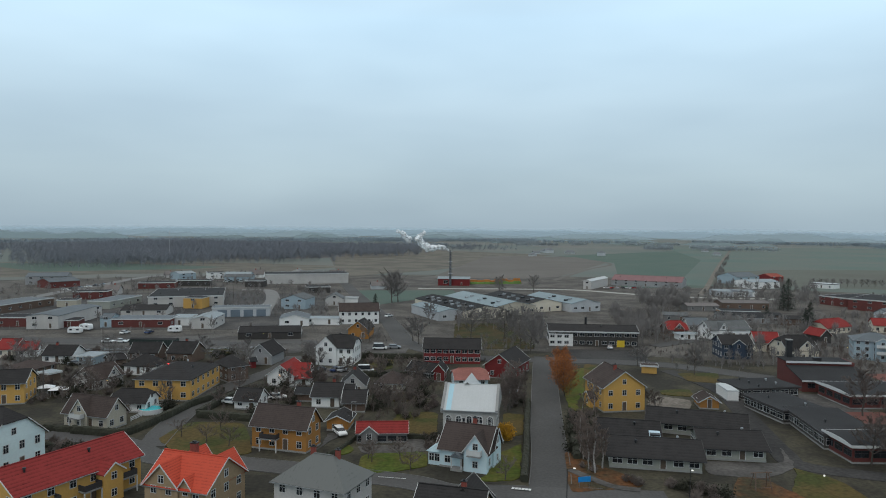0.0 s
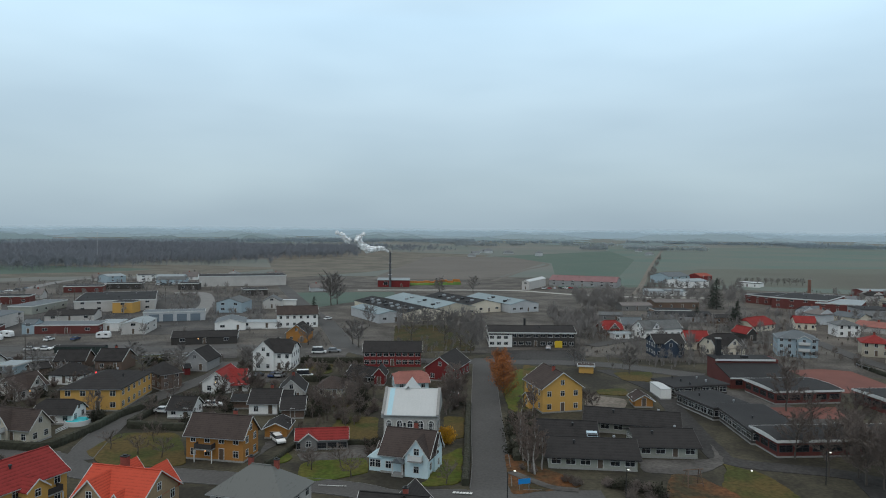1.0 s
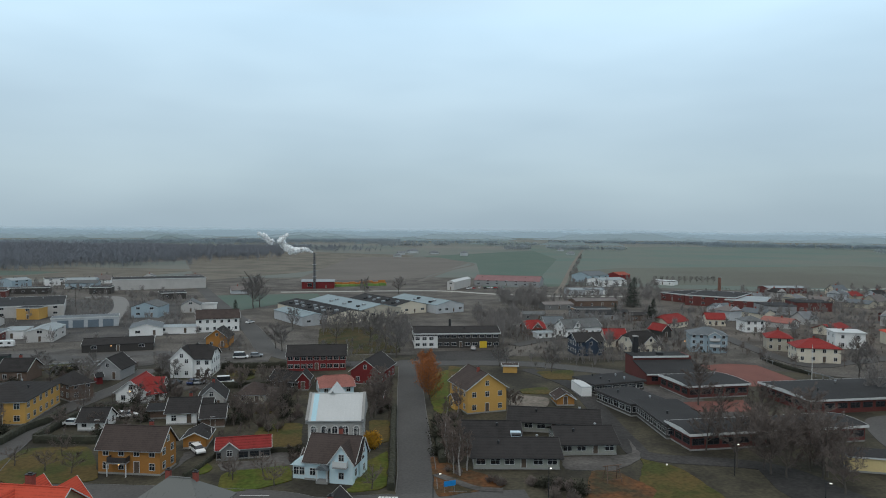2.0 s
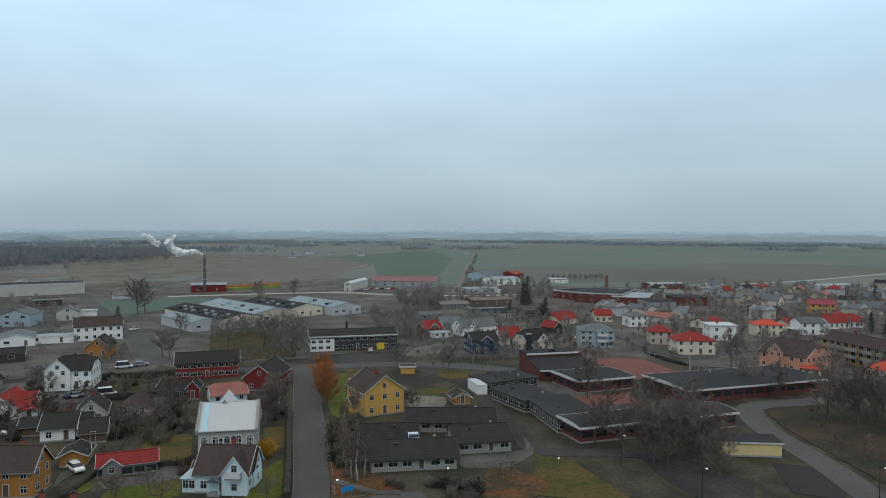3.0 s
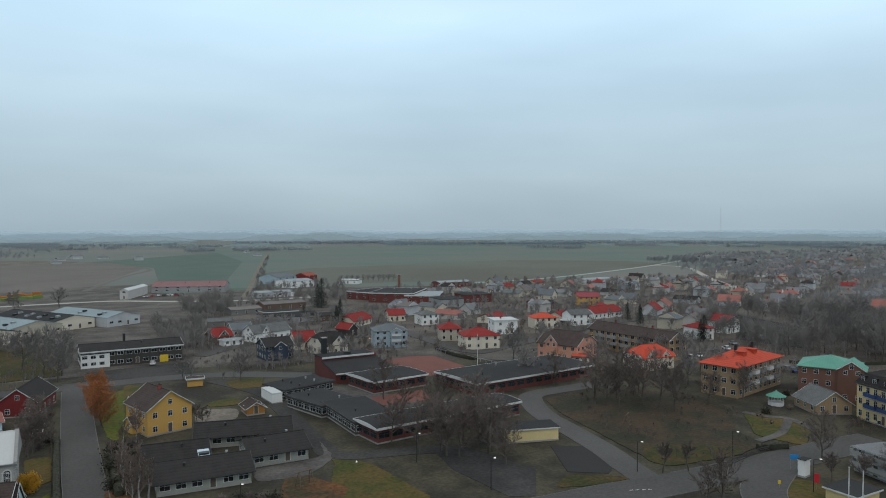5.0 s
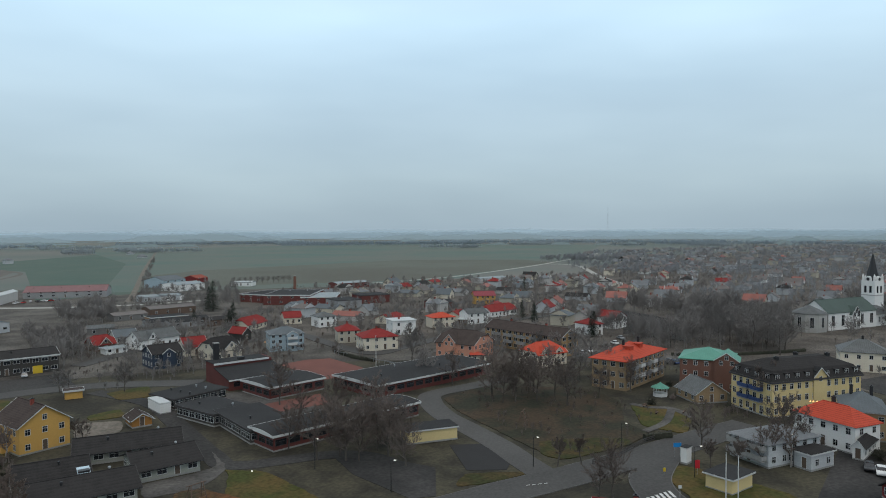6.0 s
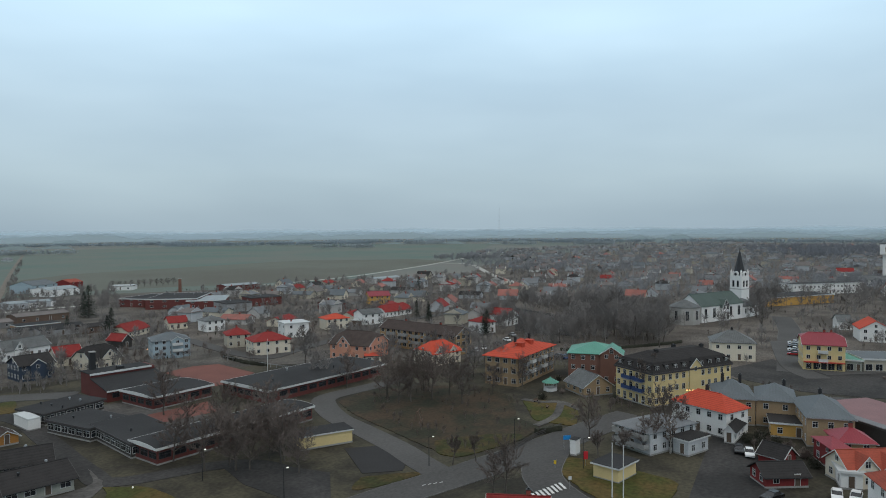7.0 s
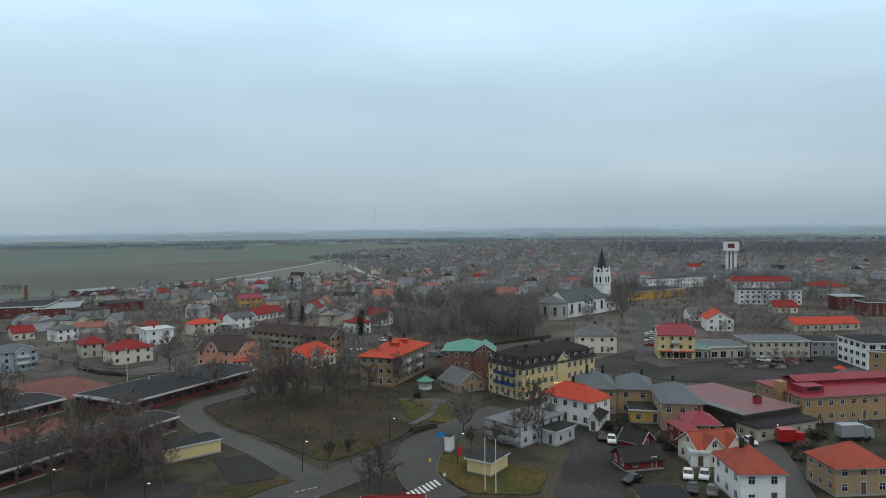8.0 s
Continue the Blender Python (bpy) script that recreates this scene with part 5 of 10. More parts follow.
house(160.8, 52.3, -85.5, 2.0, 12.0, 3.0, rh=1.2, turn=1, wall='white', tile='dark', name='garage', category='garage', floors=1, label='one-storey white rendered garage with a dark tiled gabled roof')
top = H['tan1'] = house(173.0, 37.7, -66.4, 9.0, 17.0, 6.5, rh=3.0, roof='hip', wall='tan', tile='bluegrey', chims=[(0, 2)], floors=2, label='two-storey tan rendered house with a blue-grey sheet hipped roof')
house(177.0, 58.4, -65.9, 8.7, 14.0, 6.5, rh=3.0, roof='hip', wall='tan', tile='bluegrey', chims=[(2, 2), (-2, 2)], floors=2, label='two-storey tan rendered house with a blue-grey sheet hipped roof')
house(180.4, 49.5, -73.1, 8.2, 13.0, 6.5, rh=2.6, roof='hip', wall='tan', tile='bluegrey', chims=[(2, 0)], floors=2, label='two-storey tan rendered house with a blue-grey sheet hipped roof')
house(170.5, 44.0, -71.1, 7.5, 7.0, 3.2, rh=0.4, roof='flat', wall='yellow', tile='dark', name='annex', category='annex', floors=1, label='one-storey yellow boarded annex with a dark tiled flat roof')
house(159.6, 29.7, -62.1, 6.6, 7.8, 4.8, rh=1.9, roof='hip', wall='tan', tile='redsheet', chims=[(0, 0)], floors=2, label='two-storey tan rendered house with a crimson sheet-metal hipped roof')
house(153.6, 31.8, -54.1, 3.4, 8.0, 4.6, rh=1.2, roof='hip', wall='red', tile='redsheet', floors=2, label='two-storey dark red boarded house with a crimson sheet-metal hipped roof')
top = H['crossred'] = house(147.5, 25.7, -46.6, 9.4, 7.0, 3.6, rh=2.4, wall='cream', tile='brownred', floors=1, label='one-storey cream rendered house with a brownish red tiled gabled roof')
cross(top, 'F', -1.5, 4, 0.5, 3.6, 2.2)
cross(top, 'F', 3.2, 3.4, 0.5, 3.6, 2.0)
house(144.1, 27.3, -68.2, 3.5, 6.0, 3.2, rh=0.4, roof='flat', wall='white', tile='white', name='annex', category='annex', floors=1, label='one-storey white rendered annex with a white sheet-metal flat roof')
house(131.6, 16.6, -59.1, 7.5, 10.8, 5.9, rh=3.0, roof='hip', wall='white', tile='brownred', chims=[(-1, 0.5), (1, 1)], floors=2, label='two-storey white rendered house with a brownish red tiled hipped roof')
top = H['yelred'] = house(143.9, 1.7, -56.3, 10.1, 8.5, 5.3, rh=2.8, roof='hip', wall='tan', tile='brownred', floors=2, label='two-storey tan rendered house with a brownish red tiled hipped roof')
top = H['market'] = house(181.9, 27.3, -36.4, 17.4, 26.5, 4.6, rh=0.5, roof='flat', wall='dark', tile='pinksheet', name='market_hall', label='low market hall with a faded pink sheet roof and dark walls', category='shop', verge_white=False, step=3.2, win=(2.4, 1.8), sill=0.6, faces='', floors=2)
house(172.1, 15.6, -38.0, 16.9, 6.0, 3.2, rh=0.4, roof='flat', wall='beige', tile='felt', name='loading_annex', category='shop', verge_white=False, floors=1, label='one-storey beige rendered loading annex with a grey felt flat roof')
top = H['dairy'] = house(199.9, 5.2, -50.4, 29.7, 17.9, 6.4, rh=1.8, roof='hip', wall='yellowbrick', tile='redsheet', floors=2, name='dairy_building', category='factory', step=3.0, label='two-storey yellow brick dairy building with a crimson sheet-metal hipped roof')
house(137.2, 37.2, -47.0, 7.9, 5.6, 2.3, rh=1.7, wall='red', tile='dark', name='shed', category='shed', verge_white=False, floors=1, label='one-storey dark red boarded shed with a dark tiled gabled roof')
house(147.4, 40.2, -15.0, 4.6, 5.0, 2.4, rh=1.8, turn=1, wall='red', tile='dark', name='shed', category='shed', faces='F', floors=1, label='small dark red boarded shed with a dark tiled roof')
house(117.9, 27.9, -61.4, 6.9, 7.0, 2.6, rh=0.5, roof='flat', wall='grey', verge_white=False, tile='felt', name='garage', category='garage', floors=1, label='one-storey grey rendered garage with a grey felt flat roof')
top = H['corner'] = house(257.0, 55.6, -70.6, 12.1, 13.0, 8.6, rh=3.0, roof='half', wall='paleyellow', tile='redsheet', floors=3, step=3.0, chims=[(1, 1), (3, 1)], label='three-storey pale yellow rendered house with a crimson sheet-metal half-hipped roof')
house(261.8, 47.0, -78.4, 4.5, 12.0, 3.6, rh=0.5, roof='flat', wall='green', tile='green', name='shop_annex', category='shop', step=2.2, win=(1.8, 2.0), sill=0.4, floors=1, label='one-storey grey-green boarded shop annex with a verdigris copper flat roof')
house(266.9, 42.0, -57.6, 12.2, 14.0, 4.0, rh=0.5, roof='flat', wall='beige', tile='bluegrey', name='shop_row', category='shop', step=2.6, win=(2.0, 2.0), sill=0.4, floors=1, label='one-storey beige rendered shop row with a blue-grey sheet flat roof')
top = H['manor'] = house(256.0, 84.0, -65.0, 14.0, 12.0, 6.6, rh=3.4, roof='hip', wall='cream', tile='grey', floors=2, step=3.0, chims=[(0, 0)], label='two-storey cream rendered house with a grey sheet-metal hipped roof')
house(331.3, 52.6, -70.5, 11.0, 15.0, 5.4, turn=1, rh=3.2, wall='white', tile='orange', step=3.4, floors=2, label='two-storey white rendered house with a bright orange tiled gabled roof')
house(358.0, 68.3, -64.5, 5.6, 9.0, 4.0, rh=2.4, wall='white', tile='grey', floors=1, label='one-storey white rendered house with a grey sheet-metal gabled roof')
house(275.7, 25.5, -62.1, 20.5, 13.0, 5.8, rh=0.4, roof='flat', wall='beige', tile='bluegrey', step=2.4, name='shop_row', category='shop', floors=2, label='two-storey beige rendered shop row with a blue-grey sheet flat roof')
house(284.3, 11.9, -65.9, 8.5, 13.0, 5.4, rh=0.4, roof='flat', wall='grey', tile='felt', name='shop_row', category='shop', floors=2, label='two-storey grey rendered shop row with a grey felt flat roof')
house(270.5, -5.2, -149.9, 16.5, 14.0, 8.4, rh=0.4, roof='flat', wall='white', tile='felt', floors=3, step=3.0, win=(1.8, 1.3), name='apartment_block', category='apartments', label='three-storey white rendered apartment block with a grey felt flat roof')
house(266.4, -7.5, -86.8, 8.1, 12.0, 6.0, rh=0.4, roof='flat', wall='yellowbrick', tile='felt', name='apartment_block', category='apartments', floors=2, label='two-storey yellow brick apartment block with a grey felt flat roof')
house(350.5, 12.8, -54.4, 29.7, 11.0, 3.2, rh=2.2, wall='beige', tile='orange', step=3.4, floors=1, label='one-storey beige rendered house with a bright orange tiled gabled roof')
top = H['apt2'] = house(447.4, 43.0, -69.1, 33.8, 12.0, 8.0, rh=0.5, roof='flat', wall='white', tile='felt', floors=3, name='apartment_block', category='apartments', label='three-storey white rendered apartment block with a grey felt flat roof')
house(535.5, 56.8, -66.6, 39.2, 12.0, 6.5, rh=3.0, wall='white', tile='red', name='apartment_block', category='apartments', floors=2, label='two-storey white rendered apartment block with a red tiled gabled roof')
house(492.9, 14.3, -129.8, 21.2, 14.0, 8.0, rh=2.6, roof='hip', wall='stone', tile='red', floors=3, label='three-storey pale stone-rendered house with a red tiled hipped roof')
house(434.8, 3.5, -65.0, 13.1, 11.0, 7.5, rh=0.4, roof='flat', wall='brick', tile='lightgrey', floors=3, label='three-storey red brick house with a light grey sheet flat roof')
house(413.4, -7.8, -64.7, 10.2, 12.0, 7.0, rh=0.4, roof='flat', wall='brick', tile='felt', floors=3, label='three-storey red brick house with a grey felt flat roof')
house(407.3, 32.0, -64.9, 12.0, 9.0, 3.4, rh=3.0, roof='half', wall='cream', tile='red', floors=1, label='one-storey cream rendered house with a red tiled half-hipped roof')
house(535.0, 114.0, -36.0, 56.0, 12.0, 7.0, rh=0.5, roof='flat', wall='white', tile='felt', floors=2, name='apartment_block', category='apartments', label='two-storey white rendered apartment block with a grey felt flat roof')
house(452.0, 118.0, -118.0, 20.0, 62.0, 5.0, rh=0.5, roof='flat', wall='yellow', tile='felt', name='office_building', category='office', floors=2, label='two-storey yellow boarded office building with a grey felt flat roof')
house(730.0, 136.2, -69.5, 13.3, 10.0, 4.0, rh=3, wall='white', tile='red', floors=1, label='one-storey white rendered house with a red tiled gabled roof')
house(616.9, 93.2, -103.1, 19.5, 12.0, 5.0, rh=3, wall='white', tile='grey', floors=2, label='two-storey white rendered house with a grey sheet-metal gabled roof')
house(690.2, 98.5, -68.8, 16.9, 12.0, 5.0, rh=3, wall='greywhite', tile='brown', floors=2, label='two-storey off-white boarded house with a brown tiled gabled roof')
house(-186.3, 298.0, 6.6, 12.9, 36.4, 5.6, turn=1, rh=0.9, wall='greywhite', tile='bluegrey', name='warehouse', category='warehouse', step=7.0, win=(1.8, 1.0), sill=1.4, over=0.2, floors=2, label='two-storey off-white boarded warehouse with a blue-grey sheet gabled roof')
house(-188.8, 315.6, 89.4, 14.1, 12.0, 5.0, rh=0.8, wall='greywhite', tile='bluegrey', name='warehouse', category='warehouse', step=7.0, win=(1.8, 1.0), sill=1.4, over=0.2, floors=2, label='two-storey off-white boarded warehouse with a light grey sheet gabled roof')
house(-177.6, 290.3, 15.6, 7.4, 9.0, 3.0, rh=0.4, roof='flat', wall='brick', tile='felt', name='warehouse', category='warehouse', step=7.0, win=(1.8, 1.0), sill=1.4, over=0.2, floors=1, label='one-storey red brick warehouse with a grey felt flat roof')
house(-202.8, 290.7, 6.7, 14.0, 12.0, 4.0, rh=0.5, roof='flat', wall='brick', tile='felt', name='warehouse', category='warehouse', step=7.0, win=(1.8, 1.0), sill=1.4, over=0.2, floors=1, label='one-storey red brick warehouse with a grey felt flat roof')
house(-161.6, 291.7, 6.7, 4.7, 9.0, 4.2, rh=1.4, wall='lightblue', tile='bluegrey', name='warehouse', category='warehouse', step=7.0, win=(1.8, 1.0), sill=1.4, over=0.2, floors=2, label='two-storey light blue metal-clad warehouse with a blue-grey sheet gabled roof')
house(-147.4, 294.9, 6.7, 24.6, 12.0, 3.6, rh=0.5, roof='flat', wall='brick', tile='bluegrey', name='warehouse', category='warehouse', step=7.0, win=(1.8, 1.0), sill=1.4, over=0.2, floors=1, label='one-storey red brick warehouse with a light grey sheet flat roof')
house(-165.9, 334.0, 11.1, 21.0, 14.0, 2.8, rh=1.8, wall='greywhite', tile='dark', name='warehouse', category='warehouse', step=7.0, win=(1.8, 1.0), sill=1.4, over=0.2, floors=1, label='one-storey off-white boarded warehouse with a dark tiled gabled roof')
top = H['i7'] = house(-168.5, 388.5, 19.6, 38.0, 50.0, 5.6, rh=0.6, roof='flat', wall='greywhite', tile='felt', vents=5, name='warehouse', category='warehouse', step=7.0, win=(1.8, 1.0), sill=1.4, over=0.2, floors=2, label='two-storey beige rendered warehouse with a blue-grey sheet flat roof')
house(-153.3, 362.4, -2.5, 10.2, 9.0, 5.6, rh=0.4, roof='flat', wall='yellow', tile='felt', name='warehouse', category='warehouse', step=7.0, win=(1.8, 1.0), sill=1.4, over=0.2, floors=2, label='two-storey yellow boarded warehouse with a grey felt flat roof')
top = H['garagerow'] = house(-118.4, 333.6, 16.0, 26.9, 10.0, 4.4, rh=0.5, roof='flat', wall='dullwhite', tile='bluegrey', name='warehouse', category='warehouse', faces='', step=7.0, win=(1.8, 1.0), sill=1.4, over=0.2, floors=2, label='two-storey dull white warehouse with a blue-grey sheet flat roof')
house(-120.3, 297.0, 6.6, 9.4, 18.0, 4.4, rh=1.2, turn=1, wall='greywhite', tile='lightgrey', name='warehouse', category='warehouse', step=7.0, win=(1.8, 1.0), sill=1.4, over=0.2, floors=2, label='two-storey off-white boarded warehouse with a light grey sheet gabled roof')
house(-133.8, 302.4, 6.7, 8.4, 12.0, 3.4, rh=0.4, roof='flat', wall='white', tile='lightgrey', name='warehouse', category='warehouse', step=7.0, win=(1.8, 1.0), sill=1.4, over=0.2, floors=1, label='one-storey white rendered warehouse with a light grey sheet flat roof')
house(-139.1, 535.8, 17.0, 62.3, 26.0, 7.4, rh=0.6, roof='flat', wall='greywhite', tile='felt', faces='', vents=8, name='warehouse', category='warehouse', step=7.0, win=(1.8, 1.0), sill=1.4, over=0.2, floors=3, label='three-storey off-white boarded warehouse with a grey felt flat roof')
house(-100.3, 369.6, -4.1, 13.2, 16.0, 5.4, turn=1, rh=2.2, wall='lightblue', tile='grey', name='warehouse', category='warehouse', step=7.0, win=(1.8, 1.0), sill=1.4, over=0.2, floors=2, label='two-storey light blue metal-clad warehouse with a grey sheet-metal gabled roof')
house(-85.1, 308.3, 12.2, 12.6, 16.0, 3.4, turn=1, rh=1.6, wall='white', tile='bluegrey', name='warehouse', category='warehouse', step=7.0, win=(1.8, 1.0), sill=1.4, over=0.2, floors=1, label='one-storey white rendered warehouse with a blue-grey sheet gabled roof')
house(-74.0, 310.2, 4.7, 17.7, 8.0, 2.8, rh=0.4, roof='flat', wall='white', tile='lightgrey', name='warehouse', category='warehouse', step=7.0, win=(1.8, 1.0), sill=1.4, over=0.2, floors=1, label='one-storey white rendered warehouse with a light grey sheet flat roof')
house(-57.8, 316.2, 13.0, 17.6, 11.0, 6.0, rh=3.0, wall='white', tile='brown', step=3, floors=2, label='two-storey white rendered house with a brown tiled gabled roof')
house(-49.3, 275.0, -4.2, 7.9, 10.0, 4.0, rh=3.0, turn=1, wall='ochre', tile='dark', floors=1, label='one-storey ochre rendered house with a dark tiled gabled roof')
house(-84.4, 270.7, 12.1, 23.6, 12.0, 2.8, rh=1.6, wall='dark', tile='dark', name='warehouse', category='warehouse', step=7.0, win=(1.8, 1.0), sill=1.4, over=0.2, floors=1, label='one-storey dark stained wooden warehouse with a dark tiled gabled roof')
house(-211.0, 496.0, 8, 24.0, 9.0, 4.0, rh=0.5, roof='flat', wall='dark', tile='felt', name='storage_shed', category='shed', step=6.0, win=(1.4, 0.8), sill=1.4, over=0.25, floors=1, doors=(), label='long dark stained shed with a black felt roof')
house(-192.0, 536.0, 7, 21.0, 11.0, 4.0, rh=1.8, wall='lightblue', tile='grey', name='storage_shed', category='shed', step=6.0, win=(1.4, 0.8), sill=1.4, over=0.25, floors=1, doors=(), label='light blue metal shed with a grey sheet roof')
house(-297.0, 470.0, 60, 21.0, 16.0, 4.4, rh=2.2, wall='brick', tile='bluegrey', name='storage_shed', category='shed', step=6.0, win=(1.4, 0.8), sill=1.4, over=0.25, floors=1, doors=(), label='dark red brick barn with a blue-grey roof')


def factory_shed(along, front, w, d, h, rh, wall, tile, vents, words):
    """One of the parallel factory sheds, its gable to the street; along and front: where its front middle lies."""
    a = radians(28)
    v, n = Vector((math.cos(a), math.sin(a))), Vector((-math.sin(a), math.cos(a)))
    c = Vector((-21.2, 322.2)) + v * along + n * (front + d / 2)
    top = house(c.x, c.y, 28, w, d, h, rh=rh, turn=1, wall=wall, tile=tile, name='factory_shed', category='factory', step=4.5, win=(1.8, 1.0), sill=1.6, over=0.25, faces='F', gable_win=False, vents=0, floors=1, label=words)
    for i in range(vents):
        y, x = -d / 2 + d * (i // 2 + 0.6) / (vents // 2 + 1), (-0.22 if i % 2 else -0.36) * w
        z = h + rh * (1 - abs(x) / (w / 2))
        part("roof_light", Shape().box(x - 0.8, x + 0.8, y - 0.8, y + 0.8, z - 0.4, z + 0.75), STEEL if i % 3 else BLACKMETAL, top)
    return top


factory_shed(6.5, 2.0, 12.0, 34.0, 4.4, 1.2, 'dullwhite', 'paleslate', 0, 'low off-white factory shed with a pale slate-blue sheet roof')
factory_shed(23.5, 0.0, 21.0, 62.0, 4.6, 2.0, 'cream', 'felt', 14, 'long cream factory shed with a dark felt roof and roof lights')
factory_shed(46.0, 9.0, 23.0, 60.0, 4.6, 2.4, 'beige', 'paleslate', 6, 'long beige factory shed with a pale slate-blue sheet roof')
factory_shed(68.0, 16.0, 20.0, 50.0, 4.6, 2.2, 'cream', 'felt', 8, 'cream factory shed with a dark felt roof')
factory_shed(88.0, 8.0, 18.0, 46.0, 4.6, 2.0, 'dullwhite', 'paleslate', 4, 'off-white factory shed with a pale slate-blue sheet roof')
house(-24.0, 530.5, -0.0, 23.5, 16.0, 5.2, rh=1.2, wall='red', tile='lightgrey', name='heating_plant', category='factory', label='dark red heating plant hall with a light sheet roof', step=12, win=(3, 2.5), sill=1.5, floors=1)
house(81.5, 524.4, -26.1, 5.5, 42.0, 6.0, turn=1, rh=1.2, wall='greywhite', tile='white', name='warehouse', category='warehouse', step=7.0, win=(1.8, 1.0), sill=1.4, over=0.2, floors=2, label='two-storey off-white boarded warehouse with a white sheet-metal gabled roof')
house(124.5, 544.5, -23.9, 51.8, 22.0, 4.4, rh=3.4, wall='grey', tile='pinksheet', vents=6, name='warehouse', category='warehouse', step=7.0, win=(1.8, 1.0), sill=1.4, over=0.2, floors=2, label='two-storey grey rendered warehouse with a faded pink sheet gabled roof')
house(204.0, 580.2, 30.0, 24.8, 20.0, 6.0, rh=3, wall='lightblue', tile='bluegrey', name='warehouse', category='warehouse', step=7.0, win=(1.8, 1.0), sill=1.4, over=0.2, floors=2, label='two-storey light blue metal-clad warehouse with a blue-grey sheet gabled roof')
house(203.8, 541.1, 17.5, 24.7, 20.0, 5.0, rh=1.5, wall='white', tile='lightgrey', name='warehouse', category='warehouse', step=7.0, win=(1.8, 1.0), sill=1.4, over=0.2, floors=2, label='two-storey white rendered warehouse with a light grey sheet gabled roof')
house(167.3, 470.5, 8.0, 15.5, 12.0, 3.4, rh=1, wall='white', tile='bluegrey', name='warehouse', category='warehouse', step=7.0, win=(1.8, 1.0), sill=1.4, over=0.2, floors=1, label='one-storey white rendered warehouse with a blue-grey sheet gabled roof')
house(239.3, 605.2, 25.9, 14.0, 14.0, 4.6, rh=2.2, wall='red', tile='brownred', name='warehouse', category='warehouse', step=7.0, win=(1.8, 1.0), sill=1.4, over=0.2, floors=2, label='two-storey dark red boarded warehouse with a dull red tiled gabled roof')
house(214.8, 425.2, -66.3, 18.5, 30.0, 5.0, rh=0.6, roof='flat', wall='brick', tile='felt', name='warehouse', category='warehouse', step=7.0, win=(1.8, 1.0), sill=1.4, over=0.2, floors=2, label='two-storey red brick warehouse with a grey felt flat roof')
house(223.8, 403.6, -43.4, 28.8, 40.0, 6.0, rh=0.6, roof='flat', wall='brick', tile='felt', vents=5, name='warehouse', category='warehouse', step=7.0, win=(1.8, 1.0), sill=1.4, over=0.2, floors=2, label='two-storey red brick warehouse with a grey felt flat roof')
house(232.1, 385.2, -37.1, 21.5, 30.0, 5.0, rh=0.6, roof='flat', wall='brick', tile='lightgrey', name='warehouse', category='warehouse', step=7.0, win=(1.8, 1.0), sill=1.4, over=0.2, floors=2, label='two-storey red brick warehouse with a light grey sheet flat roof')
house(127.5, 362.0, -1.3, 18.3, 10.0, 3.0, rh=0.4, roof='flat', wall='ochre', tile='felt', name='warehouse', category='warehouse', step=7.0, win=(1.8, 1.0), sill=1.4, over=0.2, floors=1, label='one-storey ochre rendered warehouse with a grey felt flat roof')
house(128.2, 337.9, 6.8, 18.7, 9.0, 3.0, rh=0.8, wall='grey', tile='felt', name='warehouse', category='warehouse', step=7.0, win=(1.8, 1.0), sill=1.4, over=0.2, floors=1, label='one-storey grey rendered warehouse with a grey felt gabled roof')
house(125.7, 344.1, -5.2, 28.6, 10.0, 3.2, rh=1.1, wall='grey', tile='felt', name='storage_shed', category='shed', step=6.0, over=0.3, faces='F', floors=1, label='long low storage shed with a shallow weathered roof')
house(141.6, 397.7, 4.2, 25.8, 12.0, 3.6, rh=1.1, wall='brown', tile='dullbrown', name='storage_shed', category='shed', step=6.0, over=0.3, faces='F', floors=1, label='long low storage shed with a shallow weathered roof')
house(115.3, 384.8, 5.0, 17.1, 10.0, 3.0, rh=1.1, wall='greyboard', tile='dullbrown', name='storage_shed', category='shed', step=6.0, over=0.3, faces='F', floors=1, label='long low storage shed with a shallow weathered roof')
house(143.1, 334.3, 3.5, 14.7, 9.0, 3.0, rh=1.1, wall='brown', tile='dark', name='storage_shed', category='shed', step=6.0, over=0.3, faces='F', floors=1, label='long low storage shed with a shallow weathered roof')
house(160.6, 470.1, -3.5, 24.5, 10.0, 3.4, rh=1.1, wall='dullwhite', tile='lightgrey', name='storage_shed', category='shed', step=6.0, over=0.3, faces='F', floors=1, label='long low storage shed with a shallow weathered roof')
house(90.5, 340.8, -13.2, 11.0, 8.0, 3.0, rh=1.1, wall='greyboard', tile='grey', name='storage_shed', category='shed', step=6.0, over=0.3, faces='F', floors=1, label='long low storage shed with a shallow weathered roof')
house(229.5, 355.1, -8.7, 15.2, 18.0, 5.0, rh=0.5, roof='flat', wall='grey', tile='felt', name='works_hall', category='warehouse', step=6.0, over=0.2, faces='F', floors=1, verge_white=False, vents=3, label='grey rendered works hall with a dark felt roof')
house(259.1, 369.0, -12.2, 19.3, 16.0, 5.0, rh=0.5, roof='flat', wall='brick', tile='felt', name='works_hall', category='warehouse', step=6.0, over=0.2, faces='F', floors=1, verge_white=False, vents=3, label='red brick works hall with a dark felt roof')
house(255.5, 545.7, -44.1, 17.4, 12.0, 3.4, rh=0.5, roof='flat', wall='white', tile='white', name='works_hall', category='warehouse', step=6.0, over=0.2, faces='F', floors=1, verge_white=False, vents=3, label='low white works hall with a white sheet roof')
top = H['nave'] = house(355.2, 126.4, -16.6, 32.9, 14.0, 8.2, rh=5.2, tile='darkgreen', floors=1, win=(1.9, 4.6), sill=2.0, step=6.5, label='white rendered church nave with a dark green copper roof', name='church_nave', category='church', doors=())
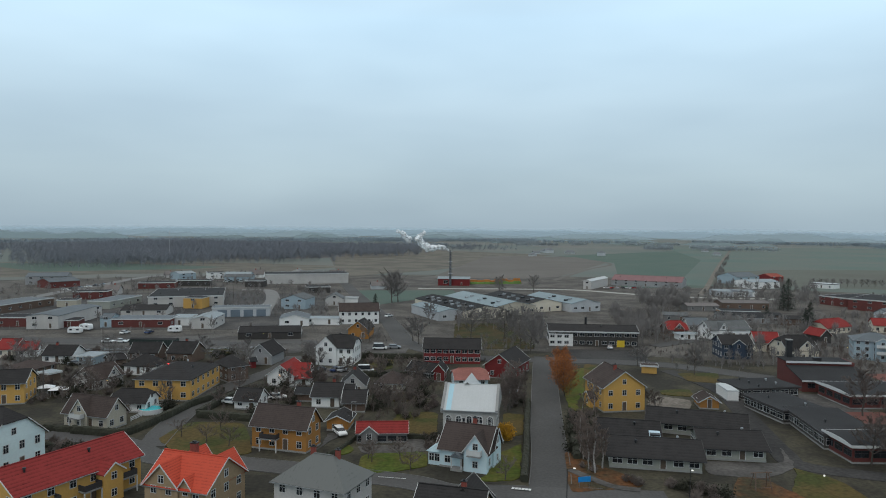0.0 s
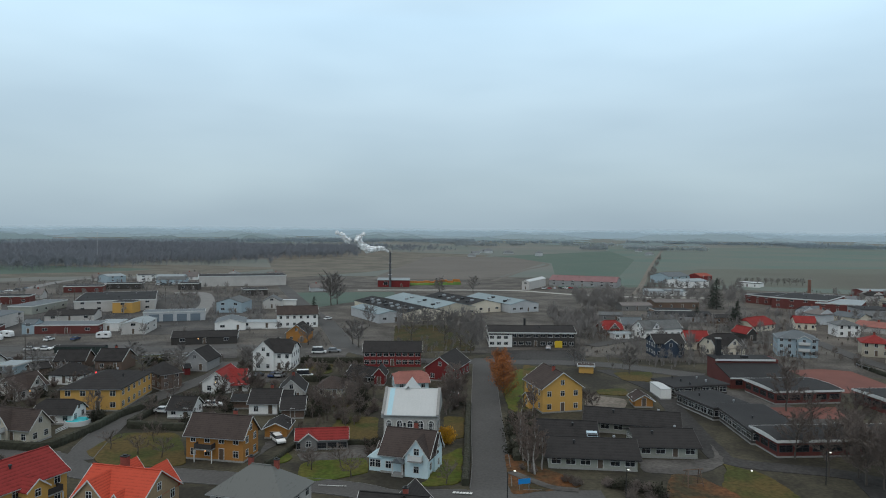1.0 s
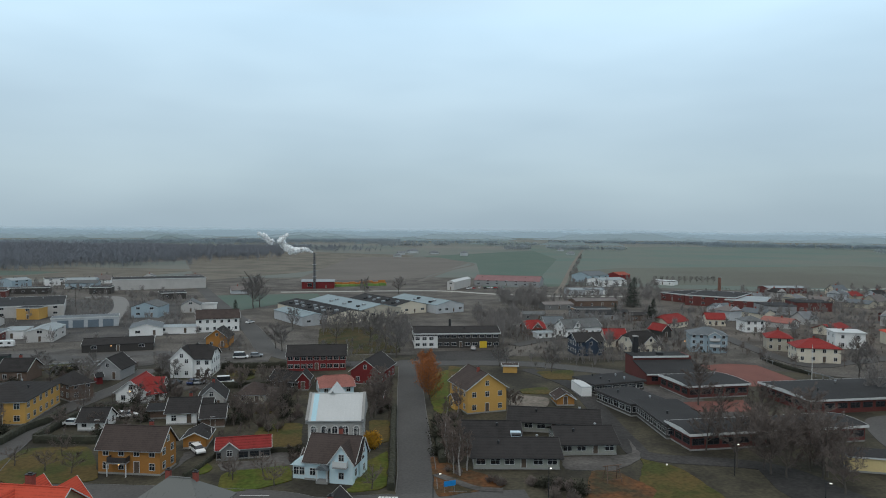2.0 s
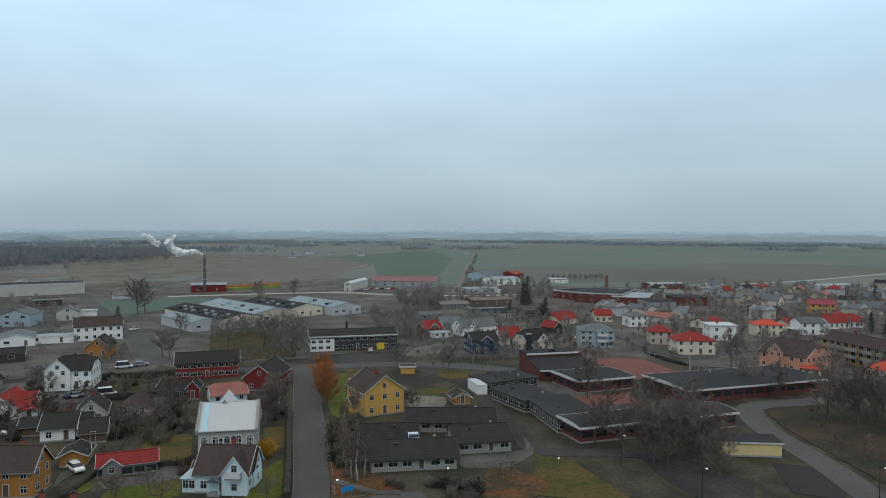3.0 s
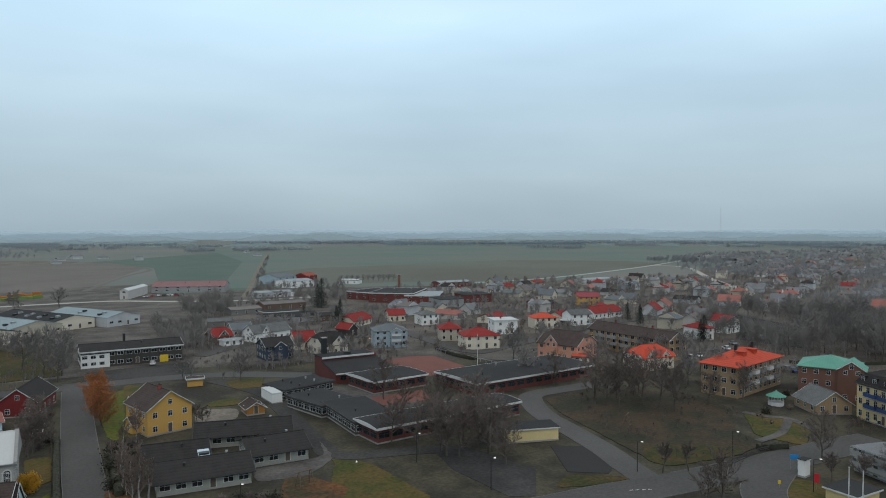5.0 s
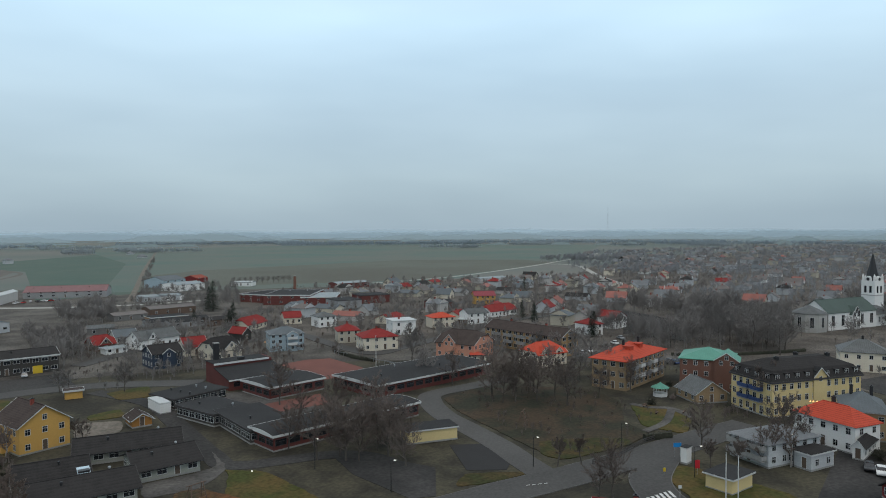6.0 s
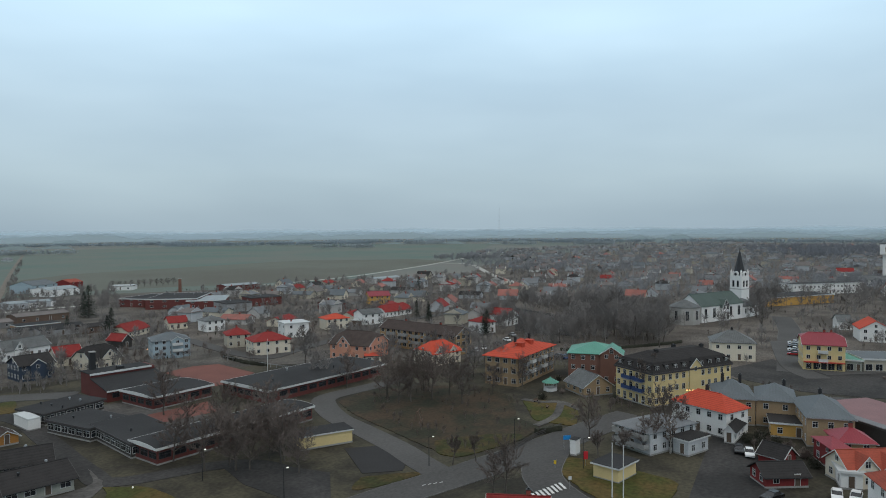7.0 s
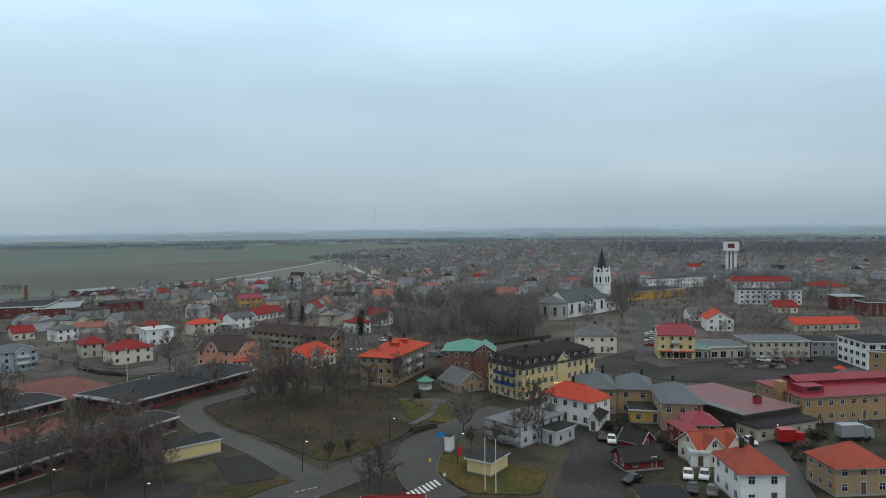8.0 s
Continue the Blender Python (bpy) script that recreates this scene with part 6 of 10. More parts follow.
cross(top, 'F', 1.0, 6.0, 1.2, 7.0, 3.4, (1.6, 2.6))
def apse(x, y, r, h):
    """An eight-sided chancel with tall arched windows under a low grey roof."""
    top = thing("church_chancel", "pale stone eight-sided church chancel with a grey roof", "church", pose(x, y, 0, 0, 0, 9))
    FOOT.append((x, y, 0.0, r, r))
    part("wall", Shape().tube(0, 0, -0.2, h, r, r, 8), WALL["stone"], top)
    part("roof", Shape().tube(0, 0, h, h + 3.2, r + 0.5, 0.4, 8), ROOF["grey"], top)
    part("cornice", Shape().tube(0, 0, h - 0.5, h - 0.002, r + 0.22, r + 0.3, 8), CONCRETE, top)
    for k in range(8):
        window(top, 1.5, 4.4, pose(0, 0, 2.2, 0, 0, 22.5 + 45 * k) @ pose(0, -r * math.cos(math.pi / 8), 0))


apse(332.0, 130.5, 7.2, 8.4)
house(378.3, 118.9, -12.7, 14.8, 11.0, 6.0, rh=3, roof='hip', tile='grey', floors=1, win=(1.2, 2.4), sill=2, step=5, label='white rendered church side wing with a hipped roof', name='church_wing', category='church', doors=())
house(99.7, 120.7, -20.0, 11.6, 5.5, 2.9, rh=0.3, roof='flat', wall='paleyellow', tile='felt', name='park_pavilion', category='pavilion', faces='', doors=(), over=0.3, label='pale yellow windowless pavilion with a dark flat roof', floors=1)
house(86.6, 60.2, -57.3, 8.7, 9.0, 4.4, rh=2.8, wall='cream', tile='red', chims=[(1.5, 0.3)], floors=2, label='two-storey cream rendered house with a red tiled gabled roof')
house(144.8, 57.3, -103.4, 5.7, 7.0, 3.2, rh=0.3, roof='flat', wall='dullwhite', tile='dark', name='annex', category='annex', over=0.3, floors=1, label='one-storey dull white rendered annex with a dark tiled flat roof')
house(121.3, 61.9, -93.6, 5.2, 6.6, 2.8, rh=0.3, roof='flat', wall='paleyellow', tile='felt', name='substation', category='kiosk', faces='', over=0.4, label='small pale yellow substation with a flat grey roof', doors=('F',), floors=1)
house(127.7, 74.0, -86.4, 1.3, 2.0, 3.2, rh=0.2, roof='flat', wall='white', tile='felt', name='ticket_kiosk', category='kiosk', faces='', over=0.1, label='small white square kiosk with a dark flat roof', doors=(), floors=1)
house(-222.5, 361.0, 18.3, 9.6, 10.0, 3.6, rh=0.5, roof='flat', wall='beige', tile='felt', name='warehouse', category='warehouse', step=7.0, win=(1.8, 1.0), sill=1.4, over=0.2, floors=1, label='one-storey beige rendered warehouse with a grey felt flat roof')
house(-232.6, 401.1, 14.8, 18.4, 12.0, 4.4, rh=0.5, roof='flat', wall='brick', tile='felt', name='warehouse', category='warehouse', step=7.0, win=(1.8, 1.0), sill=1.4, over=0.2, floors=2, label='two-storey red brick warehouse with a grey felt flat roof')
house(-199.7, 366.2, 88.8, 32.2, 12.0, 4.0, rh=0.5, roof='flat', wall='green', tile='bluegrey', name='warehouse', category='warehouse', step=7.0, win=(1.8, 1.0), sill=1.4, over=0.2, floors=1, label='one-storey grey-green boarded warehouse with a blue-grey sheet flat roof')
house(-242.2, 343.2, 85.0, 41.3, 16.0, 4.0, rh=0.5, roof='flat', wall='brown', tile='bluegrey', name='warehouse', category='warehouse', step=7.0, win=(1.8, 1.0), sill=1.4, over=0.2, floors=1, label='one-storey brown boarded warehouse with a blue-grey sheet flat roof')
house(-321.4, 497.1, 23.7, 26.9, 22.0, 6.0, rh=2, wall='grey', tile='bluegrey', name='warehouse', category='warehouse', step=7.0, win=(1.8, 1.0), sill=1.4, over=0.2, floors=2, label='two-storey grey rendered warehouse with a blue-grey sheet gabled roof')
house(-227.6, 473.6, 16.1, 23.4, 14.0, 4.0, rh=0.5, roof='flat', wall='brick', tile='felt', name='warehouse', category='warehouse', step=7.0, win=(1.8, 1.0), sill=1.4, over=0.2, floors=1, label='one-storey red brick warehouse with a grey felt flat roof')
house(-244.8, 552.6, 54.6, 14.7, 14.0, 5.0, rh=1.5, wall='lightblue', tile='lightgrey', name='warehouse', category='warehouse', step=7.0, win=(1.8, 1.0), sill=1.4, over=0.2, floors=2, label='two-storey light blue metal-clad warehouse with a light grey sheet gabled roof')
house(-222.8, 565.5, 27.5, 14.0, 14.0, 5.0, rh=0.5, roof='flat', wall='white', tile='dark', name='warehouse', category='warehouse', step=7.0, win=(1.8, 1.0), sill=1.4, over=0.2, floors=2, label='two-storey white rendered warehouse with a dark tiled flat roof')
house(-198.2, 552.0, 9.4, 20.1, 16.0, 5.0, rh=1.5, wall='lightblue', tile='lightgrey', name='warehouse', category='warehouse', step=7.0, win=(1.8, 1.0), sill=1.4, over=0.2, floors=2, label='two-storey light blue metal-clad warehouse with a light grey sheet gabled roof')
house(-165.1, 494.2, 8.7, 13.0, 14.0, 4.5, rh=0.5, roof='flat', wall='dark', tile='felt', name='warehouse', category='warehouse', step=7.0, win=(1.8, 1.0), sill=1.4, over=0.2, floors=2, label='two-storey dark stained wooden warehouse with a grey felt flat roof')
house(-111.2, 457.5, 18.5, 15.2, 14.0, 4.0, rh=0.5, roof='flat', wall='dark', tile='felt', name='warehouse', category='warehouse', step=7.0, win=(1.8, 1.0), sill=1.4, over=0.2, floors=1, label='one-storey dark stained wooden warehouse with a grey felt flat roof')
house(-84.1, 386.9, 7.5, 9.7, 12.0, 4.0, rh=2.6, turn=1, wall='greywhite', tile='grey', name='warehouse', category='warehouse', step=7.0, win=(1.8, 1.0), sill=1.4, over=0.2, floors=1, label='one-storey off-white boarded warehouse with a grey sheet-metal gabled roof')
house(-77.3, 398.3, 7.7, 7.9, 3.0, 3.0, rh=0.3, roof='flat', wall='white', tile='white', name='trailer', category='trailer', faces='', doors=(), floors=1, label='one-storey white rendered trailer with a white sheet-metal flat roof')
house(172.1, 314.4, -15.8, 8.5, 10.0, 3.4, rh=2.4, wall='cream', tile='red', floors=1, label='one-storey cream rendered house with a red tiled gabled roof')
house(268.7, 313.3, -14.3, 13.5, 12.0, 4.0, rh=1, wall='brick', tile='felt', name='warehouse', category='warehouse', step=7.0, win=(1.8, 1.0), sill=1.4, over=0.2, floors=1, label='one-storey red brick warehouse with a grey felt gabled roof')
house(427.6, 431.1, 0.5, 32.6, 12.0, 4.0, rh=1, wall='greywhite', tile='lightgrey', name='warehouse', category='warehouse', step=7.0, win=(1.8, 1.0), sill=1.4, over=0.2, floors=1, label='one-storey off-white boarded warehouse with a light grey sheet gabled roof')
house(311.2, 473.0, -2.8, 29.4, 14.0, 4.0, rh=1, wall='brick', tile='lightgrey', name='warehouse', category='warehouse', step=7.0, win=(1.8, 1.0), sill=1.4, over=0.2, floors=1, label='one-storey red brick warehouse with a light grey sheet gabled roof')
house(-30.5, 152.0, 15.3, 1.7, 3.0, 2.1, rh=0.9, wall='brown', tile='dark', name='shed', category='shed', faces='F', floors=1, label='one-storey brown boarded shed with a dark tiled gabled roof')
house(-122.1, 188.9, 65.9, 3.5, 4.0, 2.3, rh=0.5, roof='flat', wall='brown', tile='lightgrey', name='carport', category='carport', faces='', floors=1, label='one-storey brown boarded carport with a light grey sheet flat roof')
house(-44.9, 173.9, 0.6, 4.7, 5.0, 2.3, rh=0.9, wall='brown', tile='felt', name='carport', category='carport', faces='', floors=1, label='one-storey brown boarded carport with a grey felt gabled roof')
house(7.4, 181.1, -12.2, 2.0, 4.0, 2.2, rh=1.0, wall='red', tile='dark', name='shed', category='shed', faces='F', floors=1, label='one-storey dark red boarded shed with a dark tiled gabled roof')
house(30.4, 199.8, -1.5, 1.6, 3.0, 2.1, rh=0.8, wall='dark', tile='dark', name='shed', category='shed', faces='F', floors=1, label='one-storey dark stained wooden shed with a dark tiled gabled roof')
house(-115.4, 211.1, 46.8, 4.7, 5.0, 2.3, rh=1.2, wall='brown', tile='dark', name='garage', category='garage', faces='', floors=1, label='one-storey brown boarded garage with a dark tiled gabled roof')
house(50.0, 216.2, -11.2, 4.4, 3.0, 2.3, rh=0.5, roof='flat', wall='yellow', tile='brown', name='playhouse', category='shed', faces='', floors=1, label='one-storey yellow boarded playhouse with a brown tiled flat roof')
house(-72.2, 212.6, 29.6, 1.5, 4.0, 2.3, rh=0.8, wall='red', tile='felt', name='shed', category='shed', faces='', floors=1, label='one-storey dark red boarded shed with a grey felt gabled roof')


# ---- church tower, chimney, works ----
def church_tower(x, y, rot):
    top = thing("church_tower", "white rendered church tower with gables and a dark spire", "church tower", pose(x, y, 0, 0, 0, rot))
    a = 3.4
    part("tower_wall", Shape().box(-a, a, -a, a, -0.2, 20.4), WALL["white"], top)
    for k in range(4):
        rt = pose(0, 0, 0, 0, 0, 90 * k)
        g = Shape().prism([(-1.35, -a - 0.05), (1.35, -a - 0.05), (1.35, -a + 0.9), (-1.35, -a + 0.9)], 20.4, 21.4)
        n = 9
        arch = [(1.35 * math.cos(math.pi * i / n), 21.4 + 1.35 * math.sin(math.pi * i / n)) for i in range(n + 1)]
        g.add([(px, -a - 0.05, pz) for px, pz in arch] + [(px, -a + 0.9, pz) for px, pz in arch],
              [tuple(range(n + 1)), tuple(range(2 * n + 1, n, -1))] + [(i, n + 1 + i, n + 2 + i, i + 1) for i in range(n)])
        part("tower_gable", g, WALL["white"], top, at=rt)
        for sgn in (-1, 1):
            window(top, 1.0, 3.2, rt @ pose(sgn * 1.3, -a, 14.6), 1, DARKTRIM, "belfry_opening")
        part("clock_face", Shape().tube(0, 0, 0, 0.12, 0.8, 0.8, 20), BLACKMETAL, top, at=rt @ pose(0, -a - 0.02, 21.2, 90, 0, 0))
        part("cornice", Shape().box(-a - 0.25, a + 0.25, -a - 0.25, -a, 13.2, 13.6), WALL["stone"], top, at=rt)
        cx = Shape().tube(a - 0.5, -a + 0.5, 20.4, 22.4, 0.55, 0.45, 8).tube(a - 0.5, -a + 0.5, 22.4, 23.8, 0.55, 0.03, 8)
        part("pinnacle", cx, WALL["white"], top, at=rt)
    part("spire", Shape().tube(0, 0, 20.4, 34.0, 3.3, 0.12, 8), BLACKMETAL, top)
    part("weather_vane", Shape().tube(0, 0, 34.0, 35.6, 0.08, 0.05, 6).box(-0.5, 0.5, -0.04, 0.04, 35.0, 35.15), BLACKMETAL, top)


def puff(s, c, r, seed):
    rng = random.Random(seed)
    bm = bmesh.new()
    bmesh.ops.create_icosphere(bm, subdivisions=3, radius=r)
    off = Vector((rng.uniform(0, 50), rng.uniform(0, 50), 0))
    for v in bm.verts:
        k = 1 + 0.45 * noise.noise(v.co * (1.4 / r) + off) + 0.25 * noise.noise(v.co * (4.0 / r) + off)
        v.co = v.co * k
    bm.verts.ensure_lookup_table()
    s.add([tuple(v.co + Vector(c)) for v in bm.verts], [tuple(v.index for v in q.verts) for q in bm.faces])
    bm.free()


def steam_material():
    m = bpy.data.materials.new("white_steam")
    m.use_nodes = True
    nd, lk = m.node_tree.nodes, m.node_tree.links
    b = nd["Principled BSDF"]
    b.inputs["Base Color"].default_value = (0.85, 0.87, 0.88, 1)
    b.inputs["Roughness"].default_value = 1.0
    co = nd.new("ShaderNodeTexCoord")
    n = nd.new("ShaderNodeTexNoise")
    n.inputs["Scale"].default_value, n.inputs["Detail"].default_value = 0.35, 5.0
    lk.new(co.outputs["Object"], n.inputs["Vector"])
    r = nd.new("ShaderNodeMapRange")
    r.inputs[1].default_value, r.inputs[2].default_value, r.inputs[3].default_value, r.inputs[4].default_value = 0.35, 0.62, 0.25, 0.95
    lk.new(n.outputs["Fac"], r.inputs[0])
    lk.new(r.outputs[0], b.inputs["Alpha"])
    return m


STACKSTEEL = material("dull_grey_stack_steel", (0.075, 0.075, 0.08), 0.6, 0.2, vary=0.25, streak=0.3)


def heating_chimney(x, y, H):
    top = thing("factory_chimney", "tall dark steel chimney of the heating plant", "chimney", pose(x, y, 0))
    part("shaft", Shape().tube(0, 0, -0.2, H, 0.95, 0.7, 16), STACKSTEEL, top)
    for z in (H * 0.35, H * 0.68, H - 0.8):
        part("ring_platform", Shape().tube(0, 0, z, z + 0.25, 1.5, 1.5, 16), STEEL, top)
    part("ladder", Shape().box(-0.25, -0.2, -1.35, -1.2, 1, H - 1).box(0.2, 0.25, -1.35, -1.2, 1, H - 1), STEEL, top)
    s = Shape()
    rng = random.Random(8)
    for i in range(13):
        t = i / 12
        puff(s, (-1.5 - 17 * t + rng.uniform(-1, 1), 2 * rng.uniform(-1, 1), H + 0.5 + 3.0 * t + 1.2 * math.sin(6 * t)), 0.9 + 2.0 * t, i)
    for i in range(9):
        t = i / 8
        puff(s, (-20 - 4 * math.sin(3 * t) + rng.uniform(-1, 1), rng.uniform(-2, 2), H + 4 + 9 * t), 2.6 - 1.2 * t, 40 + i)
    for i in range(6):
        puff(s, (-31 - 2.5 * i * 0.6 + rng.uniform(-1, 1), rng.uniform(-2, 2), H + 8 + 1.2 * i), 2.2 - 0.15 * i, 70 + i)
    ob = tagged(part("steam_plume", s, steam_material(), None), "white steam drifting from the plant's chimney", "steam", kind="stuff")
    ob.matrix_basis = pose(x, y, 0)


def cross_house():
    top = house(-44.5, 104.9, -15, 10.9, 9.6, 5.2, rh=3.5, wall="tan", tile="orange", floors=2, step=3.2, label="tan brick house with a bright orange cross-gabled roof")
    chimney(top, -1.0, 0.9, 7.4, 9.9, CHIMNEY_BRICK, 1.1, 0.8)
    cross(top, "F", -2.3, 6.0, 0.35, 5.2, 3.1)
    cross(top, "F", 1.9, 1.9, 0.15, 5.4, 1.2, (0.8, 0.8))
    cross(top, "B", 2.6, 4.6, 0.6, 5.2, 3.0)
    cross(top, "B", -2.8, 4.6, 0.6, 5.2, 3.0)


cross_house()
church_tower(386.0, 122.0, -16.6)
heating_chimney(-26.5, 520.9, 26.3)


# ---- details on houses ----
def face_at(top, face):
    w, d, h = DIM[top.name]
    deep = (d if face in "FB" else w) / 2
    return pose(0, 0, 0, 0, 0, {"F": 0, "R": 90, "B": 180, "L": -90}[face]) @ pose(0, -deep, 0)


def balcony(top, face, u, z, w, out, mat, posts=False):
    m = face_at(top, face)
    b = part("balcony", Shape().box(u - w / 2, u + w / 2, -out, -0.004, z - 0.16, z), CONCRETE, top, at=m)
    part("railing", Shape().box(u - w / 2, u + w / 2, -out, -out + 0.06, z + 0.12, z + 1.05).box(u - w / 2, u - w / 2 + 0.06, -out + 0.06, -0.02, z + 0.12, z + 1.05).box(u + w / 2 - 0.06, u + w / 2, -out + 0.06, -0.02, z + 0.12, z + 1.05), mat, b)
    if posts:
        for e in (-1, 1):
            part("post", Shape().box(u + e * w / 2 - 0.08, u + e * w / 2 + 0.08, -out + 0.02, -out + 0.18, -0.1, z - 0.162), TRIM, b)
    return b


def dormer(top, at, w, h, tile, wall):
    """A small flat-roofed dormer standing on a roof slope; at: its sill, facing its own -y."""
    s = part("dormer", Shape().box(-w / 2, w / 2, 0, 1.6, 0, h), wall, top, at=at)
    part("dormer_roof", Shape().box(-w / 2 - 0.12, w / 2 + 0.12, -0.15, 1.8, h, h + 0.12), tile, s)
    part("dormer_window", window_mesh(w - 0.3, h - 0.35, 2, TRIM)[0], None, s, at=pose(0, -0.01, 0.17))
    part("pane", window_mesh(w - 0.3, h - 0.35, 2, TRIM)[1], None, s, at=pose(0, -0.01, 0.17))


def mansard(top, steep, rise, flat_rise, tile):
    """A steep lower roof slope under a low upper one."""
    w, d, h = DIM[top.name]
    z0, z1, z2 = h + 0.22, h + 0.22 + rise, h + 0.22 + rise + flat_rise
    a, b, c = (w / 2 + 0.35, d / 2 + 0.35), (w / 2 - steep, d / 2 - steep), (max(w / 2 - steep - 4.5, 0.3), max(d / 2 - steep - 4.5, 0.3))
    v = [(sx * q[0], sy * q[1], z) for q, z in ((a, z0), (b, z1), (c, z2)) for sx, sy in ((-1, -1), (1, -1), (1, 1), (-1, 1))]
    f = [(k + i, k + (i + 1) % 4, k + 4 + (i + 1) % 4, k + 4 + i) for k in (0, 4) for i in range(4)] + [(8, 9, 10, 11), (3, 2, 1, 0)]
    part("mansard_roof", Shape().add(v, f), tile, top)
    for face, span in (("F", w), ("R", d), ("L", d)):
        n = int(span / 3.2)
        for i in range(n):
            u = -span / 2 + span * (i + 0.5) / n
            dormer(top, face_at(top, face) @ pose(u, 0.15, z0 + 0.25), 1.3, 1.5, tile, tile)


mansard(H["hotel"], 1.3, 2.4, 1.9, ROOF["dark"])
BLUEPANEL = material("dark_blue_panel", (0.025, 0.05, 0.14), 0.6, vary=0.15)
hw, hd, hh = DIM[H["hotel"].name]
for zz in (3.4, 6.1):
    for uu in (-2.0, 2.2):
        balcony(H["hotel"], "F", uu, zz, 3.6, 1.2, BLUEPANEL)
for cy in (-8, 2, 9):
    chimney(H["hotel"], 1.5 if cy != 2 else -2.0, cy, hh + 2, hh + 5.0, BLACKMETAL, 0.9, 0.9)
for k in range(3):
    window(H["hotel"], 1.0, 0.8, face_at(H["hotel"], "F") @ pose(-3.4 + 3.4 * k, 0, 0.35))
BLUEGATE = material("grey_blue_folding_gate", (0.12, 0.15, 0.18), 0.6, vary=0.15, bands=(0.3, "X", 0.3))
DARKPANEL = material("dark_balcony_boards", (0.04, 0.035, 0.035), 0.8, vary=0.2)
for uu in (-6.2, 0.6):
    balcony(H["redlong"], "F", uu, 2.75, 3.0, 1.6, DARKPANEL, True)
balcony(H["redlong"], "F", 7.2, 2.75, 2.8, 1.6, DARKPANEL, True)
balcony(H["villa"], "F", 2.6, 3.2, 2.6, 1.9, TRIM)
balcony(H["brownhouse"], "F", -1.6, 2.5, 3.6, 1.5, DARKPANEL, True)
balcony(H["poolvilla"], "F", -1.0, 2.5, 3.0, 1.9, TRIM, True)
for zz in (2.9, 5.7):
    for k in range(5):
        balcony(H["orapt"], "R", -9 + 4.5 * k, zz, 2.8, 1.3, TRIM if k % 2 else STEEL)
for zz in (2.6, 5.0):
    for k in range(5):
        balcony(H["apt"], "F", -13 + 6.6 * k, zz, 4.2, 1.2, CONCRETE)
for zz in (2.4, 4.6):
    balcony(H["lbapt"], "F", 1.8, zz, 3.6, 2.6, TRIM)
for zz in (2.7, 5.4):
    for k in range(6):
        balcony(H["apt2"], "F", -12.5 + 5 * k, zz, 3.2, 1.2, TRIM)
for zz in (2.9, 5.7):
    balcony(H["corner"], "F", -0.3, zz, 2.8, 1.1, TRIM)

for zz in (1.4, 3.4):
    balcony(H['greyhouse'], 'F', 0.0, zz, 8.8, 1.5, CONCRETE)
    balcony(H['greyhouse'], 'L', 2.0, zz, 7.0, 1.3, CONCRETE)
cross(H['hotel'], 'R', 0.5, 4.2, 0.35, 9.6, 2.0)
for cy in (-5.0, 1.5):
    hatch = part('roof_hatch', Shape().box(0.9, 3.2, cy - 1.1, cy + 1.1, 9.6, 11.6), ROOF['orange'], H['orapt'])
    part('hatch_roof', Shape().box(0.6, 3.5, cy - 1.4, cy + 1.4, 11.602, 11.75), ROOF['orange'], hatch)

# canopy and sign band of the corner shop
SHOPRED = material("red_shop_awning", (0.42, 0.05, 0.03), 0.6, vary=0.15)
part("awning", Shape().box(-5.9, 5.9, -1.3, -0.01, 2.75, 3.0), SHOPRED, H["corner"], at=face_at(H["corner"], "F"))
for k in range(5):
    part("shop_window", Shape().box(-5.2 + k * 2.2, -3.6 + k * 2.2, -0.06, -0.004, 0.5, 2.5), GLASS, H["corner"], at=face_at(H["corner"], "F"))

# villa: low glazed bay with a pale blue roof, porch
vw, vd, vh = DIM[H["villa"].name]
bay = part("side_bay", Shape().box(-vw / 2 - 2.4, -vw / 2 - 0.01, -vd / 2 + 0.3, -vd / 2 + 4.2, -0.1, 2.5), WALL["paleblue"], H["villa"])
part("side_bay_roof", Shape().add([(-vw / 2 - 2.8, -vd / 2 - 0.1, 2.5), (-vw / 2 + 0.1, -vd / 2 - 0.1, 2.5), (-vw / 2 + 0.1, -vd / 2 + 4.6, 2.5), (-vw / 2 - 2.8, -vd / 2 + 4.6, 2.5), (-vw / 2 + 0.1, -vd / 2 + 1.2, 4.2), (-vw / 2 + 0.1, -vd / 2 + 3.3, 4.2)],
     [(0, 1, 4), (1, 2, 5, 4), (2, 3, 5), (3, 0, 4, 5), (0, 3, 2, 1)]), ROOF["paleblue"], H["villa"])
for k in range(2):
    window(H["villa"], 0.9, 1.3, pose(-vw / 2 - 1.75 + 1.1 * k, -vd / 2 + 0.3, 0.8))
m = face_at(H["villa"], "F")
pr = part("porch", Shape().box(-1.9, 0.3, -1.5, -0.005, -0.1, 0.45), CONCRETE, H["villa"], at=m)
for px in (-1.75, 0.15):
    part("porch_post", Shape().box(px - 0.08, px + 0.08, -1.45, -1.29, 0.452, 2.5), TRIM, pr)
part("porch_roof", Shape().add([(-2.1, -1.75, 2.5), (0.5, -1.75, 2.5), (-0.8, -1.75, 3.3), (-2.1, 0.4, 2.5), (0.5, 0.4, 2.5), (-0.8, 0.4, 3.3)], [(0, 1, 2), (3, 5, 4), (1, 4, 5, 2), (2, 5, 3, 0), (0, 3, 4, 1)]), ROOF["bluegrey"], pr)

# round-arched windows of the hall, and the blue strip on its roof
hlw, hld, hlh = DIM[H["hall"].name]
ARCHRING = material("pale_arch_render", (0.55, 0.54, 0.52), 0.85, vary=0.15)


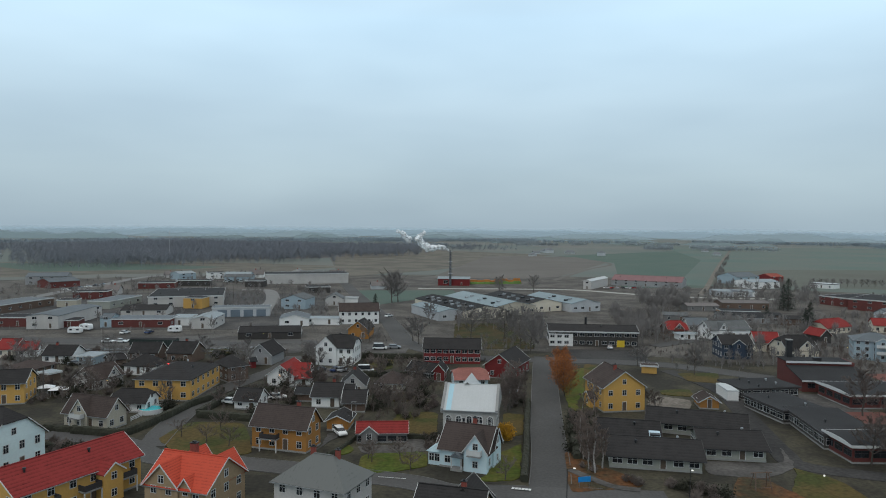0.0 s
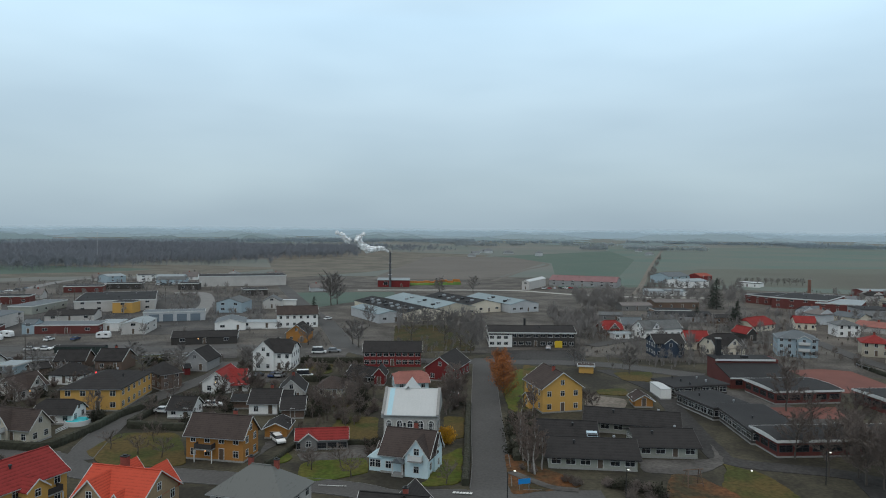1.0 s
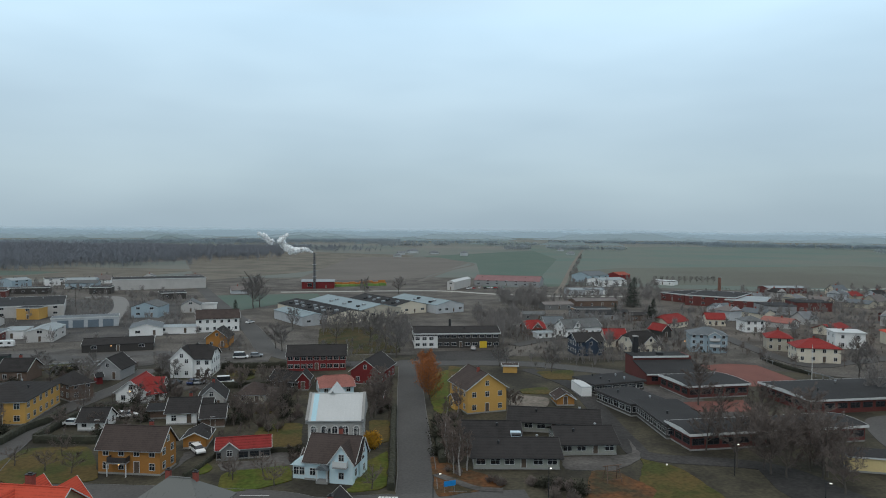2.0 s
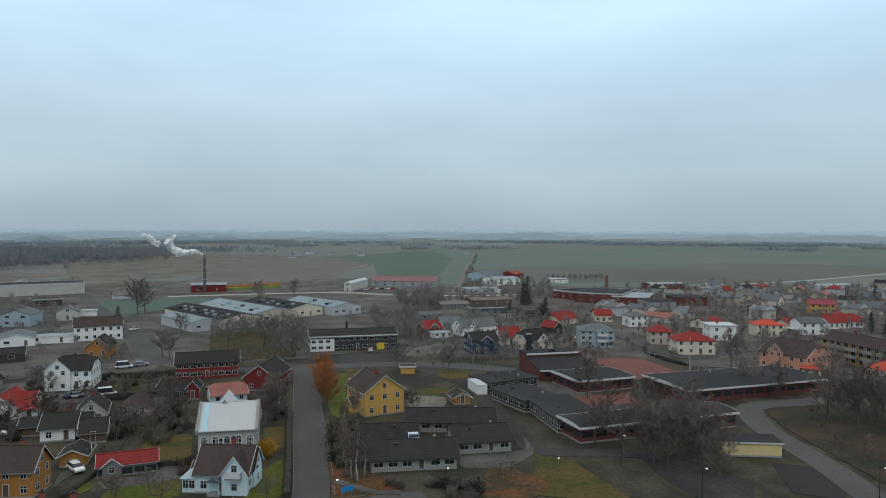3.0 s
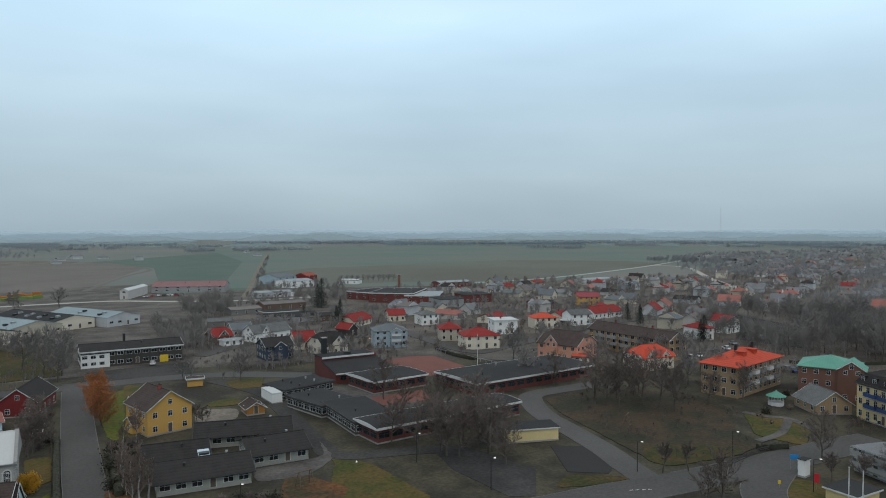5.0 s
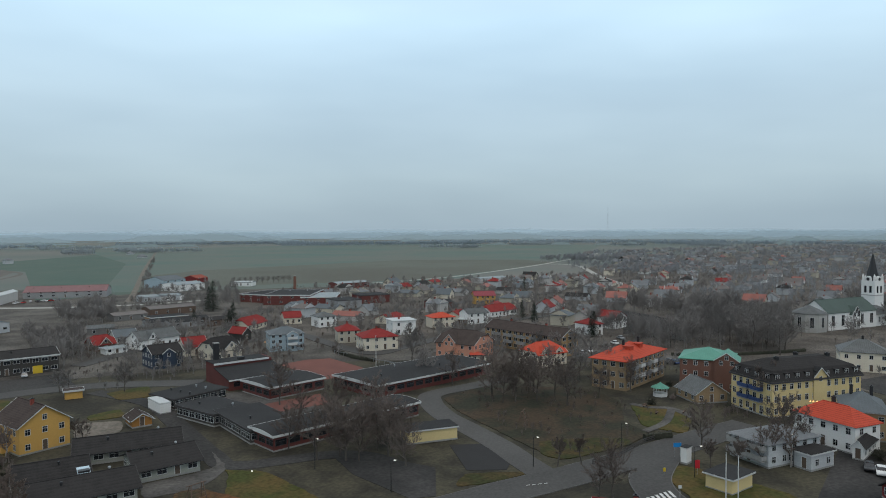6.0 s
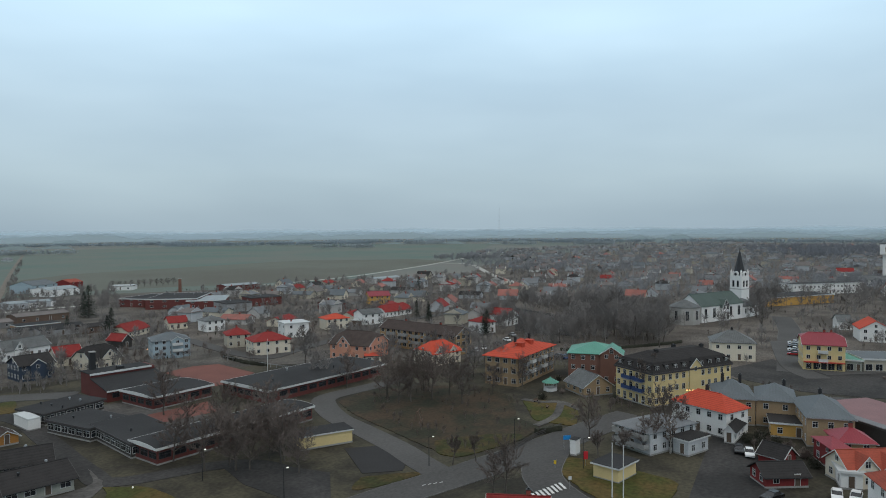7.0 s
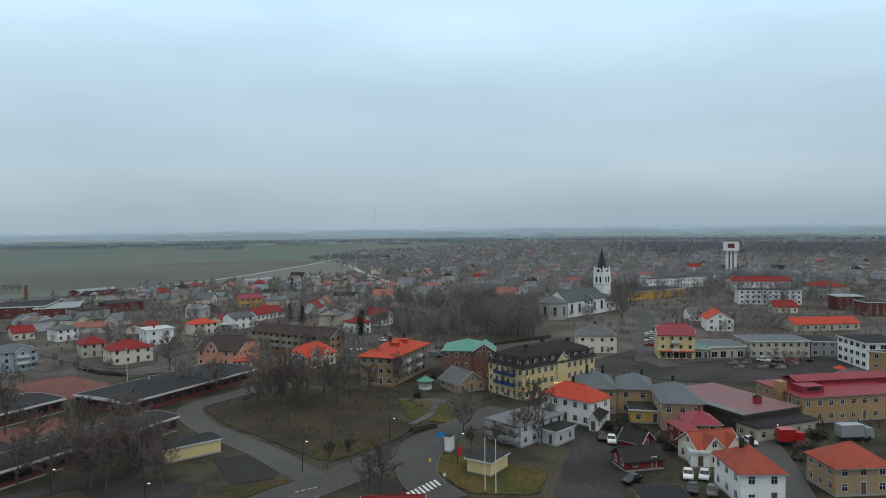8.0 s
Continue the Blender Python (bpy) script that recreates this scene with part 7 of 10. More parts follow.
def arch_ring(r0, r1, leg, y0, y1):
    """A round arch on two legs: a band between two radii."""
    nn = 10
    prof = [(-1.0, -leg)] + [(-math.cos(math.pi * i / nn), math.sin(math.pi * i / nn)) for i in range(nn + 1)] + [(1.0, -leg)]
    pt = lambda p, r: (p[0] * r, p[1] * r if p[1] > 0 else p[1])
    sh = Shape()
    n = len(prof)
    v = [(*pt(p, r)[:1], y, pt(p, r)[1]) for y in (y0, y1) for r in (r0, r1) for p in prof]
    fc = []
    for i in range(n - 1):
        fc += [(i, i + 1, n + i + 1, n + i), (2 * n + i, 3 * n + i, 3 * n + i + 1, 2 * n + i + 1), (n + i, n + i + 1, 3 * n + i + 1, 3 * n + i), (i, 2 * n + i, 2 * n + i + 1, i + 1)]
    return sh.add(v, fc)


for k in range(5):
    u = -hlw / 2 + hlw * (k + 0.5) / 5
    at = face_at(H["hall"], "F") @ pose(u, 0, 5.5)
    nn = 10
    arc = [(0.5, -2.1)] + [(0.5 * math.cos(math.pi * i / nn), 0.5 * math.sin(math.pi * i / nn)) for i in range(nn + 1)] + [(-0.5, -2.1)]
    gl = Shape().add([(x_, -0.015, z_) for x_, z_ in arc] + [(x_, 0.05, z_) for x_, z_ in arc], [tuple(range(len(arc))), tuple(range(2 * len(arc) - 1, len(arc) - 1, -1))])
    win_ = part("arched_window", arch_ring(0.5, 0.68, 2.1, -0.09, 0.02), ARCHRING, H["hall"], at=at)
    part("pane", gl, GLASS, win_)
    part("glazing_bar", Shape().box(-0.03, 0.03, -0.05, -0.016, -2.1, 0.48).box(-0.49, 0.49, -0.052, -0.018, -0.9, -0.84).box(-0.49, 0.49, -0.052, -0.018, -0.05, 0.01), TRIM, win_)
BLUESTRIP = material("light_blue_sheet_strip", (0.36, 0.55, 0.62), 0.5, vary=0.08)
rf = [c for c in H["hall"].children if c.name.startswith("roof")][0]
ys_, zs_ = [v.co.y for v in rf.data.vertices], [v.co.z for v in rf.data.vertices]
y_e, z_e, z_r = min(ys_), [v.co.z for v in rf.data.vertices if abs(v.co.y - min(ys_)) < 0.01], max(zs_)
x_s = -hlw / 2 + 0.6
part("roof_strip", Shape().add([(x_s, y_e, max(z_e) + 0.02), (x_s + 1.0, y_e, max(z_e) + 0.02), (x_s + 1.0, 0, z_r + 0.02), (x_s, 0, z_r + 0.02)], [(0, 1, 2, 3)]), BLUESTRIP, H["hall"])
for e in (-1, 1):
    part("parapet", Shape().add([(e * (hlw / 2 + 0.2) + o_, y_, z_) for o_ in (-0.28, 0.28) for y_, z_ in ((y_e, max(z_e) - 0.6), (y_e, max(z_e) + 0.25), (0, z_r + 0.25), (-y_e, max(z_e) + 0.25), (-y_e, max(z_e) - 0.6))],
         [(0, 1, 2, 3, 4), (9, 8, 7, 6, 5), (0, 5, 6, 1), (1, 6, 7, 2), (2, 7, 8, 3), (3, 8, 9, 4), (4, 9, 5, 0)]), CONCRETE, H["hall"])

# clerestory and roof house of the dairy
dw, dd, dh = DIM[H["dairy"].name]
part("clerestory", Shape().box(-dw / 2 + 3, dw / 2 - 1, -2.6, 2.6, dh + 0.6, dh + 2.3), ROOF["redsheet"], H["dairy"])
part("clerestory_roof", roof_shape(dw - 4, 5.2, dh + 2.3, 0.9, 0.4, 1.0)[0], ROOF["redsheet"], H["dairy"], at=pose(1, 0, 0.01))
part("stair_tower", Shape().box(-dw / 2 - 1.5, -dw / 2 + 0.6, -2.5, -0.5, -0.1, dh + 2.2), WALL["yellowbrick"], H["dairy"])
part("roof_house", Shape().box(-dw / 2 + 1.5, -dw / 2 + 7.0, -dd / 2 + 1.8, -2.62, dh + 0.2, dh + 1.9), ROOF["redsheet"], H["dairy"])
part("roof_house_window", Shape().box(-dw / 2 + 2.6, -dw / 2 + 6.0, -dd / 2 + 1.74, -dd / 2 + 1.796, dh + 0.9, dh + 1.6), GLASS, H["dairy"])
mw, md, mh = DIM[H["market"].name]
part("roof_strip", Shape().box(-mw / 2 - 0.2, -mw / 2 + 2.2, -md / 2, md / 2, mh + 0.224, mh + 0.27), ROOF["dullgrey"], H["market"])
chimney(H["market"], 2.0, -mh * 1.6, mh + 0.1, mh + 1.9, ROOF["redsheet"], 1.6, 1.2)

for k in range(4):
    part('garage_door', Shape().box(-11.0 + 6.0 * k, -6.6 + 6.0 * k, -0.06, -0.005, 0.05, 3.4), BLUEGATE, H['garagerow'], at=face_at(H['garagerow'], 'F'))

# white end and roof strip of the black office
bw, bd, bh = DIM[H["blk"].name]
part("white_end", Shape().box(-bw / 2 - 0.02, -bw / 2 + 8.8, -0.03, 0.3, 0.02, bh - 1.2), WALL["white"], H["blk"], at=face_at(H["blk"], "F"))
part("roof_strip", Shape().box(-bw / 2 - 0.4, bw / 2 + 0.4, -0.62, -0.5, bh - 0.55, bh - 0.1), TRIM, H["blk"], at=face_at(H["blk"], "F"))
YELLOWGATE = material("yellow_roller_gate", (0.62, 0.42, 0.03), 0.6, vary=0.1, bands=(0.25, "Z", 0.2))
part("roller_gate", Shape().box(bw / 2 - 7.6, bw / 2 - 4.8, -0.08, -0.01, 0.0, 2.5), YELLOWGATE, H["blk"], at=face_at(H["blk"], "F"))
for k in range(7):
    window(H["blk"], 1.5, 1.0, face_at(H["blk"], "F") @ pose(-bw / 2 + 1.2 + (k % 3) * 2.6, -0.05, 0.9 if k < 3 else 3.2)) if k < 6 else None
part("boiler_flue", Shape().tube(-2, 1, bh + 1, bh + 4.2, 0.45, 0.45, 10), BLACKMETAL, H["blk"])

# kindergarten roof light
kw_, kd_, kh_ = DIM[H["kgA"].name]
SKYGLASS = material("roof_light_glass", (0.45, 0.58, 0.66), 0.1, vary=0.1, bump=0.0, spec=0.8)
rl = part("roof_light", Shape().box(-0.2, 1.7, 2.2, 4.1, kh_ + 0.6, kh_ + 1.75), BLACKMETAL, H["kgA"])
part("roof_light_glass", Shape().add([(-0.3, 2.0, kh_ + 1.35), (1.8, 2.0, kh_ + 1.35), (1.8, 4.2, kh_ + 1.95), (-0.3, 4.2, kh_ + 1.95), (-0.3, 2.0, kh_ + 1.25), (1.8, 2.0, kh_ + 1.25), (1.8, 4.2, kh_ + 1.85), (-0.3, 4.2, kh_ + 1.85)],
                                   [(0, 1, 2, 3), (7, 6, 5, 4), (0, 4, 5, 1), (1, 5, 6, 2), (2, 6, 7, 3), (3, 7, 4, 0)]), SKYGLASS, rl)


# ---- white tower with a red panel ----
def white_tower(x, y, rot):
    top = thing("silo_tower", "tall white tower with an overhanging top and red panel", "tower", pose(x, y, 0, 0, 0, rot))
    part("shaft", Shape().box(-4.6, 4.6, -4.6, 4.6, -0.2, 22.1), WALL["white"], top)
    for u in (-1.6, 1.6):
        part("shaft_slot", Shape().box(u - 0.55, u + 0.55, -4.7, -4.6, 4.0, 21.6), GLASS, top)
    part("head", Shape().box(-6.6, 6.6, -6.6, 6.6, 22.1, 30.6), WALL["white"], top)
    part("red_panel", Shape().box(-2.8, 2.8, -6.7, -6.6, 24.6, 28.6), WALL["brick"], top)
    part("cap", Shape().box(-6.8, 6.8, -6.8, 6.8, 30.6, 31.0), ROOF["felt"], top)


white_tower(675.1, 93.8, -82)


# ---- vehicles ----
def car_meshes(kind):
    if kind in CACHE:
        return CACHE[kind]
    L, W, Hh = {"car": (4.4, 1.8, 1.45), "wagon": (4.7, 1.82, 1.5), "van": (5.2, 2.0, 2.2)}[kind]
    hood, rear = {"car": (0.27, 0.16), "wagon": (0.25, 0.03), "van": (0.14, 0.01)}[kind]
    body = Shape()
    prof = [(-L / 2, 0.35), (-L / 2 + 0.05, 0.75), (-L / 2 + 0.15, 0.88), (L / 2 - L * hood, 0.92), (L / 2 - 0.12, 0.76), (L / 2, 0.6), (L / 2 - 0.03, 0.32)]
    n = len(prof)
    body.add([(x, -W / 2, z) for x, z in prof] + [(x, W / 2, z) for x, z in prof], [tuple(range(n - 1, -1, -1)), tuple(range(n, 2 * n))] + [(i, (i + 1) % n, n + (i + 1) % n, n + i) for i in range(n)])
    x0, x1 = -L / 2 + L * rear + 0.08, L / 2 - L * hood + 0.05
    glass = Shape()
    lo, hi = [(x0, W / 2 - 0.06), (x1, W / 2 - 0.06)], [(x0 + 0.32, W / 2 - 0.22), (x1 - 0.75, W / 2 - 0.22)]
    gv = [(lo[0][0], -lo[0][1], 0.88), (lo[1][0], -lo[1][1], 0.88), (lo[1][0], lo[1][1], 0.88), (lo[0][0], lo[0][1], 0.88), (hi[0][0], -hi[0][1], Hh - 0.06), (hi[1][0], -hi[1][1], Hh - 0.06), (hi[1][0], hi[1][1], Hh - 0.06), (hi[0][0], hi[0][1], Hh - 0.06)]
    glass.add(gv, [(0, 1, 5, 4), (1, 2, 6, 5), (2, 3, 7, 6), (3, 0, 4, 7), (4, 5, 6, 7)])
    roof = Shape().box(hi[0][0] - 0.03, hi[1][0] + 0.05, -hi[0][1] - 0.02, hi[0][1] + 0.02, Hh - 0.06, Hh)
    wheel = Shape()
    k = 12
    ring = [(0.32 * math.cos(2 * math.pi * i / k), 0.32 * math.sin(2 * math.pi * i / k)) for i in range(k)]
    wheel.add([(a, -0.1, b) for a, b in ring] + [(a, 0.1, b) for a, b in ring], [tuple(range(k)), tuple(range(2 * k - 1, k - 1, -1))] + [(i, k + i, k + (i + 1) % k, (i + 1) % k) for i in range(k)])
    CACHE[kind] = (body, glass, roof, wheel.mesh("wheel", TYRE), (L, W), {})
    return CACHE[kind]


TYRE = material("black_rubber", (0.02, 0.02, 0.02), 0.9, vary=0.1)
TAIL = material("red_tail_lamp", (0.35, 0.01, 0.01), 0.3, vary=0.05)
CARS = {n: material(n + "_car_paint", c, 0.25, 0.0 if n in ("white", "red") else 0.3, vary=0.05, bump=0, spec=0.6) for n, c in
        {"white": (0.72, 0.72, 0.71), "silver": (0.32, 0.33, 0.34), "black": (0.018, 0.018, 0.02), "red": (0.35, 0.015, 0.015), "blue": (0.03, 0.05, 0.12), "grey": (0.10, 0.10, 0.105)}.items()}


def car(x, y, rot, paint, kind="car"):
    body, glass, roof, wheel, (L, W), made = car_meshes(kind)
    if paint not in made:
        made[paint] = (body.mesh("body", CARS[paint]), glass.mesh("windows", GLASS), roof.mesh("car_roof", CARS[paint]))
    a, b, c = made[paint]
    top = thing({"van": "van"}.get(kind, "car"), "%s %s parked on the asphalt" % (paint, {"car": "saloon car", "wagon": "estate car", "van": "delivery van"}[kind]), "car", pose(x, y, 0.17, 0, 0, rot), "parked cars")
    part("body", a, None, top)
    part("glazing", b, None, top)
    part("car_roof", c, None, top)
    for wx in (-L / 2 + 0.8, L / 2 - 0.85):
        for wy in (-W / 2 + 0.08, W / 2 - 0.08):
            part("wheel", wheel, None, top, at=pose(wx, wy, 0.3))
    return top


def caravan(x, y, rot):
    top = thing("caravan", "white touring caravan standing in a yard", "caravan", pose(x, y, 0.05, 0, 0, rot))
    prof = [(-2.6, 0.5), (-2.7, 1.2), (-2.4, 2.4), (-2.1, 2.6), (2.0, 2.6), (2.35, 2.4), (2.6, 1.3), (2.5, 0.5)]
    n = len(prof)
    part("body", Shape().add([(a, -1.1, z) for a, z in prof] + [(a, 1.1, z) for a, z in prof], [tuple(range(n - 1, -1, -1)), tuple(range(n, 2 * n))] + [(i, (i + 1) % n, n + (i + 1) % n, n + i) for i in range(n)]), CARS["white"], top)
    for u in (-1.4, 1.2):
        part("window", Shape().box(u - 0.5, u + 0.5, -1.13, -1.1, 1.4, 2.0), GLASS, top)
    part("drawbar", Shape().box(2.5, 3.6, -0.06, 0.06, 0.45, 0.55), BLACKMETAL, top)
    for wy in (-1.0, 1.0):
        part("wheel", car_meshes("car")[3], None, top, at=pose(0, wy, 0.3))


def freight_wagon(x, y, rot):
    top = thing("freight_wagon", "dark green railway freight wagon on a siding", "railway wagon", pose(x, y, 0.1, 0, 0, rot))
    part("body", Shape().box(-5.4, 5.4, -1.4, 1.4, 1.1, 3.6), material("wagon_green", (0.018, 0.03, 0.026), 0.7, vary=0.3, streak=0.4), top)
    part("roof", Shape().add([(-5.5, -1.45, 3.6), (5.5, -1.45, 3.6), (5.5, 0, 4.0), (-5.5, 0, 4.0), (5.5, 1.45, 3.6), (-5.5, 1.45, 3.6)], [(0, 1, 2, 3), (3, 2, 4, 5), (0, 5, 4, 1), (1, 4, 2), (0, 3, 5)]), ROOF["felt"], top)
    part("underframe", Shape().box(-5.3, 5.3, -1.0, 1.0, 0.8, 1.098), BLACKMETAL, top)
    for k in range(-4, 5):
        part("rib", Shape().box(k * 1.2 - 0.05, k * 1.2 + 0.05, -1.46, -1.4, 1.1, 3.6), BLACKMETAL, top)
    for wx in (-3.8, 3.8):
        for wy in (-0.75, 0.75):
            part("wheel", car_meshes("car")[3], None, top, at=pose(wx, wy, 0.42) @ Matrix.Scale(1.35, 4))


def truck(x, y, rot, paint, label, L=8.5):
    top = thing("truck", label, "truck", pose(x, y, 0.1, 0, 0, rot))
    part("cargo_box", Shape().box(-L / 2, L / 2 - 2.3, -1.25, 1.25, 0.95, 3.5), CARS[paint], top)
    cp = [(L / 2 - 2.1, 0.5), (L / 2, 0.5), (L / 2, 1.6), (L / 2 - 0.35, 2.7), (L / 2 - 2.1, 2.8)]
    cab = part("cab", Shape().add([(a, -1.15, z) for a, z in cp] + [(a, 1.15, z) for a, z in cp], [(4, 3, 2, 1, 0), (5, 6, 7, 8, 9)] + [(i, (i + 1) % 5, 5 + (i + 1) % 5, 5 + i) for i in range(5)]), CARS[paint], top)
    part("windscreen", Shape().add([(L / 2 + 0.01, -1.0, 1.65), (L / 2 + 0.01, 1.0, 1.65), (L / 2 - 0.33, 1.0, 2.65), (L / 2 - 0.33, -1.0, 2.65)], [(0, 1, 2, 3)]), GLASS, cab)
    part("chassis", Shape().box(-L / 2 + 0.2, L / 2 - 0.3, -0.9, 0.9, 0.5, 0.948), BLACKMETAL, top)
    for wx in (-L / 2 + 1.4, L / 2 - 1.2):
        for wy in (-1.0, 1.0):
            part("wheel", car_meshes("car")[3], None, top, at=pose(wx, wy, 0.42) @ Matrix.Scale(1.5, 4))


def parasol(x, y):
    top = thing("parasol", "open orange parasol on the square", "parasol", pose(x, y, 0), "parasols")
    part("pole", Shape().tube(0, 0, 0, 2.5, 0.04, 0.04, 6), STEEL, top)
    part("canopy", Shape().tube(0, 0, 2.0, 2.9, 1.9, 0.1, 10), ROOF["orange"], top)


def bench(x, y, rot):
    top = thing("bench", "wooden park bench on iron legs", "bench", pose(x, y, 0.1, 0, 0, rot), "park benches")
    part("seat", Shape().box(-0.9, 0.9, -0.25, 0.2, 0.42, 0.47), WALL["brown"], top)
    part("backrest", Shape().box(-0.9, 0.9, 0.2, 0.25, 0.55, 0.9), WALL["brown"], top)
    for e in (-0.7, 0.7):
        part("leg", Shape().box(e - 0.04, e + 0.04, -0.22, 0.22, -0.1, 0.418), BLACKMETAL, top)


def climbing_frame(x, y, rot):
    top = thing("climbing_frame", "dark timber climbing frame on a playground", "climbing frame", pose(x, y, 0.1, 0, 0, rot))
    for ex in (-1.5, 1.5):
        for ey in (-1.0, 1.0):
            part("post", Shape().beam((ex, ey, -0.2), (ex * 0.75, ey * 0.2, 2.9), 0.09, 6), WALL["brown"], top)
    part("beam", Shape().beam((-1.9, 0, 2.85), (1.9, 0, 2.85), 0.09, 6), WALL["brown"], top)
    for k in range(3):
        part("rung", Shape().beam((-1.4, -0.85 + 0.25 * k, 0.6 + 0.7 * k), (1.4, -0.85 + 0.25 * k, 0.6 + 0.7 * k), 0.05, 6), WALL["brown"], top)


# ---- street furniture ----
def street_lamp(x, y, rot, h=6.0, lit=True):
    top = thing("street_lamp", "grey steel street lamp with a white lantern", "street lamp", pose(x, y, 0, 0, 0, rot), "street lamps")
    part("pole", Shape().tube(0, 0, -0.1, h, 0.09, 0.055, 8), BLACKMETAL, top)
    part("arm", Shape().beam((0, 0, h - 0.05), (0, -1.0, h + 0.15), 0.04, 6), BLACKMETAL, top)
    part("lantern", Shape().box(-0.13, 0.13, -1.32, -0.95, h + 0.1, h + 0.19), COOLAMP if lit else TRIM, top)


def flagpole(x, y, h):
    top = thing("flagpole", "white painted flagpole with a ball finial", "flagpole", pose(x, y, 0), "flagpoles")
    part("pole", Shape().tube(0, 0, -0.1, h, 0.12, 0.07, 8), TRIM, top)
    part("finial", Shape().tube(0, 0, h, h + 0.12, 0.05, 0.14, 8).tube(0, 0, h + 0.12, h + 0.26, 0.14, 0.03, 8), STEEL, top)


def pole(x, y, h, label, mat=BARK):
    top = thing("utility_pole", label, "pole", pose(x, y, 0))
    part("shaft", Shape().tube(0, 0, -0.2, h, 0.16, 0.1, 8), mat, top)
    part("crossarm", Shape().box(-0.9, 0.9, -0.06, 0.06, h - 0.8, h - 0.66), mat, top)


def sign(x, y, rot, w, h, z, mat, label):
    top = thing("road_sign", label, "sign", pose(x, y, 0, 0, 0, rot))
    for e in (-1, 1) if w > 1 else (0,):
        part("post", Shape().tube(e * w * 0.4, 0.05, -0.1, z + h, 0.04, 0.04, 6), STEEL, top)
    part("board", Shape().box(-w / 2, w / 2, -0.05, 0.0, z, z + h), mat, top)


def fence(pts, h, mat, label, gap=2.2, slats=True):
    top = tagged(new("fence"), label, "fence")
    for p, q in zip(pts, pts[1:]):
        L = math.dist(p, q)
        m = pose(p[0], p[1], 0, 0, 0, math.degrees(math.atan2(q[1] - p[1], q[0] - p[0])))
        n = max(1, round(L / gap))
        for i in range(n + 1):
            part("post", Shape().box(i * L / n - 0.05, i * L / n + 0.05, -0.05, 0.05, -0.1, h), mat, top, at=m)
        for z in (h * 0.25, h * 0.6, h * 0.92) if slats else (h * 0.9,):
            part("rail", Shape().box(0, L, -0.07, -0.05, z - 0.1, z + 0.1), mat, top, at=m)


def pool(x, y):
    top = thing("swimming_pool", "round above-ground pool with bright turquoise water", "pool", pose(x, y, 0))
    ring = Shape()
    n = 28
    for r0, r1, z0, z1 in ((2.75, 2.75, -0.1, 1.1), (2.6, 2.6, 1.1, 0.85)):
        ring.add([(r0 * math.cos(6.2832 * i / n), r0 * math.sin(6.2832 * i / n), z0) for i in range(n)] + [(r1 * math.cos(6.2832 * i / n), r1 * math.sin(6.2832 * i / n), z1) for i in range(n)], [(i, (i + 1) % n, n + (i + 1) % n, n + i) for i in range(n)])
    ring.add([(r * math.cos(6.2832 * i / n), r * math.sin(6.2832 * i / n), 1.1) for r in (2.75, 2.6) for i in range(n)], [(i, (i + 1) % n, n + (i + 1) % n, n + i) for i in range(n)])
    part("pool_wall", ring, TRIM, top)
    part("water", Shape().tube(0, 0, 0.8, 0.95, 2.59, 2.59, n), material("turquoise_water", (0.04, 0.50, 0.55), 0.12, vary=0.1, bump=0.05), top)


def canopy_tent(x, y, rot, w, d):
    top = thing("canopy_tent", "white garden canopy on thin posts", "canopy", pose(x, y, 0, 0, 0, rot))
    part("canopy", Shape().add([(-w / 2, -d / 2, 2.1), (w / 2, -d / 2, 2.1), (w / 2, d / 2, 2.1), (-w / 2, d / 2, 2.1), (0, 0, 2.9), (0, 0, 2.75)], [(0, 1, 4), (1, 2, 4), (2, 3, 4), (3, 0, 4), (1, 0, 5), (2, 1, 5), (3, 2, 5), (0, 3, 5)]), CARS["white"], top)
    for sx in (-1, 1):
        for sy in (-1, 1):
            part("post", Shape().tube(sx * (w / 2 - 0.1), sy * (d / 2 - 0.1), -0.1, 2.1, 0.04, 0.04, 6), TRIM, top)


def gazebo(x, y):
    top = thing("gazebo", "small white gazebo with a verdigris green roof", "gazebo", pose(x, y, 0))
    part("base", Shape().tube(0, 0, -0.1, 0.9, 2.0, 2.0, 8), TRIM, top)
    for i in range(8):
        a = 6.2832 * i / 8
        part("post", Shape().tube(1.9 * math.cos(a), 1.9 * math.sin(a), 0.9, 2.4, 0.07, 0.07, 6), TRIM, top)
    part("roof", Shape().tube(0, 0, 2.4, 3.6, 2.6, 0.35, 8).tube(0, 0, 3.6, 4.0, 0.35, 0.02, 8), ROOF["green"], top)


def lattice_mast(x, y, h, w, label):
    top = thing("lattice_mast", label, "mast", pose(x, y, 0))
    for i in range(3):
        a = 2.0944 * i
        part("leg", Shape().beam((w * math.cos(a), w * math.sin(a), -0.2), (0.3 * w * math.cos(a), 0.3 * w * math.sin(a), h), 0.09, 4), STEEL, top)
    n = int(h / 9)
    for i in range(n):
        t0, t1 = i / n, (i + 1) / n
        for j in range(3):
            a, b = 2.0944 * j, 2.0944 * (j + 1)
            r0, r1 = w * (1 - 0.7 * t0), w * (1 - 0.7 * t1)
            part("brace", Shape().beam((r0 * math.cos(a), r0 * math.sin(a), h * t0), (r1 * math.cos(b), r1 * math.sin(b), h * t1), 0.05, 4), STEEL, top)


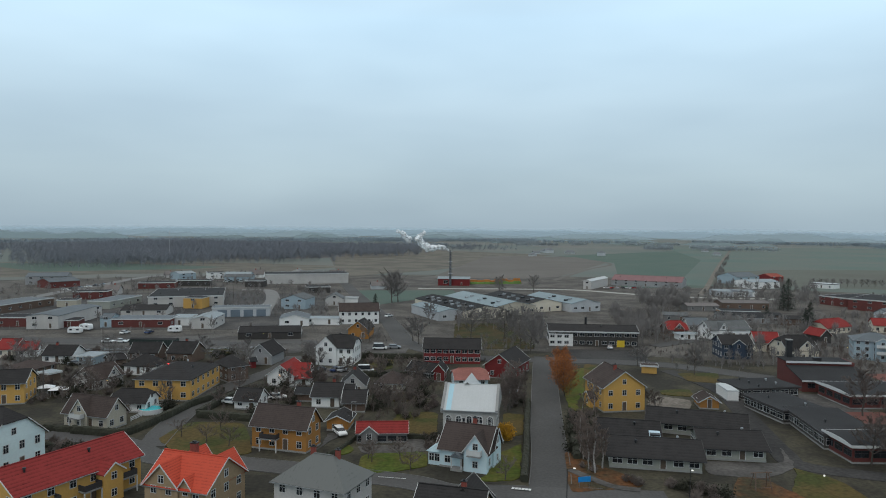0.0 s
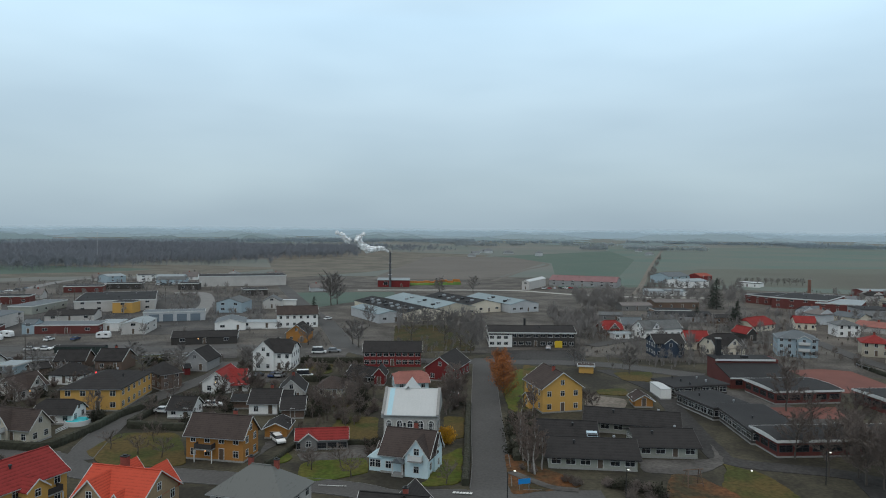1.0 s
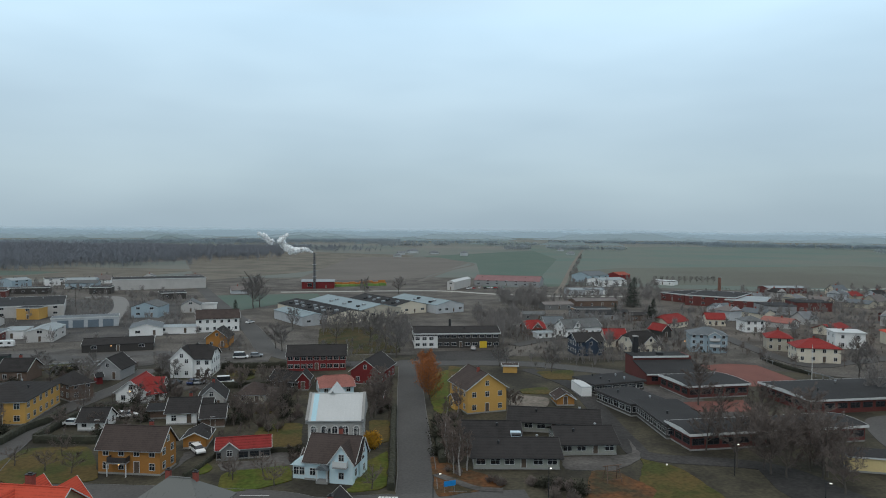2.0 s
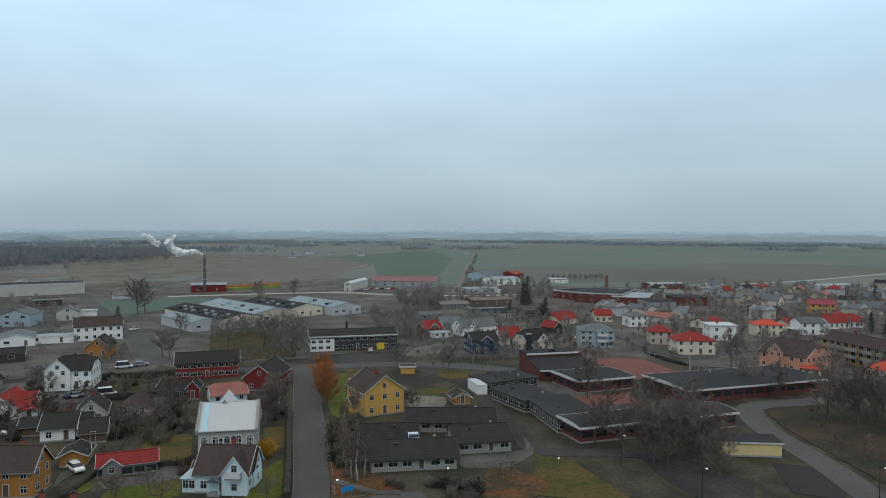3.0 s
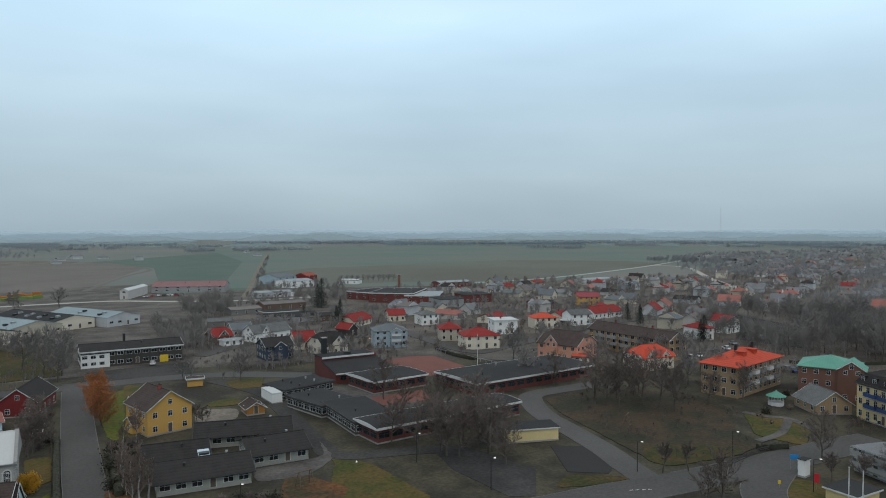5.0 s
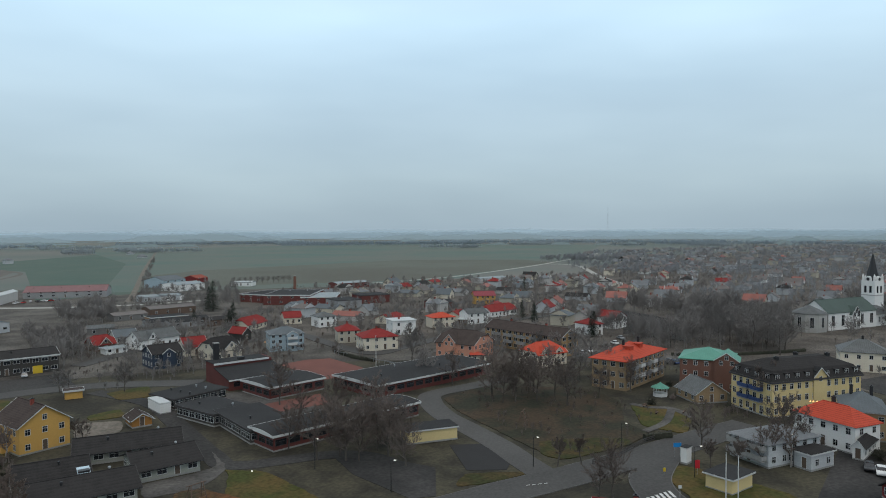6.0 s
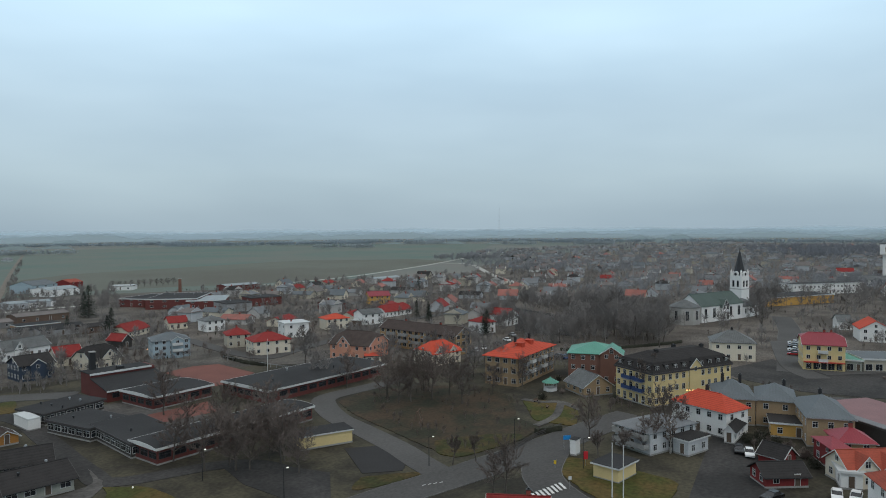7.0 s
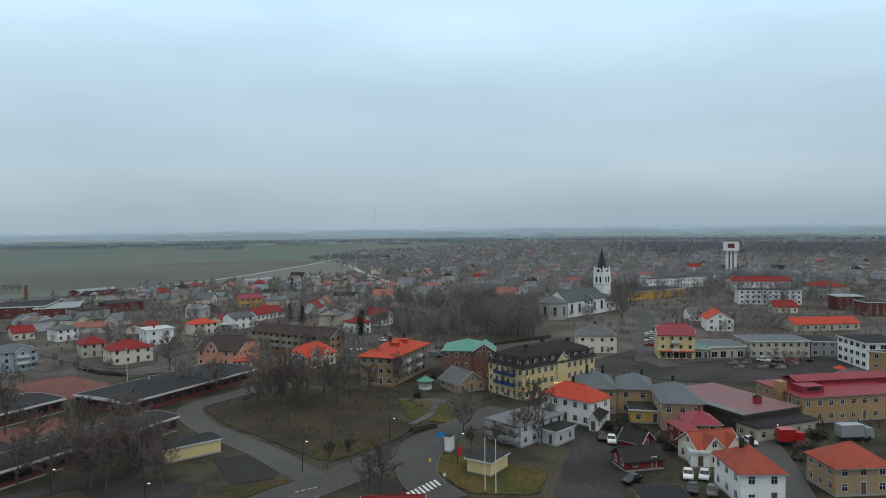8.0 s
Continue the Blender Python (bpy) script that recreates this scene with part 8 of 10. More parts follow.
def timber_stack(x0, y0, x1, y1, h, mat, label, name="timber_stack"):
    L = math.dist((x0, y0), (x1, y1))
    top = thing(name, label, "stack", pose(x0, y0, 0, 0, 0, math.degrees(math.atan2(y1 - y0, x1 - x0))))
    rng = random.Random(int(L * 10))
    x = 0.0
    while x < L:
        w = rng.uniform(3, 6)
        part("stack_cover", Shape().box(x, min(x + w, L) - 0.15, -1.5, 1.5, -0.05, h * rng.uniform(0.55, 1.0)), mat, top)
        x += w


def school_chimney(x, y, h):
    top = thing("boiler_chimney", "square black boiler chimney of the school", "chimney", pose(x, y, 0, 0, 0, -5))
    part("shaft", Shape().box(-0.75, 0.75, -0.75, 0.75, -0.1, h), BLACKMETAL, top)
    part("cap", Shape().box(-0.85, 0.85, -0.85, 0.85, h, h + 0.25), CONCRETE, top)


school_chimney(89.5, 211.8, 11.4)
boiler = thing('works_chimney', 'short red brick chimney of the works', 'chimney', pose(270.3, 486.7, 0))
part('shaft', Shape().tube(0, 0, -0.2, 10.0, 1.2, 1.0, 12), WALL['brownbrick'], boiler)
part('rim', Shape().tube(0, 0, 10.0, 10.4, 1.15, 1.15, 12), CONCRETE, boiler)


# ---- trees, hedges, shrubs ----
def stick(v, f, a, b, r0, r1, n=3):
    """A tapered stick without ends; to a point where r1 is 0."""
    d = b - a
    side = d.cross(Vector((0.31, 0.17, 0.93)))
    if side.length < 1e-5:
        side = Vector((1, 0, 0))
    side.normalize()
    up = side.cross(d).normalized()
    k = len(v)
    dirs = [side * math.cos(2 * math.pi * i / n) + up * math.sin(2 * math.pi * i / n) for i in range(n)]
    v += [tuple(a + q * r0) for q in dirs]
    if r1 > 0:
        v += [tuple(b + q * r1) for q in dirs]
        f += [(k + i, k + (i + 1) % n, k + n + (i + 1) % n, k + n + i) for i in range(n)]
    else:
        v.append(tuple(b))
        f += [(k + i, k + (i + 1) % n, k + n) for i in range(n)]


def shoot(v, f, a, b, r):
    """The finest twigs: one slender blade."""
    d = b - a
    side = d.cross(Vector((0.31, 0.67, 0.43)))
    side = side.normalized() * r if side.length > 1e-5 else Vector((r, 0, 0))
    k = len(v)
    v += [tuple(a - side), tuple(a + side), tuple(b)]
    f.append((k, k + 1, k + 2))


def as_mesh(name, v, f, mat):
    me = bpy.data.meshes.new(name)
    me.from_pydata(v, [], f)
    me.materials.append(mat)
    return me


def bare_tree(seed, H, spread, limbs=9, branches=6, twigs=9, fine=4, clear=0.22, up=0.55, bark=BARK, twig=TWIG, thick=1.0, tw=1.6):
    rng = random.Random(seed)
    rv = lambda s: Vector((rng.uniform(-s, s), rng.uniform(-s, s), rng.uniform(-s, s)))
    tv, tf, cv, cf = [], [], [], []
    pts, p = [Vector((0, 0, -0.1))], Vector((0, 0, -0.1))
    n = 6
    for i in range(n):
        p = p + Vector((rng.uniform(-0.03, 0.03) * H, rng.uniform(-0.03, 0.03) * H, H * 0.78 / n))
        pts.append(p)
    r0 = 0.018 * H * thick
    for i, q in enumerate(pts):
        r = r0 * (1 - i / n) + 0.03
        tv += [(q.x + r * math.cos(2 * math.pi * j / 7), q.y + r * math.sin(2 * math.pi * j / 7), q.z) for j in range(7)]
    tf += [(7 * i + j, 7 * i + (j + 1) % 7, 7 * i + 7 + (j + 1) % 7, 7 * i + 7 + j) for i in range(n) for j in range(7)]
    for L in range(limbs):
        h = clear + (0.95 - clear) * (L + rng.random()) / limbs
        k = min(int(h * n), n - 1)
        a = pts[k].lerp(pts[k + 1], h * n - k)
        az = L * 2.4 + rng.uniform(-0.4, 0.4)
        reach = spread * H * (1.05 - 0.55 * abs(h - 0.45) - 0.25 * h)
        q, rad = a, r0 * (1 - h) * 0.55 + 0.025
        d = Vector((math.cos(az), math.sin(az), up + 0.9 * h * up)).normalized()
        for s in range(3):
            e = q + d * reach / 3 + rv(0.05 * reach)
            stick(cv, cf, q, e, rad, rad * 0.62, 5)
            for b in range(branches // 3 + (s > 0)):
                o = q.lerp(e, rng.random())
                bd = (d + rv(0.85) + Vector((0, 0, 0.25))).normalized()
                bl = reach * rng.uniform(0.28, 0.5)
                m = o + bd * bl * 0.5
                e2 = m + (bd + rv(0.5)).normalized() * bl * 0.5
                stick(cv, cf, o, m, 0.028 * tw, 0.02 * tw)
                stick(cv, cf, m, e2, 0.02 * tw, 0.012 * tw)
                for t in range(twigs):
                    o2 = o.lerp(m, rng.random()) if t % 2 else m.lerp(e2, rng.random())
                    td = (bd + rv(0.9) + Vector((0, 0, 0.3))).normalized()
                    tl = bl * rng.uniform(0.25, 0.5)
                    e3 = o2 + td * tl
                    shoot(cv, cf, o2, e3, 0.016 * tw)
                    for g in range(fine):
                        o3 = o2.lerp(e3, rng.uniform(0.3, 1.0))
                        shoot(cv, cf, o3, o3 + (td + rv(1.0)).normalized() * tl * rng.uniform(0.35, 0.8), 0.011 * tw)
            q, rad = e, rad * 0.62
            d = (d + rv(0.3) + Vector((0, 0, 0.12))).normalized()
    return as_mesh("trunk", tv, tf, bark), as_mesh("crown", cv, cf, twig)


def leaf_cloud(seed, shape, n, size, mat, name="crown"):
    """Leaves: small bent quads scattered by shape(rng) -> place."""
    rng = random.Random(seed)
    v, f = [], []
    for i in range(n):
        c = shape(rng)
        a = Vector((rng.uniform(-1, 1), rng.uniform(-1, 1), rng.uniform(-1, 1))).normalized() * size * rng.uniform(0.6, 1.3)
        b = a.cross(Vector((rng.uniform(-1, 1), rng.uniform(-1, 1), rng.uniform(-1, 1)))).normalized() * size * 0.7
        k = len(v)
        v += [tuple(c - a), tuple(c + b), tuple(c + a), tuple(c - b)]
        f += [(k, k + 1, k + 2), (k, k + 2, k + 3)]
    return as_mesh(name, v, f, mat)


def conifer(seed, H, W):
    rng = random.Random(seed)
    tv, tf, cv, cf = [], [], [], []
    stick(tv, tf, Vector((0, 0, -0.1)), Vector((0, 0, H)), 0.02 * H, 0.02, 7)
    z = 0.08 * H
    while z < H * 0.985:
        r = W * (1 - z / H) ** 0.85 * rng.uniform(0.8, 1.1) + 0.15
        for i in range(9):
            az = rng.uniform(0, 6.3)
            o = Vector((0, 0, z))
            e = Vector((math.cos(az) * r, math.sin(az) * r, z - 0.18 * r + rng.uniform(-0.2, 0.2)))
            stick(cv, cf, o, e, 0.05, 0)
            for j in range(9):
                q = o.lerp(e, rng.uniform(0.25, 1))
                s = Vector((rng.uniform(-1, 1), rng.uniform(-1, 1), rng.uniform(-0.7, 0.25))).normalized() * rng.uniform(0.25, 0.55)
                b = s.cross(Vector((0, 0, 1))) * 0.3
                k = len(cv)
                cv += [tuple(q - b), tuple(q + b), tuple(q + s)]
                cf.append((k, k + 1, k + 2))
        z += 0.34
    return as_mesh("trunk", tv, tf, BARK), as_mesh("crown", cv, cf, NEEDLE)


def shrub(seed, H, W, n, mat):
    rng = random.Random(seed)
    v, f = [], []
    for i in range(n):
        az, out = rng.uniform(0, 6.3), rng.uniform(0.1, 1)
        o = Vector((math.cos(az) * W * 0.25 * out, math.sin(az) * W * 0.25 * out, 0))
        e = Vector((math.cos(az) * W * out, math.sin(az) * W * out, H * rng.uniform(0.5, 1.0) * (1.1 - 0.5 * out)))
        stick(v, f, o, e, 0.04, 0)
        for j in range(7):
            q = o.lerp(e, rng.uniform(0.35, 1))
            shoot(v, f, q, q + Vector((rng.uniform(-1, 1), rng.uniform(-1, 1), rng.uniform(0, 1))).normalized() * H * 0.28, 0.04)
    return as_mesh("crown", v, f, mat)


TREES = {}


def tree_kind(name, label, category, meshes):
    """Keeps a kind of tree, built once, far below the ground sheet's use: the copies share its meshes."""
    TREES[name] = (label, category, meshes)


for i in range(4):
    tree_kind("big%d" % i, "large bare deciduous tree with a wide dark crown", "tree", bare_tree(10 + i, 13, 0.42, 14, 7, 11, 8, thick=0.9, tw=2.1))
for i in range(4):
    tree_kind("mid%d" % i, "bare leafless garden tree with fine brown twigs", "tree", bare_tree(30 + i, 8, 0.45, 11, 7, 9, 6, tw=2.0, thick=0.9))
for i in range(3):
    tree_kind("apple%d" % i, "small gnarled bare fruit tree on a lawn", "fruit tree", bare_tree(50 + i, 4.2, 0.62, 8, 6, 6, 4, clear=0.28, up=0.35, thick=1.3, tw=1.6))
for i in range(2):
    tree_kind("birch%d" % i, "slender bare birch with pale bark", "birch", bare_tree(60 + i, 10, 0.26, 11, 6, 7, 5, clear=0.3, up=0.8, bark=BIRCHBARK, twig=BIRCH, tw=2.4))
for i in range(2):
    tree_kind("pollard%d" % i, "pollarded bare park tree with a broom of shoots", "tree", bare_tree(70 + i, 6, 0.42, 11, 7, 11, 8, clear=0.45, up=0.9, thick=1.4, tw=2.0))
for i in range(3):
    tree_kind("spruce%d" % i, "tall dark green spruce", "conifer", conifer(80 + i, 12, 3.8))
for i in range(3):
    tree_kind("shrub%d" % i, "bare brown garden shrub", "shrub", (shrub(90 + i, 2.0, 1.3, 48, TWIG),))
for i in range(2):
    tree_kind("evergreen%d" % i, "dark evergreen garden shrub", "shrub",
              (leaf_cloud(95 + i, lambda r: Vector((r.gauss(0, 0.62), r.gauss(0, 0.62), abs(r.gauss(0.85, 0.5)))), 520, 0.17, HEDGE, "leaves"),))


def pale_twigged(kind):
    """The same tree with its twig colour paled to put distant haze into the crown."""
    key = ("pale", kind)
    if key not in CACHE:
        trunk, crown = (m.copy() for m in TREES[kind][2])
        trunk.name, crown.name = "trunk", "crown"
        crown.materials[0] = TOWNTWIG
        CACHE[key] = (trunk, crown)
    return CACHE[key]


def tree(kind, x, y, scale=1.0, rot=0.0, z=0.0, name=""):
    label, category, meshes = TREES[kind]
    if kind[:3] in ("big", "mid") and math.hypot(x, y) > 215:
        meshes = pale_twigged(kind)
    nm = name or category.replace(" ", "_")
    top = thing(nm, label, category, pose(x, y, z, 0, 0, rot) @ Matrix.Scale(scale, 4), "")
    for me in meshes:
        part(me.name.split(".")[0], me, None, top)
    return top


def scatter(seed, n, ring, kinds, low, high, gap=1.2, yards=True, apart=0.0):
    rng = random.Random(seed)
    xs, ys = [p[0] for p in ring], [p[1] for p in ring]
    made, tries, put = 0, 0, []
    while made < n and tries < n * 30:
        tries += 1
        x, y = rng.uniform(min(xs), max(xs)), rng.uniform(min(ys), max(ys))
        if not inside(x, y, ring) or not free(x, y, gap, yards) or any(math.hypot(x - a, y - b) < apart for a, b in put):
            continue
        tree(rng.choice(kinds), x, y, rng.uniform(low, high), rng.uniform(0, 360))
        put.append((x, y))
        made += 1


def hedge(pts, height, width, mat=HEDGE, label="clipped dark hedge beside a garden", seed=0):
    line = smooth(pts, 3) if len(pts) > 2 else list(pts)
    fine = []
    for p, q in zip(line, line[1:]):
        k = max(1, int(math.dist(p, q) / 0.5))
        fine += [(p[0] + (q[0] - p[0]) * i / k, p[1] + (q[1] - p[1]) * i / k) for i in range(k)]
    fine.append(line[-1])
    rng = random.Random(seed)
    v, f = [], []
    sect = [(-0.5, 0), (-0.55, 0.5), (-0.42, 0.92), (0, 1.02), (0.42, 0.92), (0.55, 0.5), (0.5, 0)]
    m = len(sect)
    for i, p in enumerate(fine):
        a, b = Vector(fine[max(i - 1, 0)]), Vector(fine[min(i + 1, len(fine) - 1)])
        d = (b - a).normalized() if (b - a).length > 0 else Vector((1, 0))
        nrm = Vector((-d.y, d.x))
        for s, z in sect:
            j = rng.uniform(-0.09, 0.09)
            v.append((p[0] + nrm.x * (s * width + j), p[1] + nrm.y * (s * width + j), z * height + (rng.uniform(-0.12, 0.1) if z > 0.4 else -0.05)))
    for i in range(len(fine) - 1):
        f += [(i * m + k, i * m + k + 1, (i + 1) * m + k + 1, (i + 1) * m + k) for k in range(m - 1)]
    f += [tuple(range(m)), tuple(range(len(v) - 1, len(v) - m - 1, -1))]
    for i in range(len(fine) * 9):                       # loose shoots
        p = rng.choice(fine)
        o = Vector((p[0] + rng.uniform(-0.5, 0.5) * width, p[1] + rng.uniform(-0.5, 0.5) * width, height * rng.uniform(0.6, 1)))
        stick(v, f, o, o + Vector((rng.uniform(-0.3, 0.3), rng.uniform(-0.3, 0.3), rng.uniform(0.05, 0.4))), 0.03, 0)
    return tagged(new("hedge", as_mesh("hedge", v, f, mat)), label, "hedge")


def leafy_tree(x, y, H, W, mat, label, seed, name="tree"):
    """A tree that kept its leaves: trunk, limbs and a broken crown of small leaves."""
    top = thing(name, label, "tree", pose(x, y, 0))
    t, c = bare_tree(seed, H, W / H, 14, 6, 4, 2, clear=0.08)
    part("trunk", t, None, top)
    part("twig_crown", c, None, top)
    vs = [v.co.copy() for v in c.vertices]
    shape = lambda r: r.choice(vs) + Vector((r.gauss(0, 0.3), r.gauss(0, 0.3), r.gauss(0, 0.3)))
    part("leaves", leaf_cloud(seed + 1, shape, 5500, 0.13, mat, "leaves"), None, top)
    return top


# ---- distance ----
def forest(ring, n, low, high, seed, label, name="woodland", mat=TWIG, blades=15, clear=False, thin=0.018, rise=None, ragged=0.0):
    """A far wood: many rough leafless crowns, one mesh; rise(x, y) gives the ground under it."""
    rng = random.Random(seed)
    xs, ys = [p[0] for p in ring], [p[1] for p in ring]
    v, f, made = [], [], 0
    while made < n:
        x, y = rng.uniform(min(xs), max(xs)), rng.uniform(min(ys), max(ys))
        if not inside(x, y, ring):
            continue
        made += 1
        if ragged:
            x, y = x + rng.gauss(0, ragged), y + rng.gauss(0, ragged)
        if clear and not free(x, y, 1.2):
            continue
        h = rng.uniform(low, high) * rng.uniform(0.75, 1.1)
        z = rise(x, y) if rise else 0.0
        stick(v, f, Vector((x, y, z - 0.2)), Vector((x, y, z + h * 0.6)), 0.16, 0.06)
        for i in range(blades):
            az, el, o = rng.uniform(0, 6.3), rng.uniform(-0.9, 1.45), rng.uniform(0.55, 1.0)
            a = Vector((x, y, z + h * rng.uniform(0.2, 0.62)))
            c = Vector((x + math.cos(az) * math.cos(el) * o * h * 0.36, y + math.sin(az) * math.cos(el) * o * h * 0.36, z + h * 0.56 + math.sin(el) * o * h * 0.44))
            shoot(v, f, a.lerp(c, 0.3), c, h * thin)
            shoot(v, f, a.lerp(c, 0.6), c + Vector((rng.uniform(-1, 1), rng.uniform(-1, 1), rng.uniform(-1, 1))) * h * 0.09, h * thin * 0.8)
    return tagged(new(name, as_mesh(name, v, f, mat)), label, "woodland", kind="stuff")


# twig colours paled and cooled with distance, haze put into the base colour
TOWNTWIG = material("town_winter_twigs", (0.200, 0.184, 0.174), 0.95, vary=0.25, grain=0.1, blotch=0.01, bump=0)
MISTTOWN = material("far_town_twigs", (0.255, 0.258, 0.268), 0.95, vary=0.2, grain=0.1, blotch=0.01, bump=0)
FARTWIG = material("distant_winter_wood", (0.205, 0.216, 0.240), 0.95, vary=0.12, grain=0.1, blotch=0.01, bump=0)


def wooded_rise(x, y):
    r, az = math.hypot(x, y), math.degrees(math.atan2(x, y))
    side = max(0.0, min(1.0, (az + 33) / 6, (-11 - az) / 12))
    return 5 * side * max(0.0, min(1.0, (r - 960) / 260))


mound = Shape()
mv = [(r * math.sin(radians(-34 + i)), r * math.cos(radians(-34 + i)), 0) for r in (940, 1010, 1080, 1150, 1230, 1500) for i in range(26)]
mv = [(x, y, wooded_rise(x, y) - 0.05) for x, y, z in mv]
mound.add(mv, [(k * 26 + i, k * 26 + i + 1, k * 26 + i + 27, k * 26 + i + 26) for k in range(5) for i in range(25)])
WOODFLOOR = two_tone("wood_floor", (0.10, 0.095, 0.09), (0.13, 0.12, 0.11), 0.05)
tagged(part("wooded_rise", mound, WOODFLOOR, None), "low rise of ground under the leafless wood", "ground", kind="structure")


def sector(a0, a1, r0, r1, n=8):
    """A ring sector as an outline, by bearing and distance."""
    return [(r0 * math.sin(radians(a0 + (a1 - a0) * i / n)), r0 * math.cos(radians(a0 + (a1 - a0) * i / n))) for i in range(n + 1)] + \
           [(r1 * math.sin(radians(a1 - (a1 - a0) * i / n)), r1 * math.cos(radians(a1 - (a1 - a0) * i / n))) for i in range(n + 1)]


WOODS = "wide leafless wood behind the town"
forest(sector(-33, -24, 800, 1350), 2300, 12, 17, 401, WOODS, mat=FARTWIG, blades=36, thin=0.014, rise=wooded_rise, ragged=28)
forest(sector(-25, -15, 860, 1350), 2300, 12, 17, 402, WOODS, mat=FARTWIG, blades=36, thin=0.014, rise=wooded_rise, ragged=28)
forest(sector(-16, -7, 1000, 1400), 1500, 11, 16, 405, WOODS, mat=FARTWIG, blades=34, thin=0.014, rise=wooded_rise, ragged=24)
# blue-grey base colour imitates haze over the farthest trees
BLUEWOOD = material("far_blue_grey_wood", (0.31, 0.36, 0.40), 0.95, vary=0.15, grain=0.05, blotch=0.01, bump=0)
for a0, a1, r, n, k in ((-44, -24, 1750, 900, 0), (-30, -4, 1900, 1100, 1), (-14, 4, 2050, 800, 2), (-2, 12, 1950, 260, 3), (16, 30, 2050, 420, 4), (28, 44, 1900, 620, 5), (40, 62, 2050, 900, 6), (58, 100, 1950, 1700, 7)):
    forest(sector(a0, a1, r, r + 60), n, 9, 15, 440 + k, "far belt of woods, tinted blue-grey for haze", "tree_belt", BLUEWOOD, 22, False, 0.035, None, 9.0)
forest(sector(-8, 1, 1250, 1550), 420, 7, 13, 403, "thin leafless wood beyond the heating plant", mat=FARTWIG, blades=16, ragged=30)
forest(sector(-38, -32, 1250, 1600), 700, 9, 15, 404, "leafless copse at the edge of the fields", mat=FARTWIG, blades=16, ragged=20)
# copse twigs lightened so that their colour carries the haze
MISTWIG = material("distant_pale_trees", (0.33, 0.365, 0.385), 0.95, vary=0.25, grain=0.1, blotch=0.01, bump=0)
wr = random.Random(77)
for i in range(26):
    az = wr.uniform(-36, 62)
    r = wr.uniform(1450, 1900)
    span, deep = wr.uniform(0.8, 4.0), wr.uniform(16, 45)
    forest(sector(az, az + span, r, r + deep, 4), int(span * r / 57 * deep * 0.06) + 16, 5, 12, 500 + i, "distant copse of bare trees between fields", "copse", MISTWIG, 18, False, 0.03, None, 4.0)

# field tones held pale, standing in for haze far out
FARFIELD = two_tone("distant_winter_fields", (0.112, 0.138, 0.122), (0.160, 0.154, 0.138), 0.0035, 0.35, 0.65, fine=0.08, detail=2.0, bump=0)
fr = Shape()
fv, ff = [], []
for k, r in enumerate((640, 1500, 3550)):
    fv += [(r * math.sin(radians(-60 + 3 * i)), r * math.cos(radians(-60 + 3 * i)), 0.008) for i in range(56)]
for k in range(2):
    ff += [(k * 56 + i, k * 56 + i + 1, (k + 1) * 56 + i + 1, (k + 1) * 56 + i) for i in range(55)]
fr.add(fv, ff)
tagged(part("far_fields", fr, FARFIELD, None), "distant dull green and brown winter fields", "field", kind="structure")


# lighter ring of ground, brightened in its colour in place of haze
ROUGH = two_tone("pale_rough_ground", (0.062, 0.056, 0.049), (0.122, 0.110, 0.097), 0.05, 0.4, 0.6, fine=0.4)
rg = Shape()
rv_ = [(r * math.sin(radians(-60 + 3 * i)), r * math.cos(radians(-60 + 3 * i)), 0.005) for r in (250, 400, 650) for i in range(56)]
rg.add(rv_, [(k * 56 + i, k * 56 + i + 1, (k + 1) * 56 + i + 1, (k + 1) * 56 + i) for k in range(2) for i in range(55)])
tagged(part("rough_ground", rg, ROUGH, None), "winter ground round the outer town, paled for haze", "ground", kind="structure")


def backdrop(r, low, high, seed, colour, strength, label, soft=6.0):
    """A plain glowing ring of woods and hills near the horizon, haze put into its colour, its top dissolving; it dips
    under the ground where there are none.
    """
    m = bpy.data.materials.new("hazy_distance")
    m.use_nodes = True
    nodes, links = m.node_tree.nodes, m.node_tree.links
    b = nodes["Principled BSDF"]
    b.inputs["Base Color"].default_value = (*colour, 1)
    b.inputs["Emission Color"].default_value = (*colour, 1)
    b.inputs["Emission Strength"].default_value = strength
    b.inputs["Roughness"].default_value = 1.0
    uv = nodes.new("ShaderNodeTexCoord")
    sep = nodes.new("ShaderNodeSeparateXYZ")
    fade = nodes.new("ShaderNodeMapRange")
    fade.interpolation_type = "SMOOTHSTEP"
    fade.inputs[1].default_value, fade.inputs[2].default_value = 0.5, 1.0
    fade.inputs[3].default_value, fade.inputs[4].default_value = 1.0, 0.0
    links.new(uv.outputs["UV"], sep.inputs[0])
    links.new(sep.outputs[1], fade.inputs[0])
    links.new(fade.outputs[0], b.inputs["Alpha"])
    v, f = [], []
    n = 2400
    for i in range(n):
        a = 2 * math.pi * i / n
        q = Vector((math.cos(a), math.sin(a), 0))
        k = 0.5 + 0.75 * noise.noise(q * 9 + Vector((0, 0, seed))) + 0.35 * noise.noise(q * 31 + Vector((0, 0, seed)))
        z = low + (high - low) * max(0.0, min(1.0, k)) + 2.2 * noise.noise(q * 130 + Vector((0, 0, seed))) + 1.6 * noise.noise(q * 420 + Vector((0, 0, seed)))
        v += [(r * q.x, r * q.y, -14), (r * q.x, r * q.y, z - soft), (r * q.x, r * q.y, z)]
    for i in range(n):
        a, c = 3 * i, 3 * ((i + 1) % n)
        f += [(a, c, c + 1, a + 1), (a + 1, c + 1, c + 2, a + 2)]
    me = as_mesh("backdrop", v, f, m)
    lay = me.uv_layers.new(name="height")
